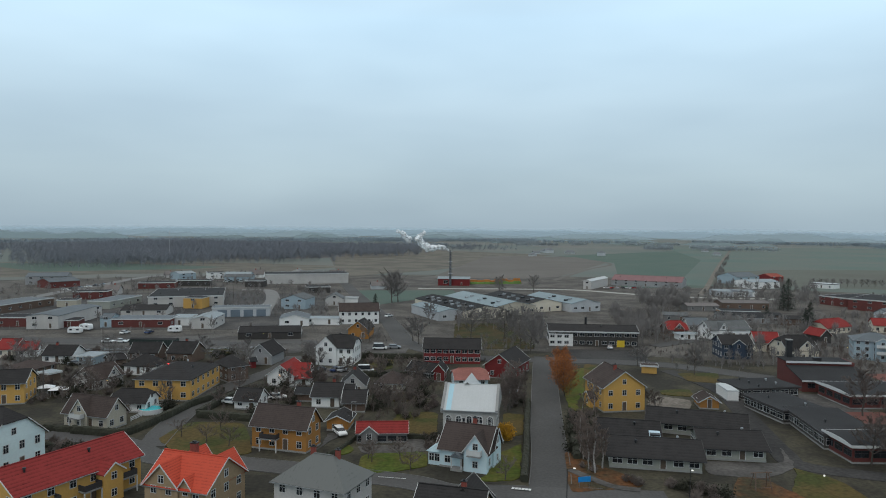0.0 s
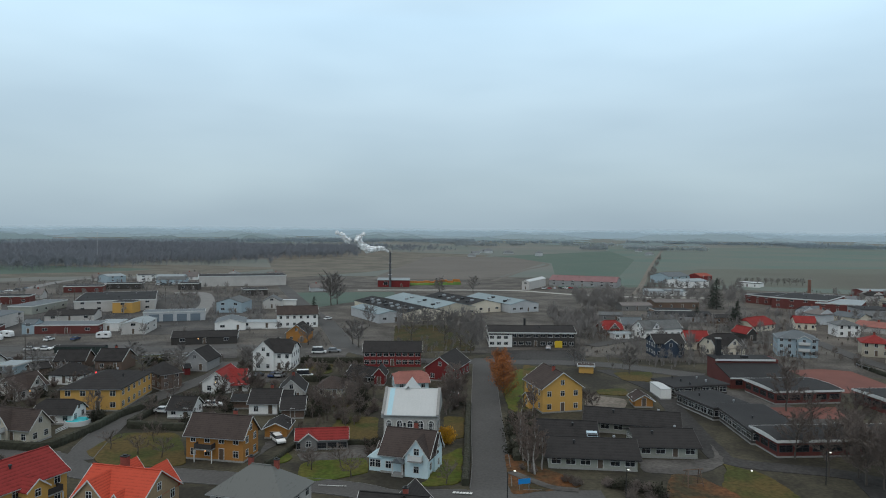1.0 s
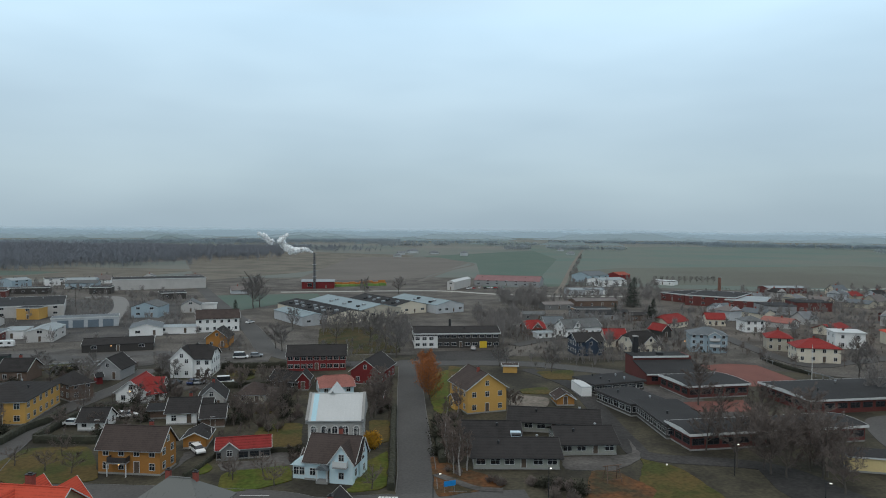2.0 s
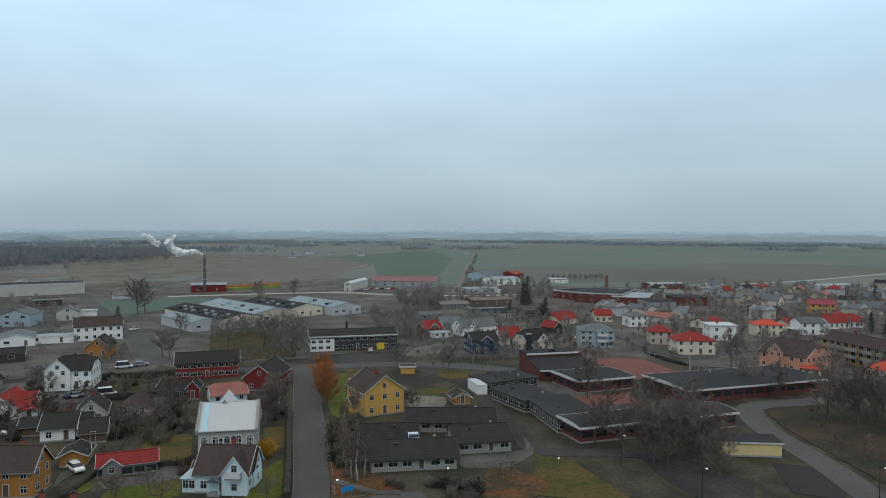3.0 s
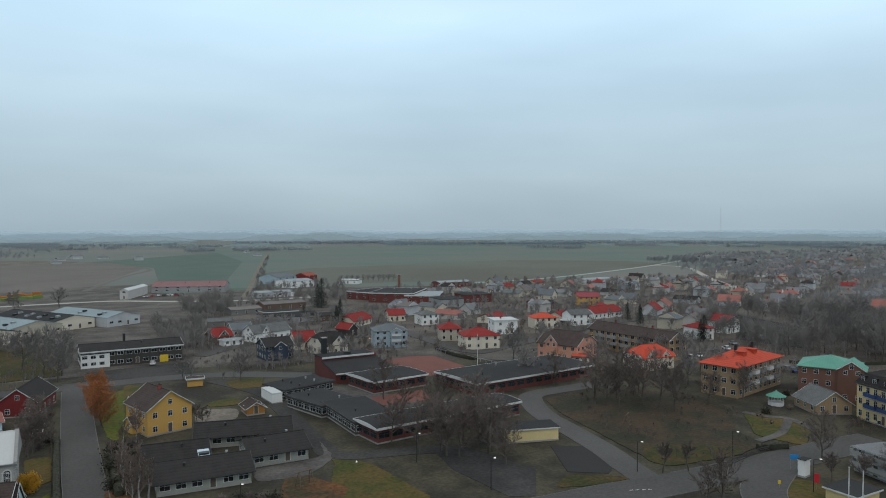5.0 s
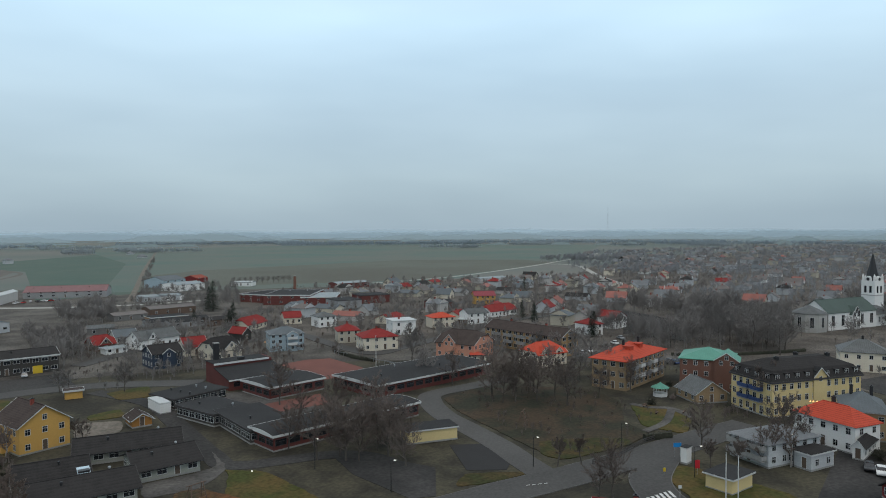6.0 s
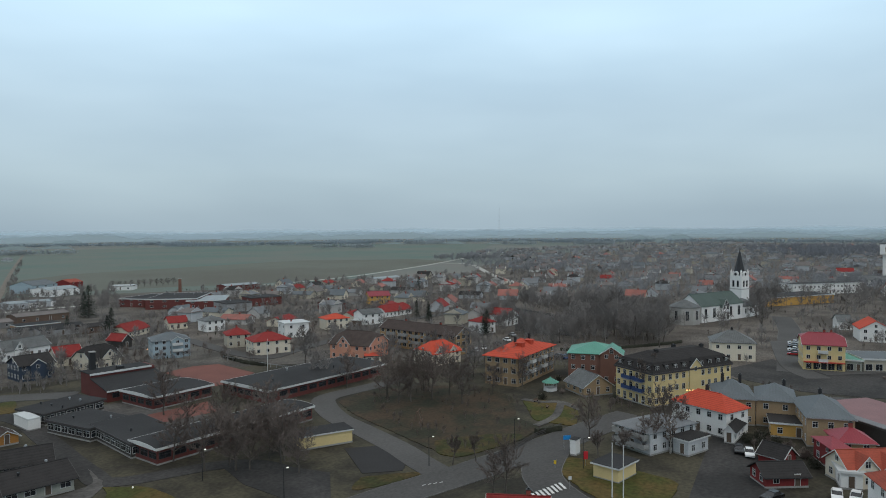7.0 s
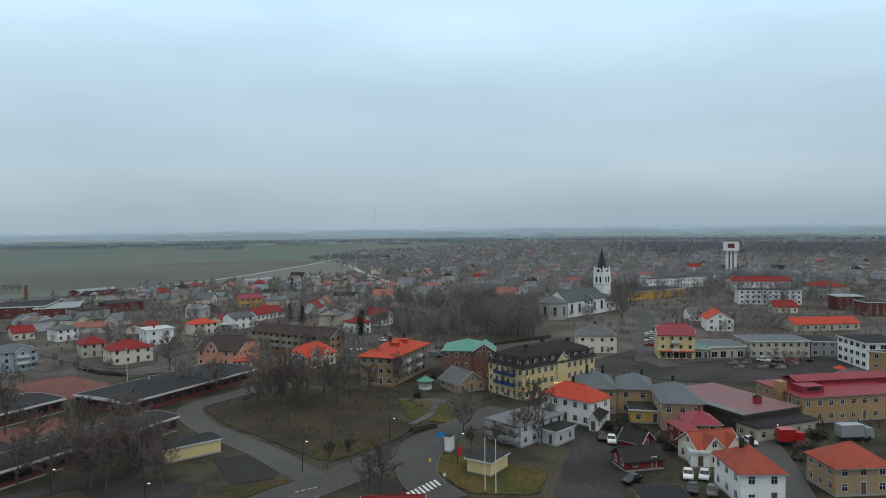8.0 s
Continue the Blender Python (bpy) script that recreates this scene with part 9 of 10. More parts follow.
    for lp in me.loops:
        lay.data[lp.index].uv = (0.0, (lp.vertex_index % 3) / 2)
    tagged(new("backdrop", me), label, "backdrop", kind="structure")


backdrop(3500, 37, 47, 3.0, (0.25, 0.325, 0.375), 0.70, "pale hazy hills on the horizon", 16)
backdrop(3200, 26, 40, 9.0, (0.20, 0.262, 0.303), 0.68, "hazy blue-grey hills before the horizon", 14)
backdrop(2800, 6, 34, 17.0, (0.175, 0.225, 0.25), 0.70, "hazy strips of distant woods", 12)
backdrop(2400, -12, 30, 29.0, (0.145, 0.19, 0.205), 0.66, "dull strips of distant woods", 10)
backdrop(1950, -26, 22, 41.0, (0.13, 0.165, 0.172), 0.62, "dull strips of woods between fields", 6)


# ---- outer town ----
MINI = {}


def small_house(x, y, rot, wall, tile, k, label):
    """A house of the outer town: walls with gables, roof, chimney."""
    dims = ((9, 8, 3.0, 3.0), (11, 8.5, 2.8, 2.4), (9.5, 9, 5.2, 2.2), (12, 9, 3.2, 3.4), (14, 9, 2.8, 1.8))[k % 5]
    w, d, h, rh = dims
    key = (k % 5, wall, tile)
    if key not in MINI:
        s = Shape().box(-w / 2, w / 2, -d / 2, d / 2, -0.2, h)
        for e in (-1, 1):
            x0, x1 = sorted((e * w / 2, e * (w / 2 - 0.2)))
            s.add([(x0, -d / 2, h), (x0, d / 2, h), (x0, 0, h + rh - 0.1), (x1, -d / 2, h), (x1, d / 2, h), (x1, 0, h + rh - 0.1)], [(0, 2, 1), (3, 4, 5), (0, 3, 5, 2), (1, 2, 5, 4)])
        r, *_ = roof_shape(w, d, h, rh, 0.5, 1.0 if k % 5 != 2 else 0.0)
        c = Shape().box(0.8, 1.5, -0.3, 0.3, h + rh - 0.8, h + rh + 0.8)
        MINI[key] = (s.mesh("wall", WALL[wall]), r.mesh("roof", ROOF[tile]), c.mesh("chimney", CHIMNEY_BRICK), w, d, h)
    a, b, c, w, d, h = MINI[key]
    top = thing("house", label, "house", pose(x, y, 0, 0, 0, rot), "houses of the outer town")
    part("wall", a, None, top)
    part("roof", b, None, top)
    part("chimney", c, None, top)
    FOOT.append((x, y, radians(rot), w / 2, d / 2))
    if math.hypot(x, y) < 300:
        for i in range(3):
            window(top, 1.1, 1.2, pose(-w / 2 + w * (i + 0.5) / 3, -d / 2, 1.0))
            if h > 4:
                window(top, 1.1, 1.2, pose(-w / 2 + w * (i + 0.5) / 3, -d / 2, h - 1.7))
        for i in range(2):
            window(top, 1.0, 1.2, pose(-w / 2, d * (0.25 - 0.5 * i), 1.0, 0, 0, -90))
            window(top, 1.0, 1.2, pose(w / 2, d * (0.25 - 0.5 * i), 1.0, 0, 0, 90))
    return top


def outer_town(ring, sx, sy, turn, seed, skip, dull=False):
    rng = random.Random(seed)
    walls = ["white", "white", "cream", "greywhite", "beige", "beige", "brick", "grey", "brown", "tan", "greywhite", "cream"]
    tiles = ["dark", "dark", "brown", "red", "grey", "red", "brownred", "bluegrey", "dark", "red", "brown", "felt", "orange"]
    words = {"white": "white", "cream": "cream", "greywhite": "off-white", "yellow": "yellow", "beige": "beige", "brick": "red brick", "red": "dark red", "grey": "grey", "brown": "brown", "tan": "tan"}
    rw = {"dark": "dark tiled", "brown": "brown tiled", "grey": "grey sheet", "red": "red tiled", "brownred": "brownish red tiled", "bluegrey": "blue-grey sheet", "felt": "grey felt", "orange": "bright orange tiled"}
    words.update(dullwhite="dull white")
    rw.update(dullgrey="weathered haze-pale grey", dullbrown="weathered haze-pale brown", dullred="weathered haze-pale red")
    # dull: washed-out colours put the haze of distance into walls and roofs
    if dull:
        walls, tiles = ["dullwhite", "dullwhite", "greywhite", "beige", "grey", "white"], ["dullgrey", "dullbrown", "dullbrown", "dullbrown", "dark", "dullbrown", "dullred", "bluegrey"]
    cx, cy = sum(p[0] for p in ring) / len(ring), sum(p[1] for p in ring) / len(ring)
    a = radians(turn)
    for i in range(-60, 61):
        for j in range(-60, 61):
            lx, ly = i * sx + rng.uniform(-3, 3), j * sy + rng.uniform(-3, 3)
            x, y = cx + lx * math.cos(a) - ly * math.sin(a), cy + lx * math.sin(a) + ly * math.cos(a)
            pick = [rng.random() for q in range(3)]
            wl_, tl, k, rt = rng.choice(walls), rng.choice(tiles), rng.randrange(5), turn + rng.choice((0, 90, 180, 270)) + rng.uniform(-6, 6)
            # past 340 m most colours are paled in place of haze
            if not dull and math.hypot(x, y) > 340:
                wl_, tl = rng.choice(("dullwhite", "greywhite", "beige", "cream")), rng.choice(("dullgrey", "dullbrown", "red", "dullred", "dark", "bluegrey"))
            if pick[0] < skip or not inside(x, y, ring) or not free(x, y, 7.0):
                continue
            small_house(x, y, rt, wl_, tl, k, "%s house with a %s roof among gardens" % (words[wl_], rw[tl]))


def distant_houses(ring, n, seed, wall, tile, label):
    """Houses too far off to tell apart one by one: one mesh of walls and one of roofs."""
    rng = random.Random(seed)
    xs, ys = [p[0] for p in ring], [p[1] for p in ring]
    sw, sr, made = Shape(), Shape(), 0
    while made < n:
        x, y = rng.uniform(min(xs), max(xs)), rng.uniform(min(ys), max(ys))
        if not inside(x, y, ring):
            continue
        made += 1
        m = pose(x, y, 0, 0, 0, 15 + rng.choice((0, 90)) + rng.uniform(-8, 8))
        w, d, h, rh = rng.uniform(9, 16), rng.uniform(8, 10), rng.choice((3, 3, 5.5)), rng.uniform(2, 3.4)
        b_ = Shape().box(-w / 2, w / 2, -d / 2, d / 2, -0.2, h)
        r, *_ = roof_shape(w, d, h, rh, 0.5, 1.0 if rng.random() < 0.6 else 0.0)
        sw.add([tuple(m @ Vector(p)) for p in b_.v], b_.f)
        sr.add([tuple(m @ Vector(p)) for p in r.v], r.f)
    top = tagged(part("distant_houses", sw, WALL[wall], None), label, "houses", kind="stuff")
    part("roofs", sr, ROOF[tile], top)


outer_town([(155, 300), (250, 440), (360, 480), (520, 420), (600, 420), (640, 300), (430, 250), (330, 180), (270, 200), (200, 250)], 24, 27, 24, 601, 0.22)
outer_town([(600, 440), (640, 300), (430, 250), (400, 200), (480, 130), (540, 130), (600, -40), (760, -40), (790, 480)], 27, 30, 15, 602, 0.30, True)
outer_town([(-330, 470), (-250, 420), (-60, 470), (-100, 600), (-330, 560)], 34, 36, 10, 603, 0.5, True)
far_ring = [(760, -60), (740, 500), (820, 640), (1000, 760), (1700, 720), (1750, -80)]
# dull wall and roof colours below carry haze for the farthest houses
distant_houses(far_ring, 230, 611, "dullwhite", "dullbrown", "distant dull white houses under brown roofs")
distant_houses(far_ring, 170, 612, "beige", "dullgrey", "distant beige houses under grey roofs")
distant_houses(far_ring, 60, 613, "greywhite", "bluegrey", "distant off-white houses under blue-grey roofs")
distant_houses(far_ring, 26, 614, "grey", "dullred", "distant grey houses under haze-paled red roofs")
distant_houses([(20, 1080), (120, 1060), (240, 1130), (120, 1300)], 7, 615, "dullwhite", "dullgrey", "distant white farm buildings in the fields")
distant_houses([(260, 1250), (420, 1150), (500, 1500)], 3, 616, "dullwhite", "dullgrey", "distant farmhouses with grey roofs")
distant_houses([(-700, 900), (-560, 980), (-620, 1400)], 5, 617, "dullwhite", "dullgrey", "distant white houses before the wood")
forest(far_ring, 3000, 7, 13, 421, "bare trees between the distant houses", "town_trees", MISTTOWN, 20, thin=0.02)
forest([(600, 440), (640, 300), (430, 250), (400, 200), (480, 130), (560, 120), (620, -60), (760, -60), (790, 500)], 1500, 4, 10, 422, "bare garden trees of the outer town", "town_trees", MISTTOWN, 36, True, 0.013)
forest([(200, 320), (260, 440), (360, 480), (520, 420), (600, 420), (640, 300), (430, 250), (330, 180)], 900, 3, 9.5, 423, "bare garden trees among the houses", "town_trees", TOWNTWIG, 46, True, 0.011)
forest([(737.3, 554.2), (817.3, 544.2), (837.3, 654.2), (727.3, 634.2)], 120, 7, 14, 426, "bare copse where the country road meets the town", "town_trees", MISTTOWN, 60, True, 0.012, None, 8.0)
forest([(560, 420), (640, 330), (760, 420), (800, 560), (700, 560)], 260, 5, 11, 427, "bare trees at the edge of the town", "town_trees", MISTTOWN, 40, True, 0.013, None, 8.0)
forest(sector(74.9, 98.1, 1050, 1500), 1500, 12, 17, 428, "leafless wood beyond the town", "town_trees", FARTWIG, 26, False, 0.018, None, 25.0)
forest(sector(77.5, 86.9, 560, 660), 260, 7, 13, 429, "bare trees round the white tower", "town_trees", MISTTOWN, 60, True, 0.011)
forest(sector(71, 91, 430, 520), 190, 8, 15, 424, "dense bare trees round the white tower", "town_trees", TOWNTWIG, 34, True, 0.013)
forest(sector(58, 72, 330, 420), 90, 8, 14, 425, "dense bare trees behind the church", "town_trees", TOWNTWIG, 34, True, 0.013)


# ---- planting ----
tree('big0', 15.7, 243.6, 1.15, 0)
tree('big1', 7.3, 269.9, 1.10, 40)
tree('big2', -5.6, 275.6, 0.95, 90)
tree('big3', -53.5, 398.0, 1.60, 20)
tree('big0', -50.8, 403.6, 1.40, 200)
tree('big1', 17.5, 253.6, 1.00, 150)
tree('big2', 12.8, 257.2, 0.90, 10)
tree('mid0', -27.7, 266.0, 1.30, 0)
tree('mid1', -24.8, 259.6, 1.40, 60)
tree('mid2', -25.2, 315.5, 1.30, 0)
tree('mid0', -44.1, 264.2, 1.10, 20)
tree('big2', 9.0, 459.8, 1.00, 20)
tree('big3', 32.5, 477.1, 1.00, 80)
tree('mid3', -1.2, 312.0, 1.20, 0)
leafy_tree(20.9, 183.3, 9.5, 4.6, COPPER, 'copper beech still holding its orange leaves', 201)
leafy_tree(21.5, 196.5, 9.0, 4.2, COPPER, 'copper beech still holding its orange leaves', 205)
leafy_tree(22.4, 210.8, 8.5, 4.0, COPPER, 'copper beech still holding its orange leaves', 209)
leafy_tree(4.5, 143.5, 3.4, 1.9, YELLOWLEAF, 'bright yellow witch hazel in a garden', 213, 'shrub')
tree('birch0', 19.9, 125.7, 1.00, 0)
tree('birch1', 21.6, 128.3, 0.90, 50)
tree('birch0', 19.8, 133.2, 0.80, 120)
tree('mid1', 41.1, 170.0, 0.70, 0)
tree('mid2', 40.4, 173.3, 0.60, 30)
tree('spruce0', 163.4, 389.0, 1.50, 0)
tree('spruce1', 163.1, 394.2, 1.20, 50)
tree('spruce1', 137.8, 306.1, 1.15, 90)
tree('spruce2', 136.4, 307.2, 0.90, 10)
tree('spruce2', 132.8, 339.4, 0.70, 20)
tree('big1', 62.9, 214.0, 0.75, 30)
tree('mid2', 48.6, 225.0, 0.90, 10)
tree('mid3', 50.9, 225.3, 0.85, 70)
tree('spruce0', 270.0, 248.4, 0.80, 5)
tree('spruce1', 261.6, 232.3, 0.75, 60)
tree('spruce2', 246.4, 185.2, 0.95, 90)
tree('spruce0', 244.5, 185.4, 0.80, 30)
tree('spruce1', 376.4, 343.7, 1.00, 80)
tree('spruce2', 268.2, 238.7, 0.80, 10)
tree('spruce0', -53.7, 338.6, 0.95, 33)
tree('apple0', -55.9, 136.9, 1.00, 0)
tree('apple1', -56.0, 145.1, 1.00, 37)
tree('apple2', -50.7, 134.9, 1.00, 74)
tree('apple0', -62.7, 140.3, 1.00, 111)
tree('apple1', -20.9, 128.1, 1.00, 148)
tree('apple2', -15.7, 130.2, 1.00, 185)
tree('apple0', -13.2, 124.5, 1.00, 222)
tree('apple1', 3.7, 121.0, 1.00, 259)
tree('apple2', -79.9, 150.6, 1.00, 296)
tree('apple0', -19.0, 183.4, 1.00, 333)
tree('apple1', -13.7, 185.0, 1.00, 370)
tree('apple2', -56.2, 163.8, 1.00, 407)
tree('apple0', -21.9, 130.2, 1.00, 444)
tree('big0', 134.7, 131.5, 0.92, 0)
tree('big1', 137.7, 129.7, 0.98, 50)
tree('big2', 142.8, 126.5, 1.04, 100)
tree('big3', 137.4, 138.6, 1.10, 150)
tree('big0', 149.4, 135.3, 0.92, 200)
tree('big1', 150.4, 126.8, 0.98, 250)
tree('big2', 144.9, 117.9, 1.04, 300)
tree('big1', 149.8, 64.4, 0.98, 650)
tree('big2', 176.9, 80.6, 1.04, 700)
tree('big3', 146.7, 137.7, 1.10, 750)
tree('big1', 86.1, 121.3, 0.72, 10)
tree('big2', 87.1, 117.7, 0.79, 80)
tree('big3', 86.1, 127.2, 0.86, 150)
tree('big0', 78.8, 122.3, 0.93, 220)
tree('big1', 78.3, 123.8, 0.72, 290)
tree('big2', 79.5, 118.5, 0.79, 360)
tree('big3', 89.9, 117.5, 0.86, 430)
tree('big1', 84.5, 109.6, 0.72, 850)
tree('big2', 83.4, 135.7, 0.79, 920)
tree('big3', 89.0, 124.1, 0.86, 990)
tree('pollard0', 106.8, 89.7, 1.00, 0)
tree('pollard1', 111.5, 87.4, 1.00, 40)
tree('pollard0', 127.5, 68.7, 1.00, 80)
tree('pollard1', 131.4, 65.3, 1.05, 120)
tree('big2', 101.7, 73.1, 0.80, 20)
tree('mid1', 99.5, 74.5, 1.00, 50)
tree('big0', 138.2, 76.4, 0.80, 90)
tree('birch1', 141.2, 62.4, 1.15, 20)
tree('birch0', 140.8, 59.1, 1.00, 70)
tree('big1', 149.3, 60.0, 0.60, 20)
tree('mid2', 136.9, 62.5, 1.10, 200)
scatter(301, 44, [(244.4, 147.7), (295.8, 177.3), (345.0, 175.1), (335, 150), (318.0, 134.2), (279.0, 117.5), (259.5, 112.0)], ['big0', 'big1', 'big2', 'big3'], 0.85, 1.2, apart=5.0)
forest([(236, 150), (247, 141), (263, 125), (285, 119), (318, 133), (348, 152), (384, 190), (340, 238), (262, 200)], 290, 8, 14.5, 304, 'dense leafless trees of the churchyard', 'churchyard_trees', TOWNTWIG, 110, True, 0.0065)
hedge([(231, 139), (243, 127), (262, 116), (276, 110)], 1.1, 0.9, label='low dark churchyard hedge', seed=60)
scatter(302, 12, [(341.7, 98.1), (422.9, 115.1), (466.9, 137.7), (378.7, 115.2)], ['big0', 'big2'], 0.8, 1.1)
forest([(244.4, 126.7), (240.3, 145.2), (246.0, 167.6), (287.2, 195.4), (275.9, 158.1)], 50, 3, 8, 303, 'bare trees and bushes between the buildings', 'bare_trees', TOWNTWIG, 40, True, 0.012)
scatter(310, 60, [(-118.1, 162.8), (-160.2, 221.1), (-104.1, 242.1), (-46.7, 232.9), (-20.3, 222.0), (-13.7, 166.8), (-16.6, 143.0), (-32.2, 170.8), (-54.0, 156.2), (-81.4, 160.6)], ['mid0', 'mid1', 'mid2', 'mid3'], 0.55, 1.0, gap=1.6)
scatter(311, 150, [(-118.1, 162.8), (-160.2, 221.1), (-104.1, 242.1), (-46.7, 232.9), (-20.3, 222.0), (-13.7, 166.8), (-16.6, 143.0), (-32.2, 170.8), (-54.0, 156.2), (-81.4, 160.6)], ['shrub0', 'shrub1', 'shrub2', 'evergreen0', 'evergreen1'], 0.7, 1.5, gap=1.0)
scatter(312, 15, [(-28.8, 165.5), (-13.3, 194.5), (-11.4, 167.1), (-16.5, 161.3)], ['mid0', 'mid1', 'shrub0', 'shrub1', 'apple1'], 0.6, 1.0)
scatter(313, 22, [(5.1, 204.0), (12.3, 210.2), (9.4, 167.2), (4.3, 168.5)], ['shrub0', 'shrub2', 'mid3', 'evergreen0'], 0.6, 1.1)
scatter(314, 20, [(-14.6, 143.2), (-9.4, 144.3), (-9.4, 138.5), (-13.0, 135.7)], ['shrub0', 'shrub1', 'evergreen1'], 0.5, 0.9)
scatter(315, 16, [(-80.7, 123.0), (-77.0, 129.5), (-74.0, 139.3), (-84.4, 138.4), (-87.6, 134.2)], ['shrub0', 'shrub1', 'evergreen1'], 0.6, 1.2)
scatter(316, 34, [(17.8, 163.0), (26.8, 166.5), (20.2, 128.1), (28.2, 119.8), (17.4, 116.1), (16.1, 131.1)], ['shrub0', 'shrub1', 'shrub2', 'birch0', 'evergreen0'], 0.5, 1.0, yards=False)
scatter(317, 24, [(23.3, 124.0), (37.7, 120.0), (42.0, 110.1), (25.9, 112.2)], ['shrub1', 'shrub2', 'evergreen0'], 0.6, 1.2, yards=False)
forest([(55.4, 236.7), (73.2, 313.5), (129.6, 351.5), (188.5, 342.1), (135.3, 245.0), (108.0, 226.8)], 240, 3, 9, 320, 'bare trees and bushes between the buildings', 'bare_trees', TOWNTWIG, 40, True, 0.012)
forest([(82, 365), (107, 372), (124, 430), (112, 455), (92, 430)], 60, 6, 12, 321, 'bare trees behind the black office', 'bare_trees', TOWNTWIG, 90, True, 0.008)
forest([(53.7, 279.7), (61.0, 264.4), (87.3, 346.4), (57.4, 353.9), (58.0, 319.0)], 90, 5, 10, 322, 'bare trees and bushes between the buildings', 'bare_trees', TOWNTWIG, 40, True, 0.012)
forest([(-13.8, 320.1), (27.7, 335.4), (22.5, 271.6), (4.8, 300.7), (-11.6, 287.7)], 60, 4, 10, 323, 'bare trees and bushes between the buildings', 'bare_trees', TOWNTWIG, 40, True, 0.012)
forest([(157.3, 215.9), (191.5, 232.7), (294.5, 229.5), (366.5, 285.8), (280.6, 315.4), (196.7, 303.2), (163.3, 284.9)], 190, 3, 8, 324, 'bare trees and bushes between the buildings', 'bare_trees', TOWNTWIG, 40, True, 0.012)
forest([(182.0, 205.4), (230.9, 233.2), (217.3, 201.8), (182.8, 168.0), (168.6, 166.8)], 60, 4, 10, 325, 'bare trees and bushes between the buildings', 'bare_trees', TOWNTWIG, 40, True, 0.012)
scatter(326, 9, [(180.5, 126.6), (189.5, 112.7), (189.8, 96.2), (165.3, 83.1), (155.0, 92.4), (165.6, 113.1)], ['shrub0', 'shrub1', 'evergreen0'], 0.6, 1.0)
forest([(203.6, 208.4), (186.6, 203.4), (162.2, 220.6), (190.7, 234.3), (212.6, 235.3)], 110, 3, 9, 327, 'bare trees and bushes between the buildings', 'bare_trees', TOWNTWIG, 40, True, 0.012)
scatter(328, 24, [(162.5, 53.8), (164.9, 45.0), (157.7, 35.4), (146.5, 33.0), (145.5, 41.3)], ['shrub0', 'shrub1', 'evergreen1', 'evergreen0'], 0.7, 1.1)
scatter(329, 18, [(171.2, 17.5), (179.4, 5.7), (156.7, 8.0), (152.0, 11.1)], ['shrub0', 'shrub1', 'evergreen1', 'evergreen0'], 0.8, 1.3)
forest([(373.4, 62.8), (407.3, 32.0), (344.2, 22.1), (314.8, 28.2), (310.4, 49.9)], 80, 5, 10, 330, 'bare trees and bushes between the buildings', 'bare_trees', TOWNTWIG, 40, True, 0.012)
forest([(-169.2, 233.6), (-186.7, 257.8), (-122.4, 238.6), (-72.9, 261.1), (-38.6, 284.6), (-33.6, 248.1), (-102.4, 225.8)], 130, 1.5, 5, 331, 'bare trees and bushes between the buildings', 'bare_trees', TOWNTWIG, 40, True, 0.012)
forest([(-167.0, 421.8), (-144.0, 480.8), (-99.2, 472.2), (-71.0, 338.0), (-100.8, 326.9)], 130, 3, 8, 332, 'bare trees and bushes between the buildings', 'bare_trees', TOWNTWIG, 40, True, 0.012)
forest([(-257.7, 356.0), (-327.6, 452.9), (-292.7, 528.3), (-207.8, 637.9), (-161.0, 494.4), (-235.8, 412.1)], 160, 3, 8, 333, 'bare trees and bushes between the buildings', 'bare_trees', TOWNTWIG, 40, True, 0.012)
forest([(111.8, 398.5), (176.5, 544.9), (247.0, 535.7), (188.7, 408.6), (154.7, 393.1)], 190, 4, 10, 334, 'bare trees and bushes between the buildings', 'bare_trees', TOWNTWIG, 40, True, 0.012)
forest([(171.1, 544.1), (320.0, 971.2), (384.3, 1134.4), (182.0, 556.3)], 60, 3, 8, 335, 'bare trees and bushes between the buildings', 'bare_trees', TOWNTWIG, 40, True, 0.012)
tree('mid0', 254.4, 561.2, 0.85, 0)
tree('mid1', 259.3, 560.7, 0.85, 40)
tree('mid2', 264.3, 560.2, 0.85, 80)
tree('mid3', 269.2, 559.7, 0.85, 120)
tree('mid0', 274.2, 559.2, 0.85, 160)
tree('mid1', 279.1, 558.7, 0.85, 200)
tree('mid2', 284.0, 558.2, 0.85, 240)
tree('mid3', 288.9, 557.7, 0.85, 280)
tree('mid0', 293.7, 557.2, 0.85, 320)
tree('mid1', 298.6, 556.7, 0.85, 360)
tree('mid2', 303.4, 556.2, 0.85, 400)
hedge([(248.6, 36.6), (251.6, 34.1), (255.1, 35.8)], 0.8, 1.4, mat=TWIG, label='low bare planting bed on the square', seed=40)
hedge([(252.0, 33.0), (255.0, 30.5), (258.5, 32.2)], 0.8, 1.4, mat=TWIG, label='low bare planting bed on the square', seed=41)
hedge([(247.3, 27.3), (250.3, 24.8), (253.8, 26.5)], 0.8, 1.4, mat=TWIG, label='low bare planting bed on the square', seed=42)
hedge([(247.9, 22.2), (250.9, 19.7), (254.4, 21.4)], 0.8, 1.4, mat=TWIG, label='low bare planting bed on the square', seed=43)
hedge([(255.5, 18.9), (258.5, 16.4), (262.0, 18.1)], 0.8, 1.4, mat=TWIG, label='low bare planting bed on the square', seed=44)
hedge([(242.0, 33.8), (245.0, 31.3), (248.5, 33.0)], 0.8, 1.4, mat=TWIG, label='low bare planting bed on the square', seed=45)
tree('mid0', 249.7, 30.4, 0.75, 0)
tree('mid1', 257.3, 23.3, 0.75, 40)
tree('mid2', 253.4, 19.1, 0.75, 80)
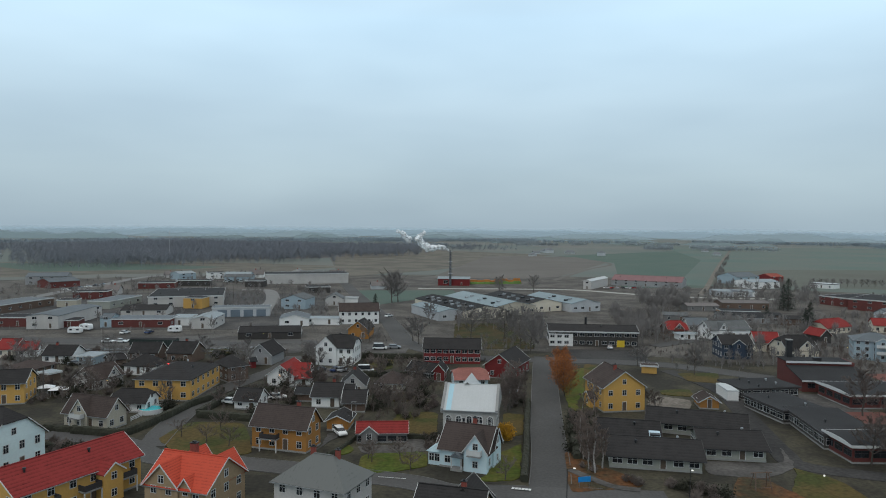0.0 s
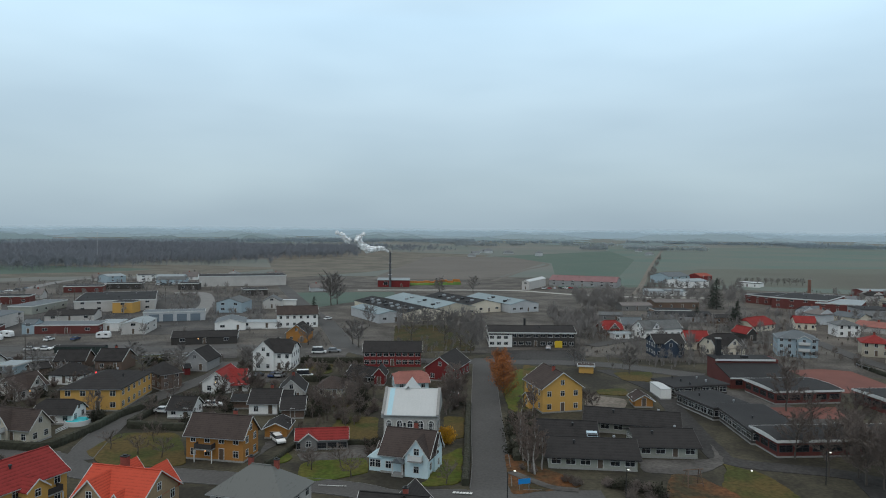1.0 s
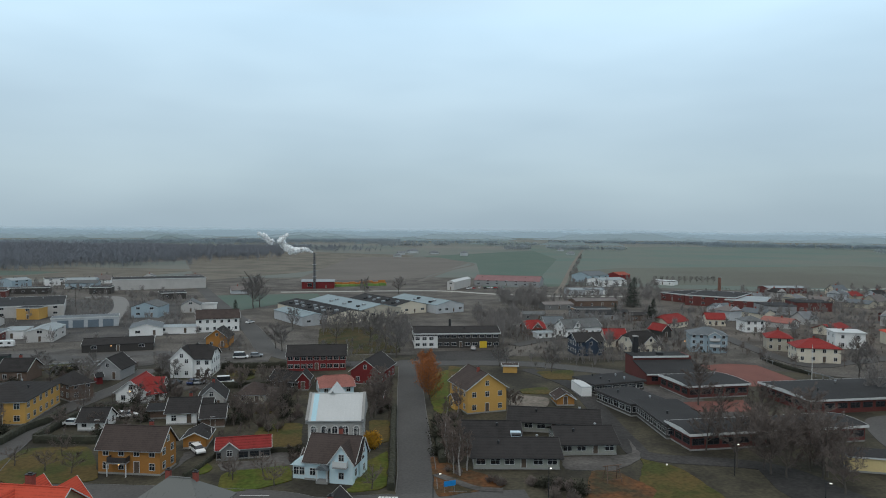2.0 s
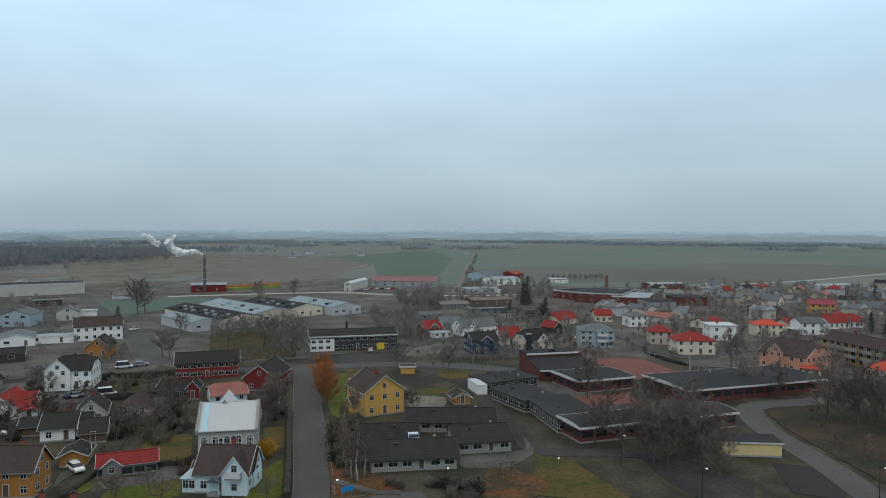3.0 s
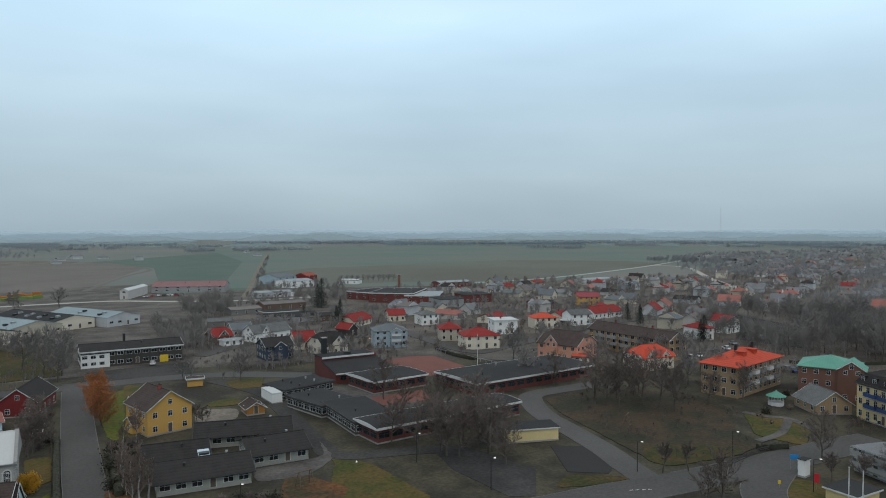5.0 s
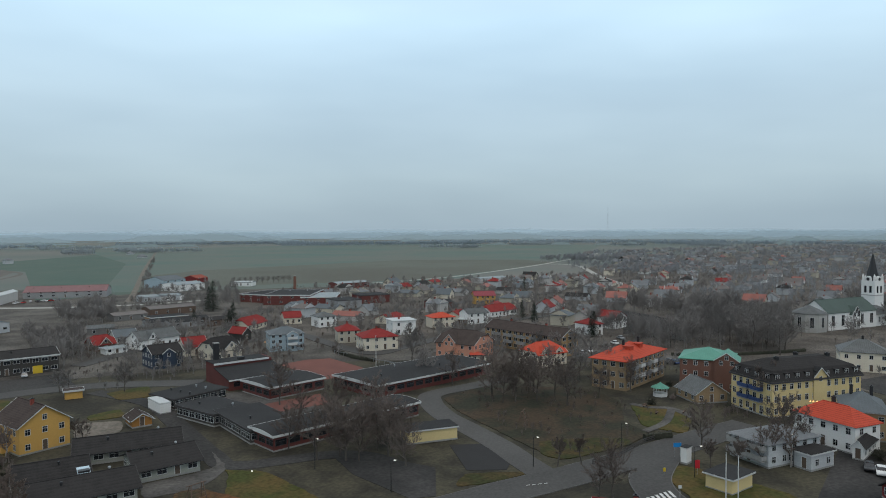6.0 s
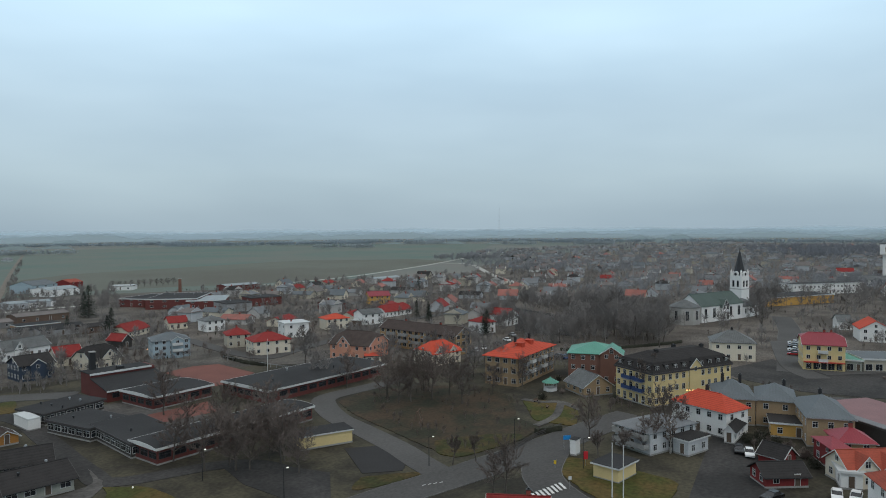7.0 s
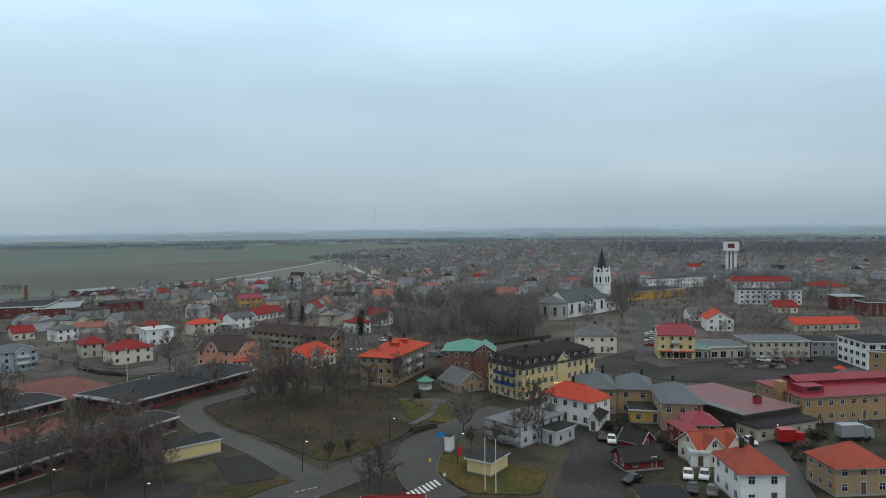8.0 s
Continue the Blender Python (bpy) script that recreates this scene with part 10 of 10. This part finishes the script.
tree('mid3', 255.6, 14.9, 0.75, 120)
hedge([(-86.4, 141.0), (-81.3, 140.3), (-75.7, 139.5), (-73.7, 143.6), (-71.9, 154.6), (-71.0, 164.3), (-69.0, 170.3), (-68.7, 178.7)], 1.7, 1.3, label='clipped dark hedge beside a garden', seed=1)
hedge([(-65.5, 155.5), (-58.9, 154.4), (-52.4, 153.4)], 1.6, 1.4, label='clipped dark hedge beside a garden', seed=2)
hedge([(-66.0, 157.1), (-65.2, 165.8), (-64.1, 174.8)], 1.5, 1.3, label='clipped dark hedge beside a garden', seed=3)
hedge([(-62.2, 180.4), (-55.7, 179.3), (-48.6, 178.2)], 1.7, 1.5, label='clipped dark hedge beside a garden', seed=4)
hedge([(-40.9, 230.4), (-31.2, 230.4), (-20.7, 230.8)], 1.8, 1.6, label='clipped dark hedge beside a garden', seed=5)
hedge([(-35.9, 202.6), (-26.5, 202.2), (-18.6, 204.4)], 1.7, 1.5, label='clipped dark hedge beside a garden', seed=6)
hedge([(6.9, 120.3), (8.1, 135.1), (9.3, 153.9), (10.9, 174.8)], 1.4, 1.2, label='clipped dark hedge beside a garden', seed=7)
hedge([(-16.3, 143.7), (-12.6, 143.4), (-9.5, 143.9)], 1.0, 0.9, label='clipped dark hedge beside a garden', seed=8)
hedge([(19.9, 163.2), (18.6, 146.5), (17.6, 133.0)], 1.2, 1.3, label='clipped dark hedge beside a garden', seed=9)
hedge([(-86.0, 131.8), (-81.1, 129.8), (-77.2, 129.2)], 1.1, 1.0, label='clipped dark hedge beside a garden', seed=10)
hedge([(-93.9, 143.2), (-90.1, 142.1), (-87.0, 141.7)], 1.3, 1.1, label='clipped dark hedge beside a garden', seed=11)
hedge([(134.5, 87.9), (138.1, 86.4), (140.5, 84.9)], 1.4, 1.2, label='clipped dark hedge beside a garden', seed=12)
hedge([(143.8, 229.6), (141.6, 213.0), (143.5, 202.6)], 1.3, 1.0, label='low dark hedge by the sports court', seed=13)
hedge([(-11.6, 213.6), (-16.7, 189.3)], 1.3, 1.1, label='clipped dark hedge beside a garden', seed=14)
hedge([(-26.4, 142.2), (-28.4, 134.3), (-29.9, 130.7)], 0.8, 0.7, label='clipped dark hedge beside a garden', seed=15)
tree('big0', 72.4, 134.6, 0.80, 0)
tree('big1', 73.4, 124.7, 0.88, 67)
tree('big2', 77.6, 120.4, 0.96, 134)
tree('big3', 94.8, 134.0, 1.04, 201)
tree('big0', 85.3, 151.8, 0.80, 268)
tree('big1', 92.3, 146.8, 0.88, 335)
tree('big2', 89.2, 170.1, 0.96, 402)
tree('big3', 85.4, 116.7, 1.04, 469)
tree('big0', 139.9, 169.5, 0.80, 536)
tree('big1', 138.9, 156.6, 0.88, 603)
tree('big2', 153.7, 194.4, 0.96, 670)
tree('evergreen0', 19.7, 156.8, 1.40, 0)
tree('evergreen1', 18.6, 147.4, 1.40, 50)
tree('evergreen0', 17.2, 138.3, 1.10, 90)
tree('big0', 195.7, 173.2, 0.75, 0)
tree('big1', 194.7, 163.5, 0.82, 83)
tree('big2', 204.2, 162.4, 0.89, 166)
tree('big3', 194.5, 147.6, 0.96, 249)
tree('big0', 191.4, 138.5, 0.75, 332)
tree('big1', 172.5, 147.3, 0.82, 415)
tree('big2', 173.7, 136.2, 0.89, 498)
tree('big3', 175.3, 124.9, 0.96, 581)
tree('big0', 159.3, 118.3, 0.75, 664)
tree('big1', 171.5, 116.4, 0.82, 747)
tree('big2', 150.7, 134.8, 0.89, 830)
forest([(-118.1, 162.8), (-160.2, 221.1), (-104.1, 242.1), (-46.7, 232.9), (-20.3, 222.0), (-13.7, 166.8), (-16.6, 143.0), (-32.2, 170.8), (-54.0, 156.2), (-81.4, 160.6)], 150, 1.2, 3.2, 340, 'bare brown undergrowth and bushes in the gardens', 'bare_trees', TWIG, 44, True, 0.012)
forest([(-39.1, 184.9), (-22.9, 196.0), (-13.3, 194.5), (-10.3, 152.2), (-18.0, 144.3), (-26.6, 150.7)], 45, 1.2, 3.6, 341, 'bare brown undergrowth and bushes in the gardens', 'bare_trees', TWIG, 44, True, 0.012)
forest([(4.6, 206.6), (12.6, 210.2), (9.7, 163.7), (3.7, 164.9)], 60, 1.2, 3.5, 342, 'bare brown undergrowth and bushes in the gardens', 'bare_trees', TWIG, 44, True, 0.012)
forest([(15.7, 162.8), (26.9, 167.0), (24.3, 147.0), (17.8, 118.9), (15.2, 127.7)], 60, 1.0, 3.0, 343, 'bare brown undergrowth and bushes in the gardens', 'bare_trees', TWIG, 44, True, 0.012)
forest([(-18.2, 267.1), (23.3, 281.3), (18.5, 221.6), (11.7, 222.1), (-22.8, 235.4), (-16.0, 234.8)], 120, 1.5, 4.5, 344, 'bare brown undergrowth and bushes in the gardens', 'bare_trees', TOWNTWIG, 44, True, 0.012)
forest([(57.7, 236.9), (135.3, 245.0), (116.8, 211.1), (93.3, 225.4), (55.1, 214.6)], 110, 1.2, 4.0, 345, 'bare brown undergrowth and bushes in the gardens', 'bare_trees', TOWNTWIG, 44, True, 0.012)
forest([(136.0, 150.1), (163.4, 125.3), (155.6, 84.5), (136.9, 75.8), (115.0, 95.5), (116.4, 119.7)], 90, 1.0, 3.0, 346, 'bare brown undergrowth and bushes in the gardens', 'bare_trees', TWIG, 44, True, 0.012)
forest([(179.7, 100.7), (177.3, 90.6), (150.5, 57.8), (157.7, 35.4), (166.4, 55.1), (144.4, 78.3)], 120, 1.2, 3.5, 347, 'bare brown undergrowth and bushes in the gardens', 'bare_trees', TWIG, 44, True, 0.012)
forest([(211.4, 237.7), (246.0, 167.6), (246.1, 123.2), (203.7, 120.2), (189.6, 163.3)], 160, 1.2, 4.5, 348, 'bare brown undergrowth and bushes in the gardens', 'bare_trees', TOWNTWIG, 44, True, 0.012)
forest([(336.3, 85.9), (382.9, -11.4), (310.6, -9.0), (282.3, 47.8)], 120, 1.2, 4.0, 349, 'bare brown undergrowth and bushes in the gardens', 'bare_trees', TOWNTWIG, 44, True, 0.012)
forest([(167.4, 322.1), (263.9, 506.6), (398.3, 479.9), (490.6, 332.2), (318.4, 180.7), (244.3, 166.2), (229.4, 196.4), (160.0, 202.2), (123.0, 218.1)], 420, 1.0, 3.0, 360, 'bare bushes and hedges between the houses', 'bushes', TWIG, 26, True, 0.02)
forest([(167.4, 322.1), (263.9, 506.6), (398.3, 479.9), (490.6, 332.2), (318.4, 180.7), (244.3, 166.2), (229.4, 196.4), (160.0, 202.2), (123.0, 218.1)], 160, 0.8, 2.0, 361, 'dark evergreen bushes between the houses', 'bushes', HEDGE, 30, True, 0.02)
forest([(167.4, 322.1), (263.9, 506.6), (398.3, 479.9), (490.6, 332.2), (318.4, 180.7), (244.3, 166.2), (229.4, 196.4), (160.0, 202.2), (123.0, 218.1)], 110, 4, 9, 362, 'bare garden trees between the houses', 'bushes', TOWNTWIG, 34, True, 0.02)
forest([(343.3, 128.0), (561.5, 160.5), (637.1, -22.8), (331.9, -11.2), (295.7, 62.0), (234.4, 77.6)], 380, 1.0, 3.5, 363, 'bare bushes and hedges between the houses', 'bushes', TWIG, 26, True, 0.02)
forest([(343.3, 128.0), (561.5, 160.5), (637.1, -22.8), (331.9, -11.2), (295.7, 62.0), (234.4, 77.6)], 110, 0.8, 2.2, 364, 'dark evergreen bushes between the houses', 'bushes', HEDGE, 30, True, 0.02)
forest([(343.3, 128.0), (561.5, 160.5), (637.1, -22.8), (331.9, -11.2), (295.7, 62.0), (234.4, 77.6)], 230, 4, 10, 365, 'bare trees between the town buildings', 'bushes', TOWNTWIG, 34, True, 0.02)
forest([(175.0, 61.3), (195.1, 48.9), (170.7, 26.4), (130.8, 15.9), (141.6, -4.0), (198.6, -6.2), (188.1, 13.6), (209.0, 36.5), (220.6, 63.9)], 110, 0.8, 2.4, 366, 'bare bushes and hedges between the houses', 'bushes', TWIG, 26, True, 0.02)
forest([(175.0, 61.3), (195.1, 48.9), (170.7, 26.4), (130.8, 15.9), (141.6, -4.0), (198.6, -6.2), (188.1, 13.6), (209.0, 36.5), (220.6, 63.9)], 50, 0.8, 2.0, 367, 'dark evergreen bushes in the yards', 'bushes', HEDGE, 30, True, 0.02)
forest([(54.5, 232.6), (71.5, 306.4), (127.7, 334.8), (184.0, 333.8), (118.6, 214.4), (108.0, 226.8)], 260, 1.0, 3.0, 368, 'bare bushes and hedges between the houses', 'bushes', TWIG, 26, True, 0.02)
forest([(54.5, 232.6), (71.5, 306.4), (127.7, 334.8), (184.0, 333.8), (118.6, 214.4), (108.0, 226.8)], 90, 0.8, 2.2, 369, 'dark evergreen bushes between the houses', 'bushes', HEDGE, 30, True, 0.02)
forest([(95, 228), (150, 212), (205, 214), (225, 262), (150, 268), (92, 262)], 120, 2, 6.5, 372, 'bare brown garden trees and hedges', 'bushes', TWIG, 60, True, 0.009)
forest([(-193.4, 267.0), (-318.0, 439.6), (-163.3, 529.8), (-83.7, 433.6), (-54.5, 282.8), (-142.6, 262.8)], 260, 0.8, 2.6, 370, 'bare bushes and hedges between the houses', 'bushes', TOWNTWIG, 26, True, 0.02)
forest([(-193.4, 267.0), (-318.0, 439.6), (-163.3, 529.8), (-83.7, 433.6), (-54.5, 282.8), (-142.6, 262.8)], 90, 3, 8, 371, 'bare trees in the works area', 'bushes', TOWNTWIG, 34, True, 0.02)


# ---- vehicles, lamps, small things ----
car(-30.4, 144.8, -60, 'white', 'wagon')
car(-52.3, 173.3, 10, 'white', 'wagon')
car(-62.3, 167.4, -10, 'white')
car(-127.4, 209.5, 35, 'silver')
car(-35.9, 207.7, 10, 'white', 'van')
car(-43.2, 207.5, 15, 'silver')
car(-53.2, 207.1, 75, 'black')
car(-49.4, 207.5, 75, 'grey')
car(-45.0, 207.9, 75, 'blue')
car(-42.9, 208.1, 75, 'silver')
car(-144.4, 271.6, 80, 'white')
car(-135.4, 273.6, 85, 'blue')
caravan(-164.2, 270.4, 10)
caravan(-165.0, 279.4, -15)
caravan(-126.5, 277.8, 5)
car(-37.5, 246.9, 5, 'white', 'van')
car(-32.5, 249.1, 8, 'silver', 'wagon')
car(-46.8, 336.4, 60, 'white')
car(-139.4, 250.2, 5, 'white')
car(-134.8, 250.7, 5, 'white')
car(-131.0, 252.9, 5, 'white')
car(150.1, 48.3, -160, 'black')
car(149.1, 45.9, -160, 'white')
car(148.4, 43.1, -160, 'red')
car(170.2, 22.3, -160, 'silver', 'wagon')
car(135.1, 27.3, 192, 'white')
car(136.2, 24.6, 186, 'white')
car(127.6, 35.7, 160, 'black')
car(128.6, 22.0, 188, 'grey')
car(128.2, 25.2, 190, 'black')
car(161.9, 19.8, -150, 'white')
car(259.8, 26.6, -92, 'white')
car(261.9, 22.4, -92, 'silver')
car(264.0, 18.2, -92, 'red')
car(266.1, 14.1, -92, 'black')
car(251.9, 24.4, -92, 'grey')
car(209.0, 162.4, 60, 'white')
car(214.9, 163.9, 60, 'white')
car(203.7, 160.6, 60, 'silver')
car(236.3, 167.5, 60, 'white')
car(249.0, 173.6, 60, 'silver')
car(225.6, 164.3, 60, 'grey')
car(217.2, 135.3, 70, 'blue')
car(215.7, 132.5, 70, 'black')
car(218.6, 132.5, 70, 'silver')
car(217.1, 129.7, 70, 'blue')
car(220.1, 129.6, 70, 'grey')
car(300.7, 74.5, 100, 'white')
car(294.9, 73.1, 100, 'silver')
car(289.3, 71.7, 100, 'black')
car(283.9, 70.4, 100, 'white')
car(278.7, 69.1, 100, 'grey')
car(273.6, 67.9, 100, 'red')
car(158.6, 309.8, 40, 'grey')
car(45.3, 256.6, 80, 'silver')
car(87.1, 512.6, 40, 'white')
car(91.2, 513.2, 60, 'red')
car(95.2, 513.9, 80, 'silver')
car(99.3, 514.5, 100, 'black')
car(103.3, 515.1, 120, 'white')
car(107.4, 515.7, 140, 'red')
car(111.4, 516.3, 160, 'silver')
car(-277.7, 445.6, 15, 'white')
car(-276.9, 453.0, 15, 'grey')
car(-276.0, 460.7, 15, 'silver')
car(-275.1, 468.6, 15, 'white')
car(-274.2, 476.8, 15, 'grey')
car(-273.3, 485.3, 15, 'silver')
car(-199.6, 527.7, 20, 'white')
car(-195.8, 528.4, 20, 'grey')
car(-192.0, 529.0, 20, 'black')
car(-188.2, 529.6, 20, 'white')
car(-184.4, 530.2, 20, 'grey')
car(-180.6, 530.8, 20, 'black')
freight_wagon(-119.2, 239.0, 3)
freight_wagon(-113.6, 239.2, 3)
street_lamp(32.6, 112.0, 0)
street_lamp(121.0, 68.4, 40)
street_lamp(141.1, 58.8, 120)
street_lamp(74.1, 100.5, 0)
street_lamp(103.2, 92.7, 0)
street_lamp(13.1, 110.3, 90)
street_lamp(-0.6, 105.5, 0)
street_lamp(124.3, 86.8, 0)
street_lamp(70.5, 120.6, 0)
street_lamp(91.5, 211.6, 0)
flagpole(111.1, 57.3, 9.5)
flagpole(111.1, 55.2, 9.5)
flagpole(136.9, 192.7, 11.0)
pole(-109.5, 166.5, 9.0, 'dark wooden utility pole in a garden')
pole(-130.0, 230.1, 9.0, 'grey pole beside the railway road')
pole(-179.3, 361.7, 12.0, 'tall thin pole in the works area')
pole(-151.6, 412.0, 10.0, 'thin pole in the works area')
pool(-78.0, 158.3)
canopy_tent(-107.8, 170.1, 20, 4.5, 3.0)
canopy_tent(-112.2, 171.8, 25, 4.0, 3.0)
gazebo(173.5, 108.1)
BLUESIGN = material('blue_sign', (0.01, 0.20, 0.50), 0.5, vary=0.1)
REDSIGN = material('red_sign', (0.45, 0.02, 0.03), 0.5, vary=0.1)
sign(16.9, 118.1, 15, 2.2, 0.9, 1.2, BLUESIGN, 'blue information board on two posts')
sign(129.2, 76.8, -40, 1.6, 0.9, 2.2, BLUESIGN, 'blue road sign at the crossing')
sign(122.7, 68.8, -40, 0.9, 1.6, 1.4, REDSIGN, 'red and white road sign')
sign(109.5, 64.7, -40, 0.6, 0.6, 2.0, TRIM, 'small white road sign on a post')
sign(117.8, 72.8, -40, 0.5, 0.7, 0.9, YELLOWGATE, 'yellow bollard on the traffic island')
lattice_mast(-366.0, 790.0, 37.0, 0.8, 'thin grey lattice mast beyond the woods')
lattice_mast(2111, 1518, 118.0, 3.0, 'tall radio mast on the horizon')
fence([(-81.4, 162.1), (-75.0, 163.4)], 1.2, TRIM, 'white garden fence beside the pool')
fence([(-78.9, 150.7), (-78.5, 154.8)], 1.0, TRIM, 'white picket fence beside a drive')
fence([(141.5, 225.9), (141.9, 210.9), (144.2, 191.4)], 1.3, STEEL, 'steel fence beside the sports court', 3.0, False)
fence([(112.8, 85.6), (119.7, 85.1), (132.7, 86.7), (142.8, 86.3)], 1.1, DARKTRIM, 'dark low fence along the park road', 2.5)
ORANGEPILE = material('orange_tarpaulin', (0.40, 0.14, 0.03), 0.8, vary=0.3)
GREENPILE = material('green_boards_stack', (0.14, 0.24, 0.06), 0.8, vary=0.3)
timber_stack(-12.2, 543.9, 27.4, 553.9, 4.0, ORANGEPILE, 'long stacks under orange covers beside the plant')
timber_stack(-12.2, 538.9, 27.4, 548.9, 2.2, GREENPILE, 'long low stacks of green bundles')
truck(165.3, 12.2, -58, 'red', 'red lorry parked beside the market hall', 5.5)
truck(175.4, 0.5, -55, 'silver', 'pale grey lorry parked beside the dairy', 7.5)
parasol(248.2, 4.1)
bench(155.8, 98.1, 20)
bench(161.2, 93.8, 200)
bench(159.3, 103.8, 0)
climbing_frame(125.1, 115.4, 30)
climbing_frame(46.7, 120.1, 10)
ribbon('road_marking', [(103.65, 68.91), (101.84, 66.52)], 0.50, 0.14, PAINT, 'worn white road marking', thick=0.02)
ribbon('road_marking', [(104.67, 68.77), (102.86, 66.37)], 0.50, 0.14, PAINT, 'worn white road marking', thick=0.02)
ribbon('road_marking', [(105.70, 68.62), (103.89, 66.22)], 0.50, 0.14, PAINT, 'worn white road marking', thick=0.02)
ribbon('road_marking', [(106.74, 68.47), (104.94, 66.07)], 0.50, 0.14, PAINT, 'worn white road marking', thick=0.02)
ribbon('road_marking', [(107.80, 68.31), (105.99, 65.92)], 0.50, 0.14, PAINT, 'worn white road marking', thick=0.02)
ribbon('road_marking', [(108.88, 68.16), (107.07, 65.76)], 0.50, 0.14, PAINT, 'worn white road marking', thick=0.02)
ribbon('road_marking', [(109.96, 68.00), (108.15, 65.61)], 0.50, 0.14, PAINT, 'worn white road marking', thick=0.02)
ribbon('road_marking', [(111.06, 67.84), (109.25, 65.45)], 0.50, 0.14, PAINT, 'worn white road marking', thick=0.02)
ribbon('road_marking', [(4.80, 116.33), (5.00, 117.08)], 0.45, 0.14, PAINT, 'worn white road marking', thick=0.02)
ribbon('road_marking', [(5.35, 116.24), (5.55, 116.99)], 0.45, 0.14, PAINT, 'worn white road marking', thick=0.02)
ribbon('road_marking', [(5.90, 116.14), (6.10, 116.89)], 0.45, 0.14, PAINT, 'worn white road marking', thick=0.02)
ribbon('road_marking', [(6.45, 116.05), (6.65, 116.80)], 0.45, 0.14, PAINT, 'worn white road marking', thick=0.02)
ribbon('road_marking', [(7.00, 115.96), (7.20, 116.71)], 0.45, 0.14, PAINT, 'worn white road marking', thick=0.02)
ribbon('road_marking', [(7.55, 115.86), (7.75, 116.61)], 0.45, 0.14, PAINT, 'worn white road marking', thick=0.02)
ribbon('road_marking', [(94.16, 86.39), (94.86, 86.18)], 0.15, 0.14, PAINT, 'worn white road marking', thick=0.02)
ribbon('road_marking', [(95.16, 85.88), (95.86, 85.67)], 0.15, 0.14, PAINT, 'worn white road marking', thick=0.02)
ribbon('road_marking', [(96.17, 85.37), (96.88, 85.15)], 0.15, 0.14, PAINT, 'worn white road marking', thick=0.02)
ribbon('road_marking', [(97.19, 84.85), (97.91, 84.63)], 0.15, 0.14, PAINT, 'worn white road marking', thick=0.02)
ribbon('road_marking', [(-18.41, 120.09), (-13.51, 119.55)], 0.14, 0.14, PAINT, 'worn white road marking', thick=0.02)
ribbon('rail', [(-167.2, 230.7), (-141.2, 234.2), (-115.3, 238.6), (-95.6, 241.5), (-76.3, 247.6)], 0.12, 0.22, STEEL, 'worn steel railway rail', side=-0.72, thick=0.2)
ribbon('rail', [(-167.2, 230.7), (-141.2, 234.2), (-115.3, 238.6), (-95.6, 241.5), (-76.3, 247.6)], 0.12, 0.22, STEEL, 'worn steel railway rail', side=0.72, thick=0.2)
ribbon('rail', [(-163.6, 225.8), (-138.2, 229.2), (-112.8, 233.4), (-93.6, 236.2), (-74.6, 242.1)], 0.12, 0.22, STEEL, 'worn steel railway rail', side=-0.72, thick=0.2)
ribbon('rail', [(-163.6, 225.8), (-138.2, 229.2), (-112.8, 233.4), (-93.6, 236.2), (-74.6, 242.1)], 0.12, 0.22, STEEL, 'worn steel railway rail', side=0.72, thick=0.2)

def wall_lamp(x, y, z, mat):
    top = thing("lamp", "small lit lamp, some standing in for lit windows", "lamp", pose(x, y, z), "outdoor lamps")
    part("bulb", Shape().tube(0, 0, -0.12, 0.12, 0.16, 0.12, 8), mat, top)
    part("bracket", Shape().box(-0.03, 0.03, 0.0, 0.4, 0.12, 0.18), BLACKMETAL, top)


# several warm bulbs are added to stand in for lit windows
wall_lamp(-81.5, 174.8, 8.2, REDLAMP)
wall_lamp(-99.8, 178.5, 2.6, LAMP)
wall_lamp(-62.8, 109.0, 2.6, LAMP)
wall_lamp(-44.8, 136.6, 3.6, LAMP)
wall_lamp(-41.5, 132.4, 2.3, LAMP)
wall_lamp(-54.4, 182.1, 4.2, LAMP)
wall_lamp(164.5, 64.8, 8.0, LAMP)
wall_lamp(164.9, 64.3, 8.0, LAMP)
wall_lamp(165.4, 63.7, 8.0, LAMP)
wall_lamp(173.4, 50.9, 2.6, LAMP)
wall_lamp(177.2, 47.2, 2.6, LAMP)
wall_lamp(167.4, 14.9, 3.4, COOLAMP)
wall_lamp(264.1, 45.7, 3.6, LAMP)
wall_lamp(368.7, 48.5, 4.0, LAMP)
wall_lamp(165.7, 39.0, 5.0, LAMP)
wall_lamp(175.7, 49.3, 5.0, LAMP)
wall_lamp(57.5, 121.1, 2.4, COOLAMP)
wall_lamp(-81.8, 253.4, 4.0, LAMP)
wall_lamp(123.3, 246.0, 4.0, LAMP)
